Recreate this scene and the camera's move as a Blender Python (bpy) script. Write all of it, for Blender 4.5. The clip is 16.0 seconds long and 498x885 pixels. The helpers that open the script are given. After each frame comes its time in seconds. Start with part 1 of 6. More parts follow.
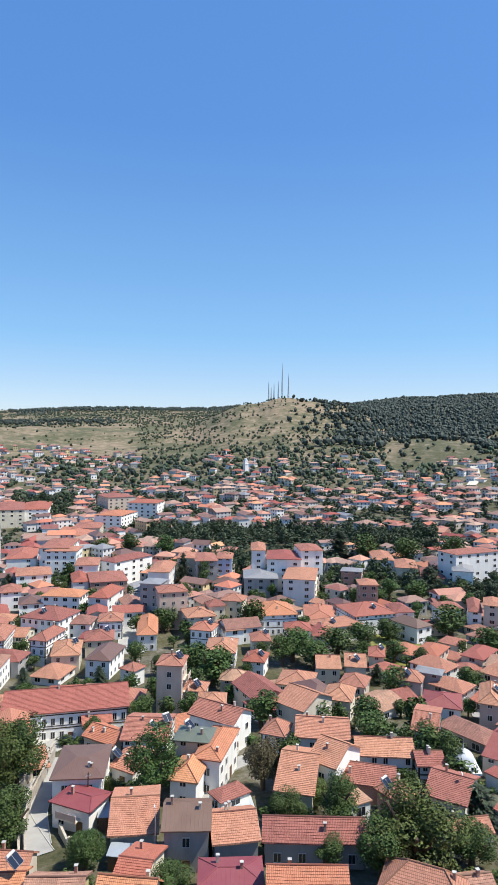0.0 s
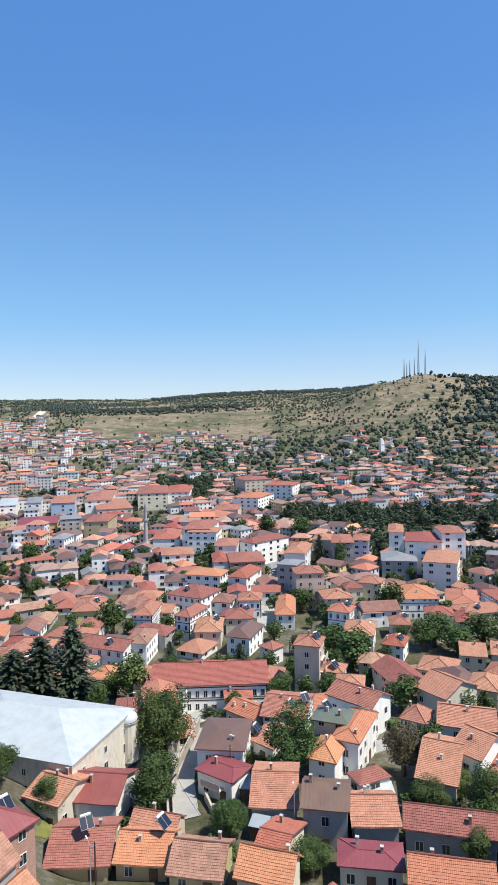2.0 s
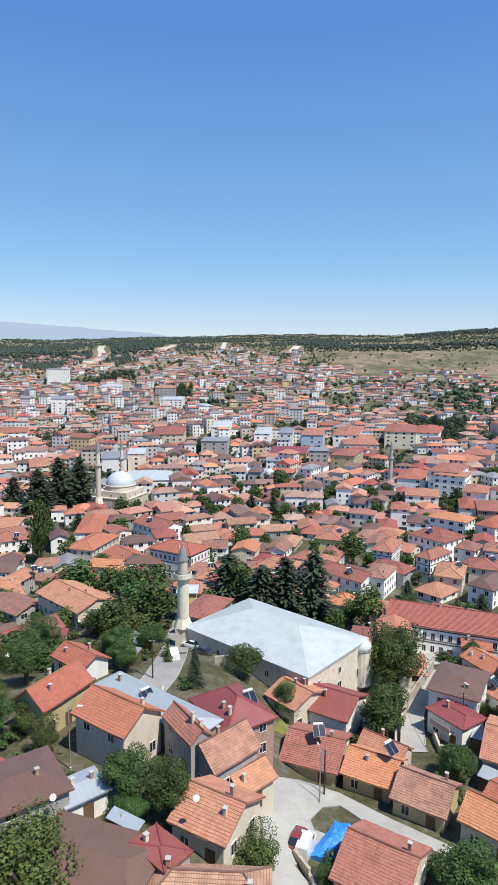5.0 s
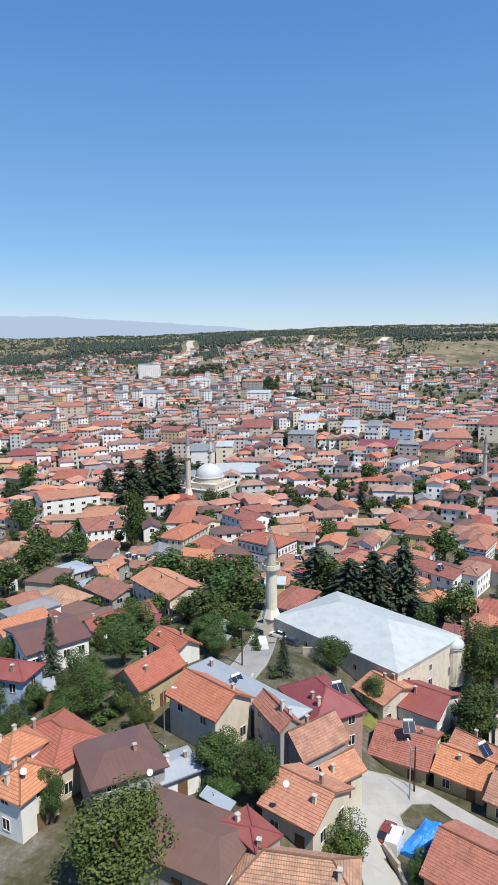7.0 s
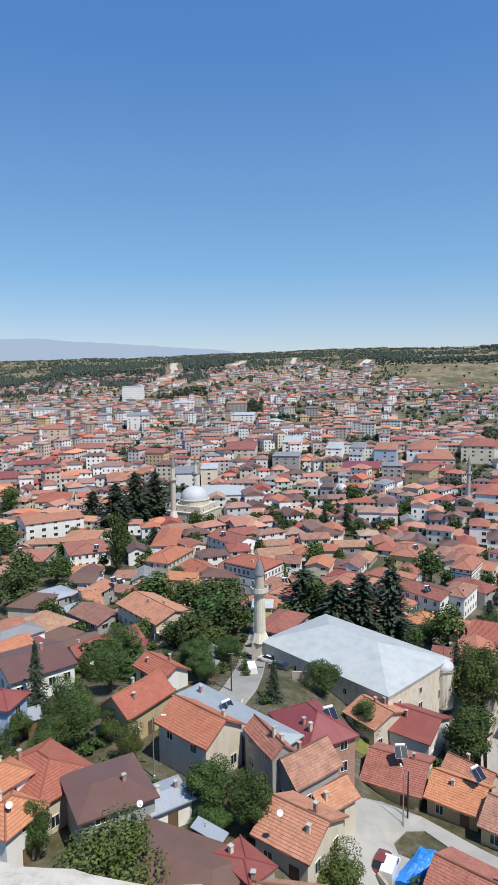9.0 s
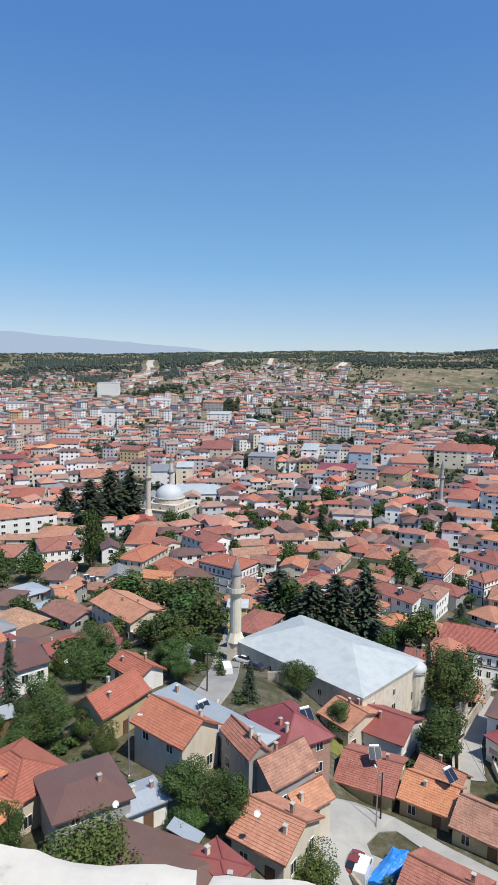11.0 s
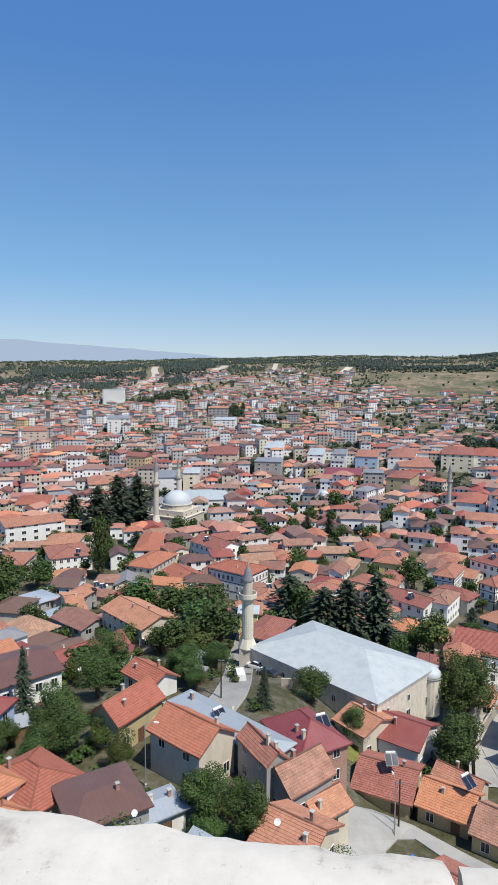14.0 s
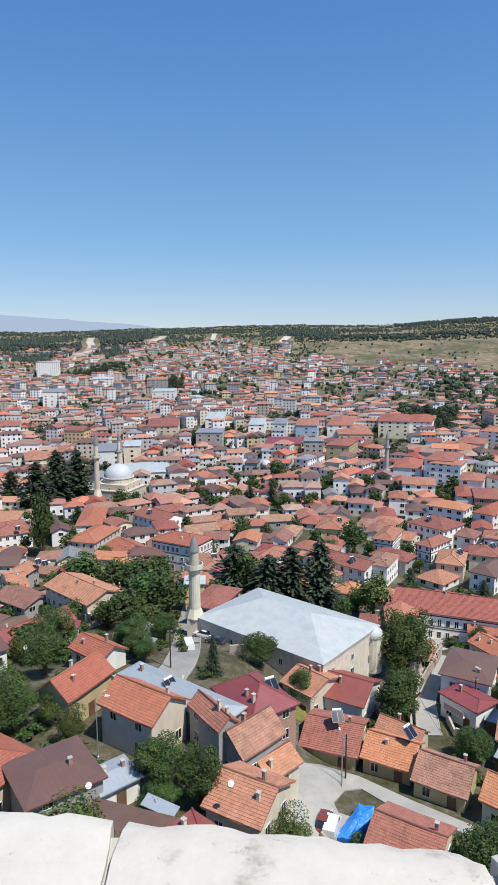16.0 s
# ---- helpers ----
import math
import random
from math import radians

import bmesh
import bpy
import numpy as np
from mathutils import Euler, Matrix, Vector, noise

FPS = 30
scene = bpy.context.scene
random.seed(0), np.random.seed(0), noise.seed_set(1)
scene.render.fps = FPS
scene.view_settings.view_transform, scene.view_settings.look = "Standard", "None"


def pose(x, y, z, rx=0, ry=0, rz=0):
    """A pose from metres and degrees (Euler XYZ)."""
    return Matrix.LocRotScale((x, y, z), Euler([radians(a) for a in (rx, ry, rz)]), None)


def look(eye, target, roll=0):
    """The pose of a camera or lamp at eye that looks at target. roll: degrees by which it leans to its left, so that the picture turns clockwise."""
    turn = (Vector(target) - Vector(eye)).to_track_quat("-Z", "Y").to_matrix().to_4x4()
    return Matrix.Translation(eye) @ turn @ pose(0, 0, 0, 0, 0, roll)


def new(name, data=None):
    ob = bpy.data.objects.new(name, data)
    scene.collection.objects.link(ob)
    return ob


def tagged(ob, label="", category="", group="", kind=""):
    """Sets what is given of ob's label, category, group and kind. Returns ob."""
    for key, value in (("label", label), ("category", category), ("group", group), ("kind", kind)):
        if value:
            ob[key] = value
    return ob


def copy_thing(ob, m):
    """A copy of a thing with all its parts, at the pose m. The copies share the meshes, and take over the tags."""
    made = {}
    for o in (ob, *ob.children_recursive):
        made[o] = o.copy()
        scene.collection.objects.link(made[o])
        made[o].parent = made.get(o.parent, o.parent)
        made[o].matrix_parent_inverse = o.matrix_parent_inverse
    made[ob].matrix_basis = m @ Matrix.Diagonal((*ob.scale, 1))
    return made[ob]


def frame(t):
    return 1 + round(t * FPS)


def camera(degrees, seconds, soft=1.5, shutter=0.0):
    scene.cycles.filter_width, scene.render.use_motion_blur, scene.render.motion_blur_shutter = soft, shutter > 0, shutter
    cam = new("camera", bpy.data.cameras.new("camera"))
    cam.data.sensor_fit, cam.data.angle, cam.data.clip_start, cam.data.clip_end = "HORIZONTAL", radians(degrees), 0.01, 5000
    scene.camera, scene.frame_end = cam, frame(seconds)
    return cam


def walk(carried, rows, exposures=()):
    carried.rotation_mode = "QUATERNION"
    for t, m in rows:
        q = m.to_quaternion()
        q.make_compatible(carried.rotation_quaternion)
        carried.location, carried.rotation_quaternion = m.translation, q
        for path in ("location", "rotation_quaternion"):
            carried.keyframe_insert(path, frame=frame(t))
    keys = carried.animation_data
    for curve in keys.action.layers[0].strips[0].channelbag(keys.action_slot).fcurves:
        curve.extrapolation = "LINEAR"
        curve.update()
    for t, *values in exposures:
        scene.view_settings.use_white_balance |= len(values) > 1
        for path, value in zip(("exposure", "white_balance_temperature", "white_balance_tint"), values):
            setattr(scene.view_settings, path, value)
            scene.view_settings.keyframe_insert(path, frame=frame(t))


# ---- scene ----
cam = camera(43.5, 16.0, 1.0)
PATH = [
    (0, (0.729, -0.234, 59.656), (1.8501, 1.4223, 59.6428), 0.79),
    (0.5, (1.219, -0.096, 59.661), (2.1964, 1.6490, 59.6415), 0.31),
    (1, (1.574, -0.155, 59.656), (2.4593, 1.6382, 59.6333), -0.47),
    (1.5, (1.685, -0.194, 59.650), (2.4998, 1.6321, 59.6056), -0.97),
    (2, (1.924, -0.083, 59.659), (2.6648, 1.7729, 59.5889), -1.16),
    (2.5, (2.033, 0.012, 59.660), (2.6739, 1.9050, 59.5813), -0.76),
    (3, (2.101, 0.011, 59.663), (2.6397, 1.9345, 59.5661), -0.50),
    (3.5, (1.990, -0.025, 59.657), (2.3823, 1.9310, 59.5131), 0.26),
    (4, (2.096, 0.080, 59.661), (2.3194, 2.0568, 59.4602), 0.50),
    (4.5, (2.128, 0.147, 59.663), (2.2149, 2.1312, 59.4268), 0.18),
    (5, (1.906, 0.158, 59.658), (1.8778, 2.1399, 59.3916), 0.34),
    (5.2, (1.936, 0.089, 59.662), (1.8631, 2.0682, 59.3818), 0.11),
    (7.3, (1.382, -0.632, 59.660), (1.0684, 1.3219, 59.3685), -0.44),
    (7.5, (1.293, -0.646, 59.660), (0.9758, 1.3054, 59.3616), -0.25),
    (8, (1.037, -0.603, 59.660), (0.6356, 1.3325, 59.3569), -1.97),
    (8.5, (0.815, -0.576, 59.660), (0.4852, 1.3881, 59.4753), -2.22),
    (9, (0.673, -0.592, 59.660), (0.4223, 1.3806, 59.4419), -0.63),
    (9.2, (0.585, -0.589, 59.660), (0.4042, 1.3885, 59.4211), -0.51),
    (11.3, (-0.691, -0.551, 59.660), (-0.8484, 1.4313, 59.4450), 1.46),
    (11.5, (-0.783, -0.552, 59.660), (-0.8954, 1.4338, 59.4475), 1.00),
    (12, (-0.969, -0.556, 59.660), (-1.0483, 1.4294, 59.4293), 2.27),
    (12.5, (-1.176, -0.516, 59.660), (-1.2998, 1.4608, 59.3842), 0.58),
    (13, (-1.400, -0.499, 59.660), (-1.6447, 1.4754, 59.4593), 1.28),
    (13.5, (-1.546, -0.506, 59.660), (-1.7569, 1.4742, 59.4722), -1.59),
    (14, (-1.706, -0.523, 59.660), (-1.8906, 1.4585, 59.4581), 0.47),
    (14.5, (-1.848, -0.474, 59.660), (-2.0102, 1.5084, 59.4524), -1.09),
    (15, (-1.992, -0.432, 59.660), (-2.1421, 1.5486, 59.4267), 0.20),
    (15.5, (-2.128, -0.430, 59.660), (-2.2005, 1.5512, 59.3990), -1.26),
    (16, (-2.216, -0.444, 59.660), (-2.2097, 1.5340, 59.3655), -0.15),
]
walk(cam, [(t, look(e, g, r)) for t, e, g, r in PATH],
     [(0, 0.3), (2, 0.26), (5, 0.17), (7.5, 0.12), (8, 0.12), (9, -0.04), (11.5, 0.0), (12.5, 0.03), (13, -0.06), (15, -0.05), (15.5, 0.08), (16, 0.0)])

# ---- light ----
SUN_AZ, SUN_EL = radians(131.0), radians(60.0)   # azimuth from +y towards +x
world = bpy.data.worlds.new("sky")
scene.world = world
world.use_nodes = True
wn = world.node_tree.nodes
sky = wn.new("ShaderNodeTexSky")
sky.sky_type, sky.sun_disc = "NISHITA", False
sky.sun_elevation, sky.sun_rotation = SUN_EL, SUN_AZ
sky.altitude, sky.air_density, sky.dust_density, sky.ozone_density = 800, 1.0, 0.1, 4.0
wn["Background"].inputs["Strength"].default_value = 0.135
# pale near the horizon, deep blue higher up
height = wn.new("ShaderNodeSeparateXYZ")
world.node_tree.links.new(wn.new("ShaderNodeTexCoord").outputs["Generated"], height.inputs[0])
blue = wn.new("ShaderNodeValToRGB")
blue.color_ramp.elements.new(0.3)
blue.color_ramp.elements.new(0.6)
for e, (p, c) in zip(blue.color_ramp.elements, ((0.0, (0.275, 0.295, 0.37)), (0.06, (0.22, 0.29, 0.405)), (0.155, (0.105, 0.262, 0.447)), (0.44, (0.040, 0.156, 0.422)))):
    e.position, e.color = p, (*c, 1)
world.node_tree.links.new(height.outputs["Z"], blue.inputs[0])
deep = wn.new("ShaderNodeVectorMath")
deep.operation = "SCALE"
deep.inputs["Scale"].default_value = 12.5
world.node_tree.links.new(blue.outputs[0], deep.inputs[0])
haze = wn.new("ShaderNodeMix")
haze.data_type = "RGBA"
haze.inputs[0].default_value = 0.55
world.node_tree.links.new(sky.outputs[0], haze.inputs[6])
world.node_tree.links.new(deep.outputs[0], haze.inputs[7])
world.node_tree.links.new(haze.outputs[2], wn["Background"].inputs["Color"])
sun = new("sun", bpy.data.lights.new("sun", "SUN"))
sun.data.energy, sun.data.angle, sun.data.color = 5.4, radians(0.5), (1.0, 0.95, 0.84)
sun_way = Vector((math.sin(SUN_AZ) * math.cos(SUN_EL), math.cos(SUN_AZ) * math.cos(SUN_EL), math.sin(SUN_EL)))
sun.matrix_world = Matrix.Translation((0, 0, 300)) @ sun_way.to_track_quat("Z", "Y").to_matrix().to_4x4()


# ---- materials ----
def material(name, rough=0.8, metal=0.0, spec=0.4):
    m = bpy.data.materials.new(name)
    m.use_nodes = True
    b = m.node_tree.nodes["Principled BSDF"]
    b.inputs["Roughness"].default_value, b.inputs["Metallic"].default_value = rough, metal
    b.inputs["Specular IOR Level"].default_value = spec
    return m, m.node_tree.nodes, m.node_tree.links, b


def ramp(nodes, stops):
    r = nodes.new("ShaderNodeValToRGB")
    while len(r.color_ramp.elements) < len(stops):
        r.color_ramp.elements.new(0.5)
    for e, (p, c) in zip(r.color_ramp.elements, stops):
        e.position, e.color = p, (*c, 1)
    return r


def noise_tex(nodes, links, coord, scale, detail=4, rough=0.6):
    n = nodes.new("ShaderNodeTexNoise")
    n.inputs["Scale"].default_value, n.inputs["Detail"].default_value, n.inputs["Roughness"].default_value = scale, detail, rough
    links.new(coord, n.inputs["Vector"])
    return n.outputs["Fac"]


def mixed(nodes, links, fac, a, b, mode="MIX"):
    m = nodes.new("ShaderNodeMix")
    m.data_type, m.blend_type = "RGBA", mode
    for value, sock in ((fac, m.inputs[0]), (a, m.inputs[6]), (b, m.inputs[7])):
        if hasattr(value, "is_output"):
            links.new(value, sock)
        elif isinstance(value, (int, float)):
            sock.default_value = value
        else:
            sock.default_value = (*value, 1)
    return m.outputs[2]


def number(nodes, links, op, a, b=0.0):
    m = nodes.new("ShaderNodeMath")
    m.operation = op
    for value, sock in ((a, m.inputs[0]), (b, m.inputs[1])):
        if hasattr(value, "is_output"):
            links.new(value, sock)
        else:
            sock.default_value = value
    return m.outputs[0]


def bump(nodes, links, b, height, strength, dist):
    n = nodes.new("ShaderNodeBump")
    n.inputs["Strength"].default_value, n.inputs["Distance"].default_value = strength, dist
    links.new(height, n.inputs["Height"])
    links.new(n.outputs[0], b.inputs["Normal"])


def varied(nodes, links, colour, amount, island=False):
    """Lightness that differs from one object, or one loose piece, to the next."""
    src = nodes.new("ShaderNodeNewGeometry").outputs["Random Per Island"] if island else nodes.new("ShaderNodeObjectInfo").outputs["Random"]
    h = nodes.new("ShaderNodeHueSaturation")
    links.new(colour, h.inputs["Color"])
    links.new(number(nodes, links, "ADD", number(nodes, links, "MULTIPLY", src, 2 * amount), 1 - amount), h.inputs["Value"])
    links.new(number(nodes, links, "ADD", number(nodes, links, "MULTIPLY", src, 0.03), 0.487), h.inputs["Hue"])
    return h.outputs[0]


def tile_roof(name, base, pale, dark, course=0.36, island=False, wear=0.5, laid=False):
    """laid: the courses are steps of the mesh, so the material adds only the single tiles and their wear."""
    m, n, l, b = material(name, 0.85, 0, 0.25)
    tc = n.new("ShaderNodeTexCoord")
    geo = n.new("ShaderNodeNewGeometry")
    big = noise_tex(n, l, geo.outputs["Position"], 0.5, 6, 0.7)
    fine = noise_tex(n, l, geo.outputs["Position"], 1.5, 6, 0.8)
    r1 = ramp(n, [(0.3, base), (0.75, pale)])
    l.new(fine, r1.inputs[0])
    r2 = ramp(n, [(0.52 - 0.1 * wear, (0, 0, 0)), (0.75, (1, 1, 1))])
    l.new(big, r2.inputs[0])
    col = mixed(n, l, number(n, l, "MULTIPLY", r2.outputs[0], wear), r1.outputs[0], dark)
    if island:
        l.new(varied(n, l, col, 0.38, True), b.inputs["Base Color"])
        return m
    sep = n.new("ShaderNodeSeparateXYZ")
    l.new(tc.outputs["UV"], sep.inputs[0])
    row = number(n, l, "FRACT", number(n, l, "DIVIDE", sep.outputs["Y"], course))
    pan = number(n, l, "FRACT", number(n, l, "DIVIDE", sep.outputs["X"], 0.24))
    joint = number(n, l, "LESS_THAN", row, 0.2)
    # each tile a shade of its own
    cell = n.new("ShaderNodeTexWhiteNoise")
    cell.noise_dimensions = "2D"
    cmb = n.new("ShaderNodeCombineXYZ")
    l.new(number(n, l, "FLOOR", number(n, l, "DIVIDE", sep.outputs["X"], 0.24)), cmb.inputs[0])
    l.new(number(n, l, "FLOOR", number(n, l, "DIVIDE", sep.outputs["Y"], course)), cmb.inputs[1])
    l.new(cmb.outputs[0], cell.inputs["Vector"])
    hsv = n.new("ShaderNodeHueSaturation")
    l.new(col, hsv.inputs["Color"])
    l.new(number(n, l, "ADD", number(n, l, "MULTIPLY", cell.outputs["Value"], 0.2), 0.9), hsv.inputs["Value"])
    col2 = mixed(n, l, number(n, l, "MULTIPLY", joint, 0.0 if laid else 0.8), hsv.outputs[0], dark)
    l.new(varied(n, l, col2, 0.25), b.inputs["Base Color"])
    wave = number(n, l, "SINE", number(n, l, "MULTIPLY", pan, math.pi))
    hgt = number(n, l, "ADD", number(n, l, "MULTIPLY", number(n, l, "SUBTRACT", 1.0, row), 0.0 if laid else 0.06), number(n, l, "MULTIPLY", wave, 0.03))
    bump(n, l, b, hgt, 0.9, 1.0)
    return m


def sheet_metal(name, base, stain, rough=0.45, metal=0.0, seam=0.6, amount=0.4):
    m, n, l, b = material(name, rough, metal, 0.5)
    tc = n.new("ShaderNodeTexCoord")
    geo = n.new("ShaderNodeNewGeometry")
    big = noise_tex(n, l, geo.outputs["Position"], 0.5, 6, 0.65)
    r = ramp(n, [(0.4, base), (0.75, stain)])
    l.new(big, r.inputs[0])
    sep = n.new("ShaderNodeSeparateXYZ")
    l.new(tc.outputs["UV"], sep.inputs[0])
    s = number(n, l, "FRACT", number(n, l, "DIVIDE", sep.outputs["X"], seam))
    rib = number(n, l, "LESS_THAN", s, 0.1)
    col = mixed(n, l, amount, base, r.outputs[0])
    l.new(varied(n, l, col, 0.06), b.inputs["Base Color"])
    bump(n, l, b, number(n, l, "ADD", number(n, l, "MULTIPLY", rib, 0.04), number(n, l, "MULTIPLY", big, 0.02)), 0.7, 1.0)
    return m


def plaster(name, base, stain, island=False, scale=0.6, rough=0.9, amount=0.12):
    m, n, l, b = material(name, rough, 0, 0.2)
    geo = n.new("ShaderNodeNewGeometry")
    mp = n.new("ShaderNodeMapping")
    mp.inputs["Scale"].default_value = (1, 1, 0.35)
    l.new(geo.outputs["Position"], mp.inputs[0])
    big = noise_tex(n, l, mp.outputs[0], scale, 6, 0.65)
    fine = noise_tex(n, l, geo.outputs["Position"], 5, 3)
    r = ramp(n, [(0.45, base), (0.8, stain)])
    l.new(big, r.inputs[0])
    l.new(varied(n, l, r.outputs[0], amount, island), b.inputs["Base Color"])
    bump(n, l, b, fine, 0.4, 0.05)
    return m


def brickwork(name, base, mortar):
    m, n, l, b = material(name, 0.9, 0, 0.2)
    tc = n.new("ShaderNodeTexCoord")
    sep = n.new("ShaderNodeSeparateXYZ")
    l.new(tc.outputs["Object"], sep.inputs[0])
    cmb = n.new("ShaderNodeCombineXYZ")
    l.new(number(n, l, "ADD", sep.outputs["X"], sep.outputs["Y"]), cmb.inputs[0])
    l.new(sep.outputs["Z"], cmb.inputs[1])
    br = n.new("ShaderNodeTexBrick")
    br.inputs["Scale"].default_value = 2.0
    br.inputs["Color1"].default_value, br.inputs["Color2"].default_value, br.inputs["Mortar"].default_value = (*base, 1), (*[c * 0.75 for c in base], 1), (*mortar, 1)
    l.new(cmb.outputs[0], br.inputs["Vector"])
    big = noise_tex(n, l, tc.outputs["Object"], 0.8)
    l.new(mixed(n, l, number(n, l, "MULTIPLY", big, 0.4), br.outputs["Color"], mortar), b.inputs["Base Color"])
    bump(n, l, b, br.outputs["Fac"], 0.3, 0.03)
    return m


def foliage(name, lo, hi, island=True):
    m, n, l, b = material(name, 0.65, 0, 0.25)
    geo = n.new("ShaderNodeNewGeometry")
    f = noise_tex(n, l, geo.outputs["Position"], 0.9, 3)
    r = ramp(n, [(0.3, lo), (0.7, hi)])
    l.new(f, r.inputs[0])
    c = varied(n, l, r.outputs[0], 0.35, True)
    l.new(varied(n, l, c, 0.2), b.inputs["Base Color"])
    b.inputs["Subsurface Weight"].default_value = 0.0
    return m


ROOF = {
    "te": tile_roof("terracotta_tiles", (0.335, 0.130, 0.092), (0.44, 0.205, 0.153), (0.15, 0.070, 0.053)),
    "or": tile_roof("orange_tiles", (0.42, 0.148, 0.085), (0.49, 0.212, 0.136), (0.22, 0.09, 0.058), wear=0.35),
    "ol": tile_roof("weathered_tiles", (0.32, 0.155, 0.11), (0.47, 0.27, 0.20), (0.16, 0.1, 0.075), 0.34, wear=0.8),
    "rt": tile_roof("red_tiles", (0.33, 0.105, 0.080), (0.40, 0.16, 0.125), (0.2, 0.07, 0.055), wear=0.25),
    "rd": sheet_metal("red_sheet", (0.22, 0.048, 0.052), (0.28, 0.10, 0.095), 0.6),
    "br": sheet_metal("brown_sheet", (0.145, 0.080, 0.062), (0.20, 0.122, 0.098)),
    "bl": sheet_metal("galvanised_sheet", (0.40, 0.44, 0.48), (0.54, 0.57, 0.59), 0.45, 0.3),
    "wh": sheet_metal("white_sheet", (0.44, 0.47, 0.475), (0.32, 0.355, 0.37), 0.55, 0.0, 2.5, 0.8),
    "gn": sheet_metal("green_grey_sheet", (0.115, 0.13, 0.10), (0.17, 0.18, 0.14)),
    "gr": sheet_metal("grey_sheet", (0.22, 0.22, 0.23), (0.32, 0.31, 0.30)),
}
LAID = {
    "te": tile_roof("laid_terracotta", (0.335, 0.130, 0.092), (0.45, 0.21, 0.157), (0.15, 0.070, 0.053), laid=True),
    "or": tile_roof("laid_orange", (0.42, 0.148, 0.085), (0.50, 0.215, 0.138), (0.22, 0.09, 0.058), wear=0.35, laid=True),
    "ol": tile_roof("laid_weathered", (0.32, 0.155, 0.11), (0.47, 0.27, 0.20), (0.15, 0.09, 0.07), wear=0.8, laid=True),
    "rt": tile_roof("laid_red", (0.33, 0.105, 0.080), (0.40, 0.16, 0.125), (0.19, 0.07, 0.055), wear=0.25, laid=True),
}
WALL = {
    "w": plaster("white_plaster", (0.80, 0.79, 0.76), (0.68, 0.65, 0.60)),
    "t": plaster("white_limewash", (0.82, 0.81, 0.79), (0.66, 0.64, 0.60)),
    "c": plaster("cream_plaster", (0.64, 0.57, 0.46), (0.50, 0.43, 0.34)),
    "g": plaster("grey_plaster", (0.36, 0.35, 0.34), (0.26, 0.25, 0.24)),
    "o": plaster("ochre_plaster", (0.46, 0.37, 0.22), (0.36, 0.28, 0.18)),
    "p": plaster("pink_plaster", (0.55, 0.43, 0.36), (0.44, 0.34, 0.29)),
    "y": plaster("yellow_plaster", (0.66, 0.50, 0.22), (0.55, 0.42, 0.22)),
    "bw": plaster("blue_plaster", (0.35, 0.47, 0.62), (0.30, 0.38, 0.48)),
    "s": plaster("rubble_wall", (0.46, 0.41, 0.34), (0.26, 0.22, 0.18), scale=2.5),
    "b": brickwork("brick", (0.40, 0.17, 0.11), (0.45, 0.38, 0.33)),
}
STONE = plaster("cut_stone", (0.70, 0.645, 0.54), (0.48, 0.42, 0.33), scale=1.6)
PALE = plaster("pale_stone", (0.58, 0.53, 0.44), (0.44, 0.39, 0.31), scale=1.0)
LEAD = sheet_metal("lead_sheet", (0.50, 0.53, 0.55), (0.40, 0.43, 0.46), 0.6, 0.0, 1.2)
CONCRETE = plaster("concrete", (0.42, 0.41, 0.38), (0.32, 0.31, 0.29), scale=0.4)
ROADM = plaster("worn_paving", (0.34, 0.33, 0.31), (0.25, 0.24, 0.23), scale=0.25)
DIRT = plaster("pale_dirt", (0.50, 0.46, 0.39), (0.40, 0.35, 0.28), scale=0.1)
TIMBER = plaster("dark_timber", (0.06, 0.04, 0.03), (0.10, 0.07, 0.05), scale=3)
WOOD = plaster("brown_wood", (0.17, 0.10, 0.06), (0.10, 0.06, 0.04), scale=3)
FRAME = plaster("window_paint", (0.70, 0.69, 0.66), (0.6, 0.58, 0.55), scale=3)
GLASS = material("window_glass", 0.12, 0, 0.6)[0]
GLASS.node_tree.nodes["Principled BSDF"].inputs["Base Color"].default_value = (0.02, 0.024, 0.03, 1)
PANEL = material("solar_glass", 0.1, 0, 0.4)[0]
PANEL.node_tree.nodes["Principled BSDF"].inputs["Base Color"].default_value = (0.02, 0.026, 0.045, 1)
STEEL = sheet_metal("steel", (0.45, 0.46, 0.47), (0.35, 0.34, 0.33), 0.4, 0.6)
WHITE = sheet_metal("white_enamel", (0.75, 0.75, 0.74), (0.62, 0.62, 0.60), 0.35)
BLUE = sheet_metal("blue_tarpaulin", (0.02, 0.22, 0.62), (0.04, 0.32, 0.72), 0.5, 0, 3.0)
RUBBER = plaster("rubber", (0.02, 0.02, 0.02), (0.03, 0.03, 0.03))
BARK = plaster("bark", (0.12, 0.085, 0.06), (0.07, 0.05, 0.035), scale=4)
LEAF = foliage("leaves", (0.030, 0.055, 0.014), (0.075, 0.115, 0.030))
LEAF_LIGHT = foliage("light_leaves", (0.045, 0.066, 0.016), (0.10, 0.12, 0.03))
LEAF_DRY = foliage("dry_leaves", (0.055, 0.045, 0.025), (0.11, 0.08, 0.045))
# greyer copies for the distance; the needles' added blue stands in for haze
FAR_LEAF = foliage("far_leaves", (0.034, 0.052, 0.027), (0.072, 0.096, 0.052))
HAZED_NEEDLE = foliage("hazed_needles", (0.030, 0.043, 0.034), (0.054, 0.072, 0.056))
NEEDLE = foliage("needles", (0.032, 0.047, 0.028), (0.070, 0.088, 0.054))


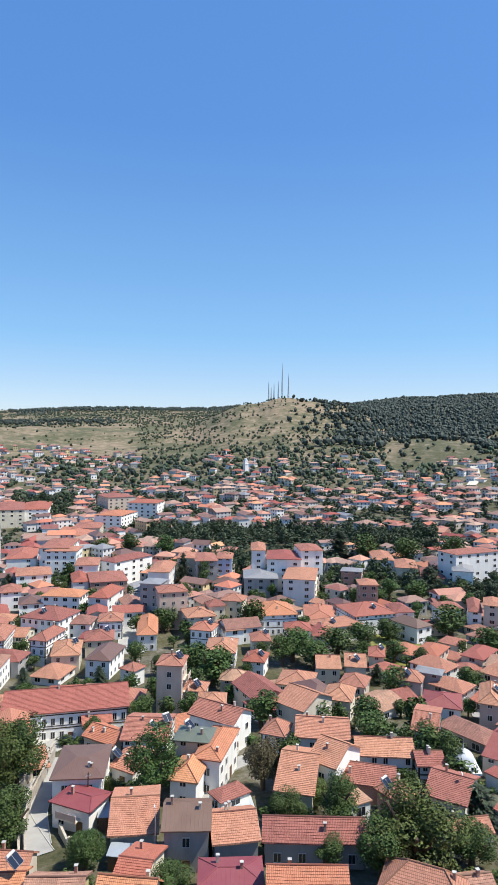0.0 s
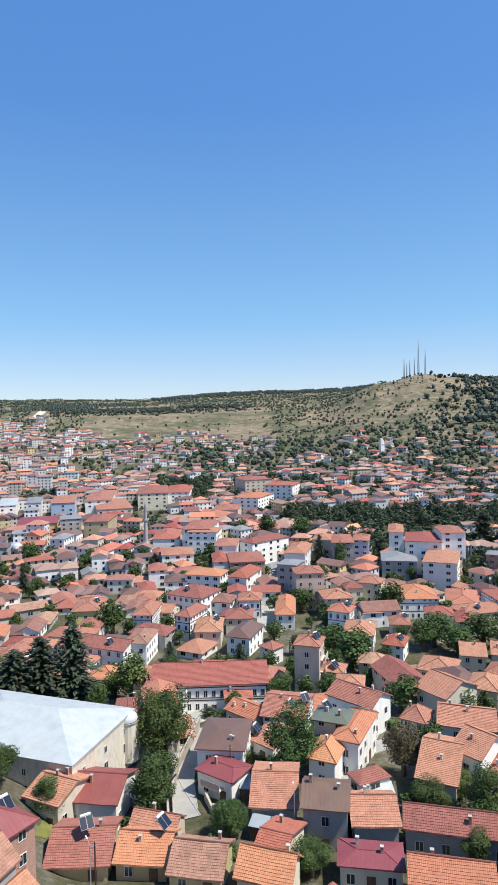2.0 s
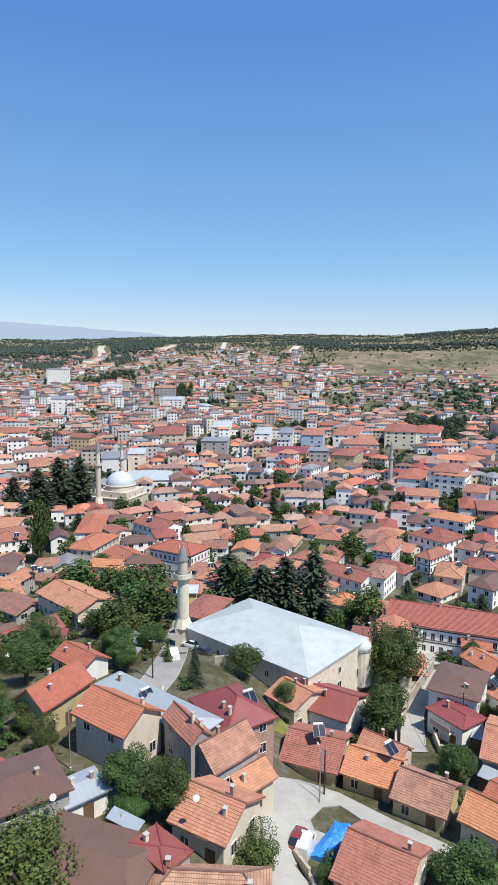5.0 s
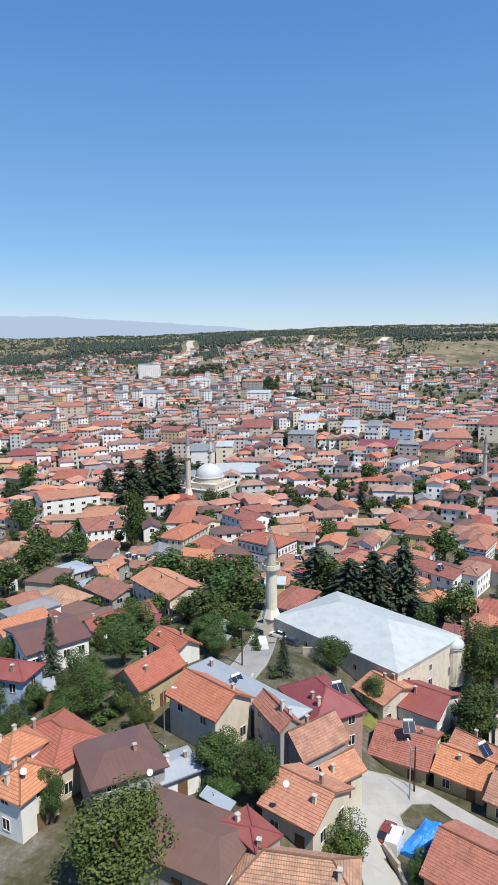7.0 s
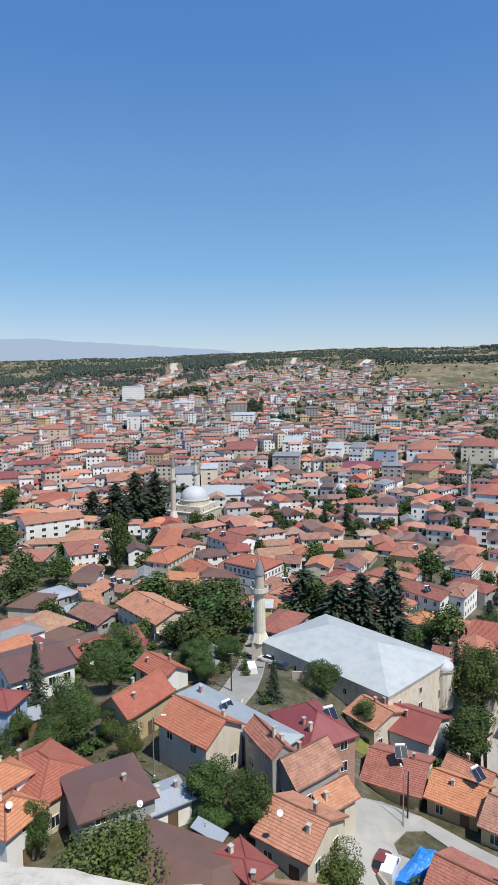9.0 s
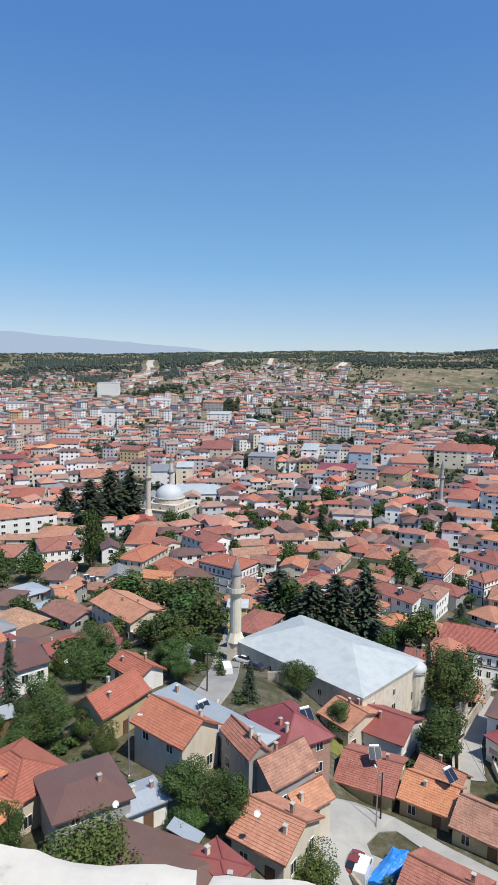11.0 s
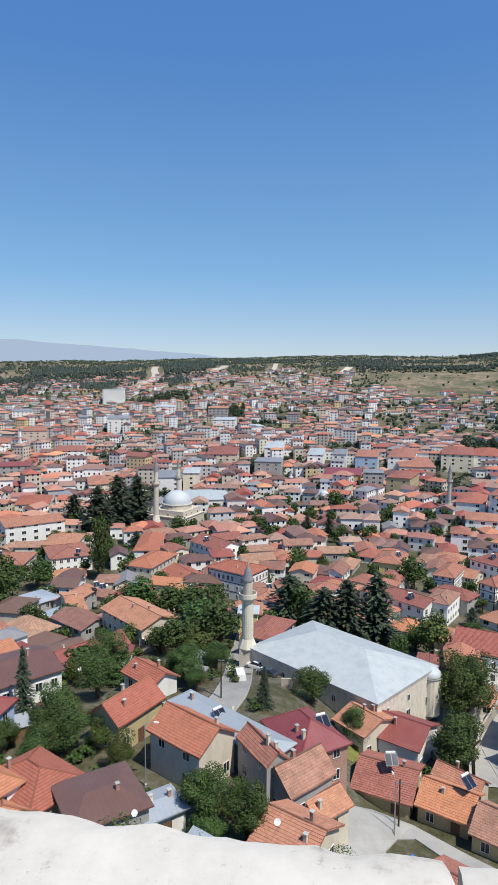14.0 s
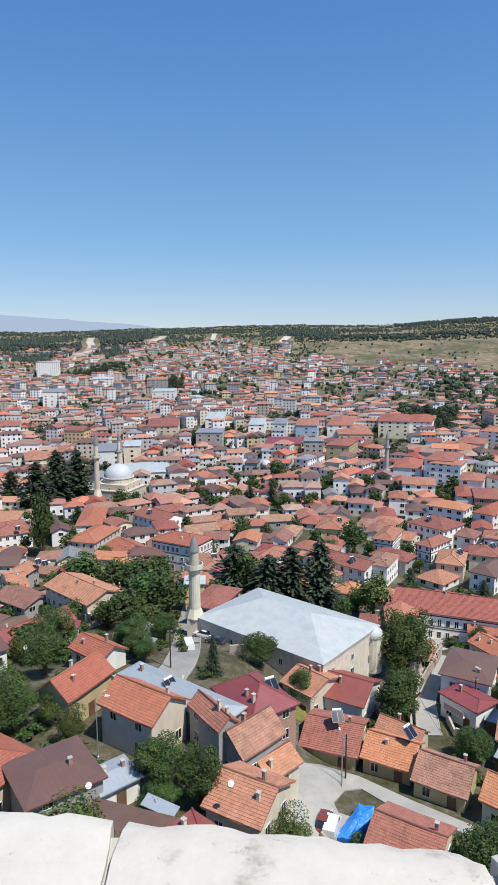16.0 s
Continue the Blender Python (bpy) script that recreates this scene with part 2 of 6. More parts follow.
# ---- mesh helpers ----
class Shape:
    """Collects faces of one mesh."""

    def __init__(self):
        self.v, self.f, self.m = [], [], []

    def add(self, verts, faces, mat=0):
        k = len(self.v)
        self.v += [tuple(p) for p in verts]
        self.f += [tuple(i + k for i in f) for f in faces]
        self.m += [mat] * len(faces)
        return self

    def box(self, x0, x1, y0, y1, z0, z1, mat=0):
        return self.add([(x, y, z) for z in (z0, z1) for x, y in ((x0, y0), (x1, y0), (x1, y1), (x0, y1))],
                        [(3, 2, 1, 0), (4, 5, 6, 7), (0, 1, 5, 4), (1, 2, 6, 5), (2, 3, 7, 6), (3, 0, 4, 7)], mat)

    def prism(self, ring, z0, z1, mat=0, top=1.0):
        """A closed upright prism over a ring of (x, y); its top may be scaled about the ring's middle."""
        n = len(ring)
        cx, cy = sum(p[0] for p in ring) / n, sum(p[1] for p in ring) / n
        up = [(cx + (x - cx) * top, cy + (y - cy) * top, z1) for x, y in ring]
        return self.add([(x, y, z0) for x, y in ring] + up,
                        [tuple(range(n))[::-1], tuple(range(n, 2 * n))] + [(i, (i + 1) % n, n + (i + 1) % n, n + i) for i in range(n)], mat)

    def round(self, cx, cy, rings, sides=16, mat=0):
        """A turned shape: rings of (radius, z) from the bottom up."""
        k = len(rings)
        vs = [(cx + r * math.cos(2 * math.pi * i / sides), cy + r * math.sin(2 * math.pi * i / sides), z) for r, z in rings for i in range(sides)]
        fs = [(j * sides + i, j * sides + (i + 1) % sides, (j + 1) * sides + (i + 1) % sides, (j + 1) * sides + i) for j in range(k - 1) for i in range(sides)]
        return self.add(vs, fs + [tuple(range(sides))[::-1], tuple(range((k - 1) * sides, k * sides))], mat)

    def tube(self, a, b, ra, rb, sides=7, mat=0):
        a, b = Vector(a), Vector(b)
        q = (b - a).to_track_quat("Z", "Y").to_matrix()
        vs = [a + q @ Vector((ra * math.cos(2 * math.pi * i / sides), ra * math.sin(2 * math.pi * i / sides), 0)) for i in range(sides)]
        vs += [b + q @ Vector((rb * math.cos(2 * math.pi * i / sides), rb * math.sin(2 * math.pi * i / sides), 0)) for i in range(sides)]
        return self.add(vs, [tuple(range(sides))[::-1], tuple(range(sides, 2 * sides))] + [(i, (i + 1) % sides, sides + (i + 1) % sides, sides + i) for i in range(sides)], mat)

    def mesh(self, name, mats, uv=False, smooth=False):
        me = bpy.data.meshes.new(name)
        me.from_pydata(self.v, [], self.f)
        for m in mats:
            me.materials.append(m)
        me.polygons.foreach_set("material_index", self.m)
        if smooth:
            me.polygons.foreach_set("use_smooth", [True] * len(self.f))
            me.update()
            me.set_sharp_from_angle(angle=radians(38))
        if uv:
            layer = me.uv_layers.new(name="uv")
            me.update()
            for p in me.polygons:
                nx, ny, nz = p.normal
                h = math.hypot(nx, ny)
                u = Vector((-ny / h, nx / h, 0)) if h > 0.05 else Vector((1, 0, 0))
                w = p.normal.cross(u)
                for li in p.loop_indices:
                    co = me.vertices[me.loops[li].vertex_index].co
                    layer.data[li].uv = (co.dot(u), co.dot(w))
        me.update()
        return me


def part(name, shape, mats, parent, label="", uv=False, smooth=False):
    """One mesh object under a thing or a part; shape may be a mesh that is shared."""
    me = shape if isinstance(shape, bpy.types.Mesh) else shape.mesh(name, mats if isinstance(mats, (list, tuple)) else [mats], uv, smooth)
    ob = new(name, me)
    ob.parent = parent
    return tagged(ob, label)


def thing(name, m, label, category, group="", kind=""):
    ob = new(name)
    ob.matrix_world = m
    ob.empty_display_size = 0.5
    return tagged(ob, label, category, group, kind)


# ---- ground ----
AZ = [-60, -30, -20, -8, 3, 12, 21, 28, 34, 37.5, 42, 48, 56, 80]
# heights at 450, 700, 950, 1250, 1500, 1900, 2600 and 4950 m, by azimuth
RR = [450, 700, 950, 1250, 1500, 1900, 2600, 4950]
HH = np.array([
    [-14, -7, 4, 25, 50, 96, 60, 40],
    [-14, -7, 6, 30, 55, 101, 72, 60],
    [-14, -5, 16, 50, 80, 108, 90, 60],
    [-14, -1, 30, 68, 92, 120, 95, 60],
    [-14, 1, 34, 72, 96, 131, 105, 70],
    [-14, 1, 32, 72, 92, 128, 118, 70],
    [-14, 1, 32, 76, 98, 143, 130, 80],
    [-14, 5, 36, 78, 104, 146, 130, 80],
    [-14, 9, 50, 127, 124, 154, 134, 80],
    [-14, 10, 56, 143, 132, 158, 134, 80],
    [-14, 11, 56, 128, 128, 161, 140, 80],
    [-14, 13, 40, 98, 132, 180, 160, 90],
    [-14, 17, 46, 102, 142, 191, 170, 90],
    [-14, 17, 46, 102, 142, 188, 170, 90]], float)


LEFT = ([0, 60, 100, 115, 150, 200, 450], [10, 10, 8, 3, -6, -14, -14])
RIGHT = ([0, 60, 75, 140, 180, 250, 450], [1, 1, 0, -7, -13, -15, -14])


def town_height(x, y):
    r, a = math.hypot(x, y), math.degrees(math.atan2(x, y))
    if a < -60 or a > 80:
        k = min(1.0, min(abs(a + 60), abs(a - 80), abs(a - 80 + 360), abs(a + 60 - 360)) / 50)
        col = HH[0] if a < -60 or a > 170 else HH[-1]
        col = col * (1 - 0.5 * k)
    else:
        i = min(max(int(np.searchsorted(AZ, a)) - 1, 0), len(AZ) - 2)
        f = (a - AZ[i]) / (AZ[i + 1] - AZ[i])
        f = f * f * (3 - 2 * f)
        col = HH[i] * (1 - f) + HH[i + 1] * f
    if r < 450:
        # the castle's flank falls towards the river
        f = min(1.0, max(0.0, (a + 5) / 13)) if a < 120 else 1.0
        f = f * f * (3 - 2 * f)
        h = float(np.interp(r, *LEFT)) * (1 - f) + float(np.interp(r, *RIGHT)) * f
    else:
        h = float(np.interp(r, RR, col))
    if r > 500:
        k = min(1, (r - 500) / 500)
        h += k * (4 * noise.noise((x / 130, y / 130, 3)) + 2.5 * noise.noise((x / 45, y / 45, 9)))
    if r > 700:
        h += 20 * math.exp(-((x - 716) ** 2 + (y - 600) ** 2) / (2 * 62 ** 2))
    if r < 60:
        # the castle rock falls steeply from the wall
        n = noise.noise((x / 6, y / 6, 1)) + 0.5 * noise.noise((x / 2.3, y / 2.3, 5))
        h = max(h, 51 - 1.18 * r + (2.2 * n if r > 3 else 0))
    return h


def ground_material():
    m, n, l, b = material("dry_ground", 0.95, 0, 0.15)
    geo = n.new("ShaderNodeNewGeometry")
    pos = geo.outputs["Position"]
    big = noise_tex(n, l, pos, 0.011, 6, 0.6)
    mid = noise_tex(n, l, pos, 0.09, 6, 0.7)
    fine = noise_tex(n, l, pos, 0.9, 5, 0.7)
    dry = ramp(n, [(0.3, (0.16, 0.135, 0.095)), (0.55, (0.24, 0.187, 0.125)), (0.8, (0.37, 0.31, 0.235))])
    l.new(mid, dry.inputs[0])
    green = ramp(n, [(0.3, (0.06, 0.068, 0.038)), (0.7, (0.125, 0.125, 0.07))])
    l.new(fine, green.inputs[0])
    cut = ramp(n, [(0.44, (0, 0, 0)), (0.56, (1, 1, 1))])
    l.new(number(n, l, "ADD", number(n, l, "MULTIPLY", big, 0.6), number(n, l, "MULTIPLY", mid, 0.4)), cut.inputs[0])
    wild = mixed(n, l, cut.outputs[0], green.outputs[0], dry.outputs[0])
    # yards and lanes of the town are trodden and paved
    yard = ramp(n, [(0.36, (0.04, 0.046, 0.02)), (0.48, (0.085, 0.08, 0.045)), (0.56, (0.13, 0.118, 0.092)), (0.7, (0.24, 0.225, 0.20))])
    l.new(number(n, l, "ADD", number(n, l, "MULTIPLY", mid, 0.6), number(n, l, "MULTIPLY", fine, 0.4)), yard.inputs[0])
    ln = n.new("ShaderNodeVectorMath")
    ln.operation = "LENGTH"
    l.new(pos, ln.inputs[0])
    far = n.new("ShaderNodeMapRange")
    far.inputs["From Min"].default_value, far.inputs["From Max"].default_value = 600, 1000
    l.new(ln.outputs["Value"], far.inputs["Value"])
    l.new(mixed(n, l, far.outputs[0], yard.outputs[0], wild), b.inputs["Base Color"])
    bump(n, l, b, fine, 0.6, 0.3)
    return m


def build_ground():
    s = Shape()
    azs = [radians(a) for a in list(np.arange(-180, -40, 6)) + list(np.arange(-40, 66, 0.6)) + list(np.arange(66, 180, 6))]
    rs = [0.01, 2, 4, 6, 9] + list(np.arange(12, 64, 2.5)) + list(np.geomspace(66, 450, 24)) + list(np.geomspace(470, 2300, 110)) + [2600, 3000, 3500, 4200, 4950]
    n = len(azs)
    for r in rs:
        for a in azs:
            x, y = r * math.sin(a), r * math.cos(a)
            s.v.append((x, y, town_height(x, y)))
    for j in range(len(rs) - 1):
        for i in range(n):
            k = (i + 1) % n
            s.f.append((j * n + i, (j + 1) * n + i, (j + 1) * n + k, j * n + k))
            s.m.append(0)
    me = s.mesh("ground", [ground_material()], smooth=True)
    me.flip_normals()
    return tagged(new("ground", me), "dry grassy hills round a paved valley town", "ground", kind="structure")


build_ground()


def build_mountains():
    """The range beyond the plain, far past the hills, painted haze-blue."""
    m, n, l, b = material("hazed_range_glow", 1, 0, 0)
    # unlit glow that carries the distance haze in its colour
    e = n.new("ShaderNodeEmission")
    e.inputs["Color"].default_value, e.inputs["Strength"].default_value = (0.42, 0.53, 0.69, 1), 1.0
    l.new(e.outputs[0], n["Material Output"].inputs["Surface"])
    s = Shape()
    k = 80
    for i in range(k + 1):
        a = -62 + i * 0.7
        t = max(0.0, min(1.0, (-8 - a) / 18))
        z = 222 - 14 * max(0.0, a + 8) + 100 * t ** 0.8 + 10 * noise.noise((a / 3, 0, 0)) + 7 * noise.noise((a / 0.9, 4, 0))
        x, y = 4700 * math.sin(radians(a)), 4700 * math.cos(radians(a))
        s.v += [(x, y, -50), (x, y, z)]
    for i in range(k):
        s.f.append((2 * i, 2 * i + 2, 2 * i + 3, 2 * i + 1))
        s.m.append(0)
    ob = tagged(new("backdrop", s.mesh("backdrop", [m])), "mountain range backdrop on the horizon, painted in blue haze", "mountains", kind="structure")
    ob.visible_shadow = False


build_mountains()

# ---- houses ----
WIN = {}


def window_mesh(w, h):
    """A window that hangs on a wall facing -y, with two lights set back in one frame: the frame alone, its panes, and both in one."""
    key = (round(w, 1), round(h, 1))
    if key not in WIN:
        w, h = key
        t, m = 0.06, 0.03
        xs, zs = [-w / 2 - t, -w / 2, -m, m, w / 2, w / 2 + t], [-t, 0, h, h + t]
        made = []
        for glazed in (False, True):
            s, ids = Shape(), {}
            def at(x, y, z):
                k = (round(x, 4), round(y, 4), round(z, 4))
                if k not in ids:
                    ids[k] = len(s.v)
                    s.v.append(k)
                return ids[k]
            def quad(pts, mat=0):
                s.f.append(tuple(at(*q) for q in pts))
                s.m.append(mat)
            for i in range(5):
                for j in range(3):
                    x0, x1, z0, z1, y, d = xs[i], xs[i + 1], zs[j], zs[j + 1], -0.08, -0.02
                    if j == 1 and i in (1, 3):
                        c = [(x0, z0), (x1, z0), (x1, z1), (x0, z1)]
                        for k in range(4):
                            (a, e), (b, f) = c[k], c[(k + 1) % 4]
                            quad([(a, y, e), (b, y, f), (b, d, f), (a, d, e)])
                        if glazed:
                            quad([(q, d, r) for q, r in c], 1)
                    else:
                        quad([(x0, y, z0), (x1, y, z0), (x1, y, z1), (x0, y, z1)])
            c = [(xs[0], zs[0]), (xs[-1], zs[0]), (xs[-1], zs[-1]), (xs[0], zs[-1])]
            for k in range(4):
                (a, e), (b, f) = c[k], c[(k + 1) % 4]
                quad([(b, -0.08, f), (a, -0.08, e), (a, 0.02, e), (b, 0.02, f)])
            made.append(s.mesh("window", [FRAME, GLASS] if glazed else [FRAME]))
        WIN[key] = (made[0], Shape().box(-w / 2, w / 2, -0.025, 0.015, 0, h).mesh("pane", [GLASS]), made[1])
    return WIN[key]


DOOR = Shape().box(-0.5, 0.5, -0.06, 0.02, 0, 2.05).box(-0.58, -0.5, -0.09, 0.02, 0, 2.13).box(0.5, 0.58, -0.09, 0.02, 0, 2.13).box(-0.58, 0.58, -0.09, 0.02, 2.05, 2.13).mesh("door", [WOOD])
_c = Shape().box(-0.28, 0.28, -0.28, 0.28, -0.6, 1.15)
CHIMNEY = {k: _c.mesh("chimney", [m]) for k, m in (("b", WALL["b"]), ("w", WALL["w"]), ("c", WALL["c"]))}
CAP = Shape().box(-0.38, 0.38, -0.38, 0.38, 1.19, 1.29).box(-0.25, -0.15, -0.25, -0.15, 1.15, 1.19).box(0.15, 0.25, 0.15, 0.25, 1.15, 1.19).box(-0.25, -0.15, 0.15, 0.25, 1.15, 1.19).box(0.15, 0.25, -0.25, -0.15, 1.15, 1.19).mesh("chimney_cap", [CONCRETE])


def roof_shape(w, d, ze, zr, typ, rng, over=0.0):
    """A roof slab over w x d with its eaves at ze and its top at zr; uneven by a few centimetres."""
    s = Shape()
    X, Y, th = w / 2, d / 2, 0.2
    j = lambda a=0.05: rng.uniform(-a, a)
    if typ == "gable":
        n = max(2, int(w / 2.2))
        m = 3
        for top in (1, 0):
            for i in range(n + 1):
                x = -X + w * i / n
                for k in range(-m, m + 1):
                    q = k / m
                    z = zr - (zr - ze) * abs(q) - (0 if top else th)
                    s.v.append((x, q * Y, z + (j(0.045) - 0.05 * math.sin(math.pi * i / n) if top else 0)))
        c = 2 * m + 1
        o = (n + 1) * c
        for i in range(n):
            for k in range(2 * m):
                a = i * c + k
                s.f += [(a, a + c, a + c + 1, a + 1), (o + a + 1, o + a + c + 1, o + a + c, o + a)]
        for i in range(n):
            a, b = i * c, i * c + 2 * m
            s.f += [(a, o + a, o + a + c, a + c), (b + c, o + b + c, o + b, b)]
        for k in range(2 * m):
            a, b = k, n * c + k
            s.f += [(a + 1, o + a + 1, o + a, a), (b, o + b, o + b + 1, b + 1)]
        s.m = [0] * len(s.f)
    else:
        r = max(0.05, X - Y * (0.95 if typ == "hip" else 0.6))
        s.add([(-X, -Y, ze + j()), (X, -Y, ze + j()), (X, Y, ze + j()), (-X, Y, ze + j()), (-r, 0, zr), (r, 0, zr),
               (-X, -Y, ze - th), (X, -Y, ze - th), (X, Y, ze - th), (-X, Y, ze - th)],
              [(0, 1, 5, 4), (1, 2, 5), (2, 3, 4, 5), (3, 0, 4), (9, 8, 7, 6), (0, 6, 7, 1), (1, 7, 8, 2), (2, 8, 9, 3), (3, 9, 6, 0)])
    return s


def laid_roof(w, d, ze, zr, rng):
    """A gable roof whose tile courses overlap in steps, sagging and ragged with age."""
    s = Shape()
    X, Y = w / 2, d / 2
    m = max(5, round(math.hypot(Y, zr - ze) / 0.36))
    n = max(4, int(w / 0.75))
    sag = rng.uniform(0.03, 0.10)
    for sg in (-1, 1):
        k0 = len(s.v)
        rows = []
        for k in range(m):
            rows += [(k / m, 0.0), ((k + 1) / m, 0.06)]
        rows.append((1.0, -0.2))
        for j, (q, up) in enumerate(rows):
            for i in range(n + 1):
                x = -X + w * i / n
                z = zr - (zr - ze) * q + up - sag * math.sin(math.pi * i / n) * (1 - 0.4 * q) + 0.05 * noise.noise((x * 0.5, q * 4 * sg, w))
                out = rng.uniform(-0.03, 0.03) if up > 0 else 0.0
                s.v.append((x, sg * (q * Y + out), z + (rng.uniform(-0.014, 0.014) if up > 0 else 0)))
        c = n + 1
        for j in range(len(rows) - 1):
            for i in range(n):
                a = k0 + j * c + i
                f = (a, a + 1, a + c + 1, a + c)
                s.f.append(f if sg > 0 else f[::-1])
    # gable ends and underside
    s.m = [0] * len(s.f)
    s.add([(-X, -Y, ze - 0.2), (X, -Y, ze - 0.2), (X, 0, zr - 0.2), (-X, 0, zr - 0.2), (X, Y, ze - 0.2), (-X, Y, ze - 0.2)], [(3, 2, 1, 0), (5, 4, 2, 3)])
    for x in (-X + 0.01, X - 0.01):
        for sg in (-1, 1):
            f = [(x, 0, zr - 0.02 - 0.2), (x, 0, zr - 0.02), (x, sg * Y, ze - 0.02), (x, sg * Y, ze - 0.2)]
            s.add(f, [(0, 1, 2, 3) if (x > 0) == (sg < 0) else (3, 2, 1, 0)])
    return s


def ridge_shape(w, d, ze, zr, typ):
    s = Shape()
    X, Y = w / 2, d / 2
    if typ == "gable":
        s.tube((-X - 0.03, 0, zr - 0.02), (X + 0.03, 0, zr - 0.02), 0.13, 0.13, 6)
    else:
        r = max(0.05, X - Y * (0.95 if typ == "hip" else 0.6))
        if r > 0.3:
            s.tube((-r, 0, zr), (r, 0, zr), 0.12, 0.12, 6)
        for a, b in ((-1, -1), (1, -1), (1, 1), (-1, 1)):
            s.tube((a * X * 0.995, b * Y * 0.995, ze), (a * r, 0, zr), 0.11, 0.11, 6)
    return s


LOOK = {"te": "terracotta tiled", "or": "bright orange tiled", "ol": "weathered mixed-tile", "rt": "red tiled", "rd": "red sheet-metal", "br": "brown sheet-metal",
        "bl": "galvanised sheet-metal", "gn": "green-grey sheet", "gr": "grey sheet", "wh": "white sheet"}
SIDE = {"w": "white plastered", "t": "white timber-framed", "c": "cream plastered", "g": "grey rendered", "o": "ochre plastered", "p": "pink plastered",
        "y": "yellow plastered", "bw": "blue plastered", "s": "rubble stone", "b": "brick"}
PLACED, HEATED = [], []
count = 0


def house(x, y, yaw, w, d, ze, zr, typ, roof, wall, detail=2):
    """A house: eaves of w x d at ze, top at zr, its long side along yaw. detail 2: all sides and panes; 1: the sides towards the castle; 0: a few windows."""
    global count
    count += 1
    rng = random.Random(count * 7 + 1)
    g = town_height(x, y)
    st = max(1, round((ze - 0.4) / 3.0))
    words = {1: "single-storey", 2: "two-storey", 3: "three-storey"}.get(st, "tall apartment")
    kind = "apartment building" if st >= 4 else "house"
    h = thing("apartment_building" if st >= 4 else "house", pose(x, y, g, 0, 0, yaw), f"{words} {SIDE[wall]} {kind} under a {LOOK[roof]} roof", kind, "houses of the town")
    PLACED.append((x, y, max(w, d) / 2, min(w, d) / 2))
    o = 0.45 if min(w, d) > 4.5 else 0.25
    X, Y = w / 2 - o, d / 2 - o
    body = Shape()
    top = ze - 0.12
    if typ == "gable":
        zg = zr - 0.22 - 0.02
        eave = ze - 0.2 + (zr - ze) * (o / (d / 2))
        body.add([(-X, -Y, -3), (X, -Y, -3), (X, Y, -3), (-X, Y, -3), (-X, -Y, eave), (X, -Y, eave), (X, Y, eave), (-X, Y, eave), (-X, 0, zg), (X, 0, zg)],
                 [(3, 2, 1, 0), (0, 1, 5, 4), (2, 3, 7, 6), (1, 2, 6, 9, 5), (3, 0, 4, 8, 7), (4, 5, 9, 8), (6, 7, 8, 9)])
    else:
        body.box(-X, X, -Y, Y, -3, top)
    part("wall", body, WALL[wall], h)
    if detail == 2 and typ == "gable" and roof in LAID:
        part("roof", laid_roof(w, d, ze, zr, rng), LAID[roof], h, uv=True)
    else:
        part("roof", roof_shape(w, d, ze, zr, typ, rng), ROOF[roof], h, uv=True)
    if detail and roof in ("te", "or", "ol", "rt", "rd"):
        part("ridge_cap", ridge_shape(w, d, ze, zr, typ), ROOF[roof], h)
    # chimneys
    for _ in range(rng.choice((1, 1, 2)) if detail == 2 else rng.choice((0, 1, 1)) if detail else 0):
        cx, q = rng.uniform(-0.75, 0.75) * X, rng.uniform(-0.6, 0.6)
        zc = ze + (zr - ze) * (1 - abs(q)) if typ == "gable" else ze + (zr - ze) * min(1 - abs(q), (w / 2 - abs(cx)) / (d / 2))
        c = part("chimney", CHIMNEY[rng.choice("bcbc")], None, h)
        c.location = (cx, q * d / 2, zc)
        c.scale = (0.68, 0.68, rng.uniform(0.6, 1.0))
        cap = part("chimney_cap", CAP, None, c)
    if detail == 1 and typ != "low" and rng.random() < 0.5 and roof in ("te", "or", "rt"):
        q = Matrix.Translation((rng.uniform(-0.3, 0.3) * X, -d / 4, 0))
        HEATED.append((h.matrix_world @ q).translation + Vector((0, 0, (ze + zr) / 2 + 0.15)))
    # windows and a door, on the sides that the castle sees, or on all
    eye = pose(x, y, 0, 0, 0, yaw).inverted() @ Vector((0, 0, 0))
    sides = [(0, -Y, 2 * X, 0), (180, Y, 2 * X, 0), (90, X, 2 * Y, 1), (-90, -X, 2 * Y, 1)]
    for turn, off, length, axis in sides:
        seen = (eye.y - off) * (1 if off > 0 else -1) > 0 if axis == 0 else (eye.x - off) * (1 if off > 0 else -1) > 0
        if not seen and detail < 2:
            continue
        ww = 1.0 if wall != "t" else 0.8
        hh = 1.3 if wall != "t" else 1.5
        pitch = rng.uniform(2.2, 2.9) if wall != "t" else 1.75
        if detail == 0:
            ww, pitch = 1.7, 3.4 if w < 18 else 4.8
        k = max(1, int((length - 0.8) / pitch))
        if not seen:
            k = max(1, k // 2)
        for level in range(st):
            base = level * 3.0 + 0.95
            if base + hh > (ze - 0.3):
                hh2 = max(0.6, ze - 0.35 - base)
            else:
                hh2 = hh
            for i in range(k):
                p = (i + 0.5 - k / 2) * length / k
                m = pose(p, off, base, 0, 0, turn) if axis == 0 else pose(off, p, base, 0, 0, turn)
                if level == 0 and i == k // 2 and axis == 0 and detail == 2:
                    ob = part("door", DOOR, None, h)
                    ob.matrix_local = m @ Matrix.Translation((0, 0, -0.95))
                    continue
                if rng.random() < 0.12:
                    continue
                a, b, both = window_mesh(ww, hh2)
                if detail == 2 and seen:
                    ob = part("window", a, None, h)
                    part("pane", b, None, ob)
                else:
                    ob = part("window", both, None, h)
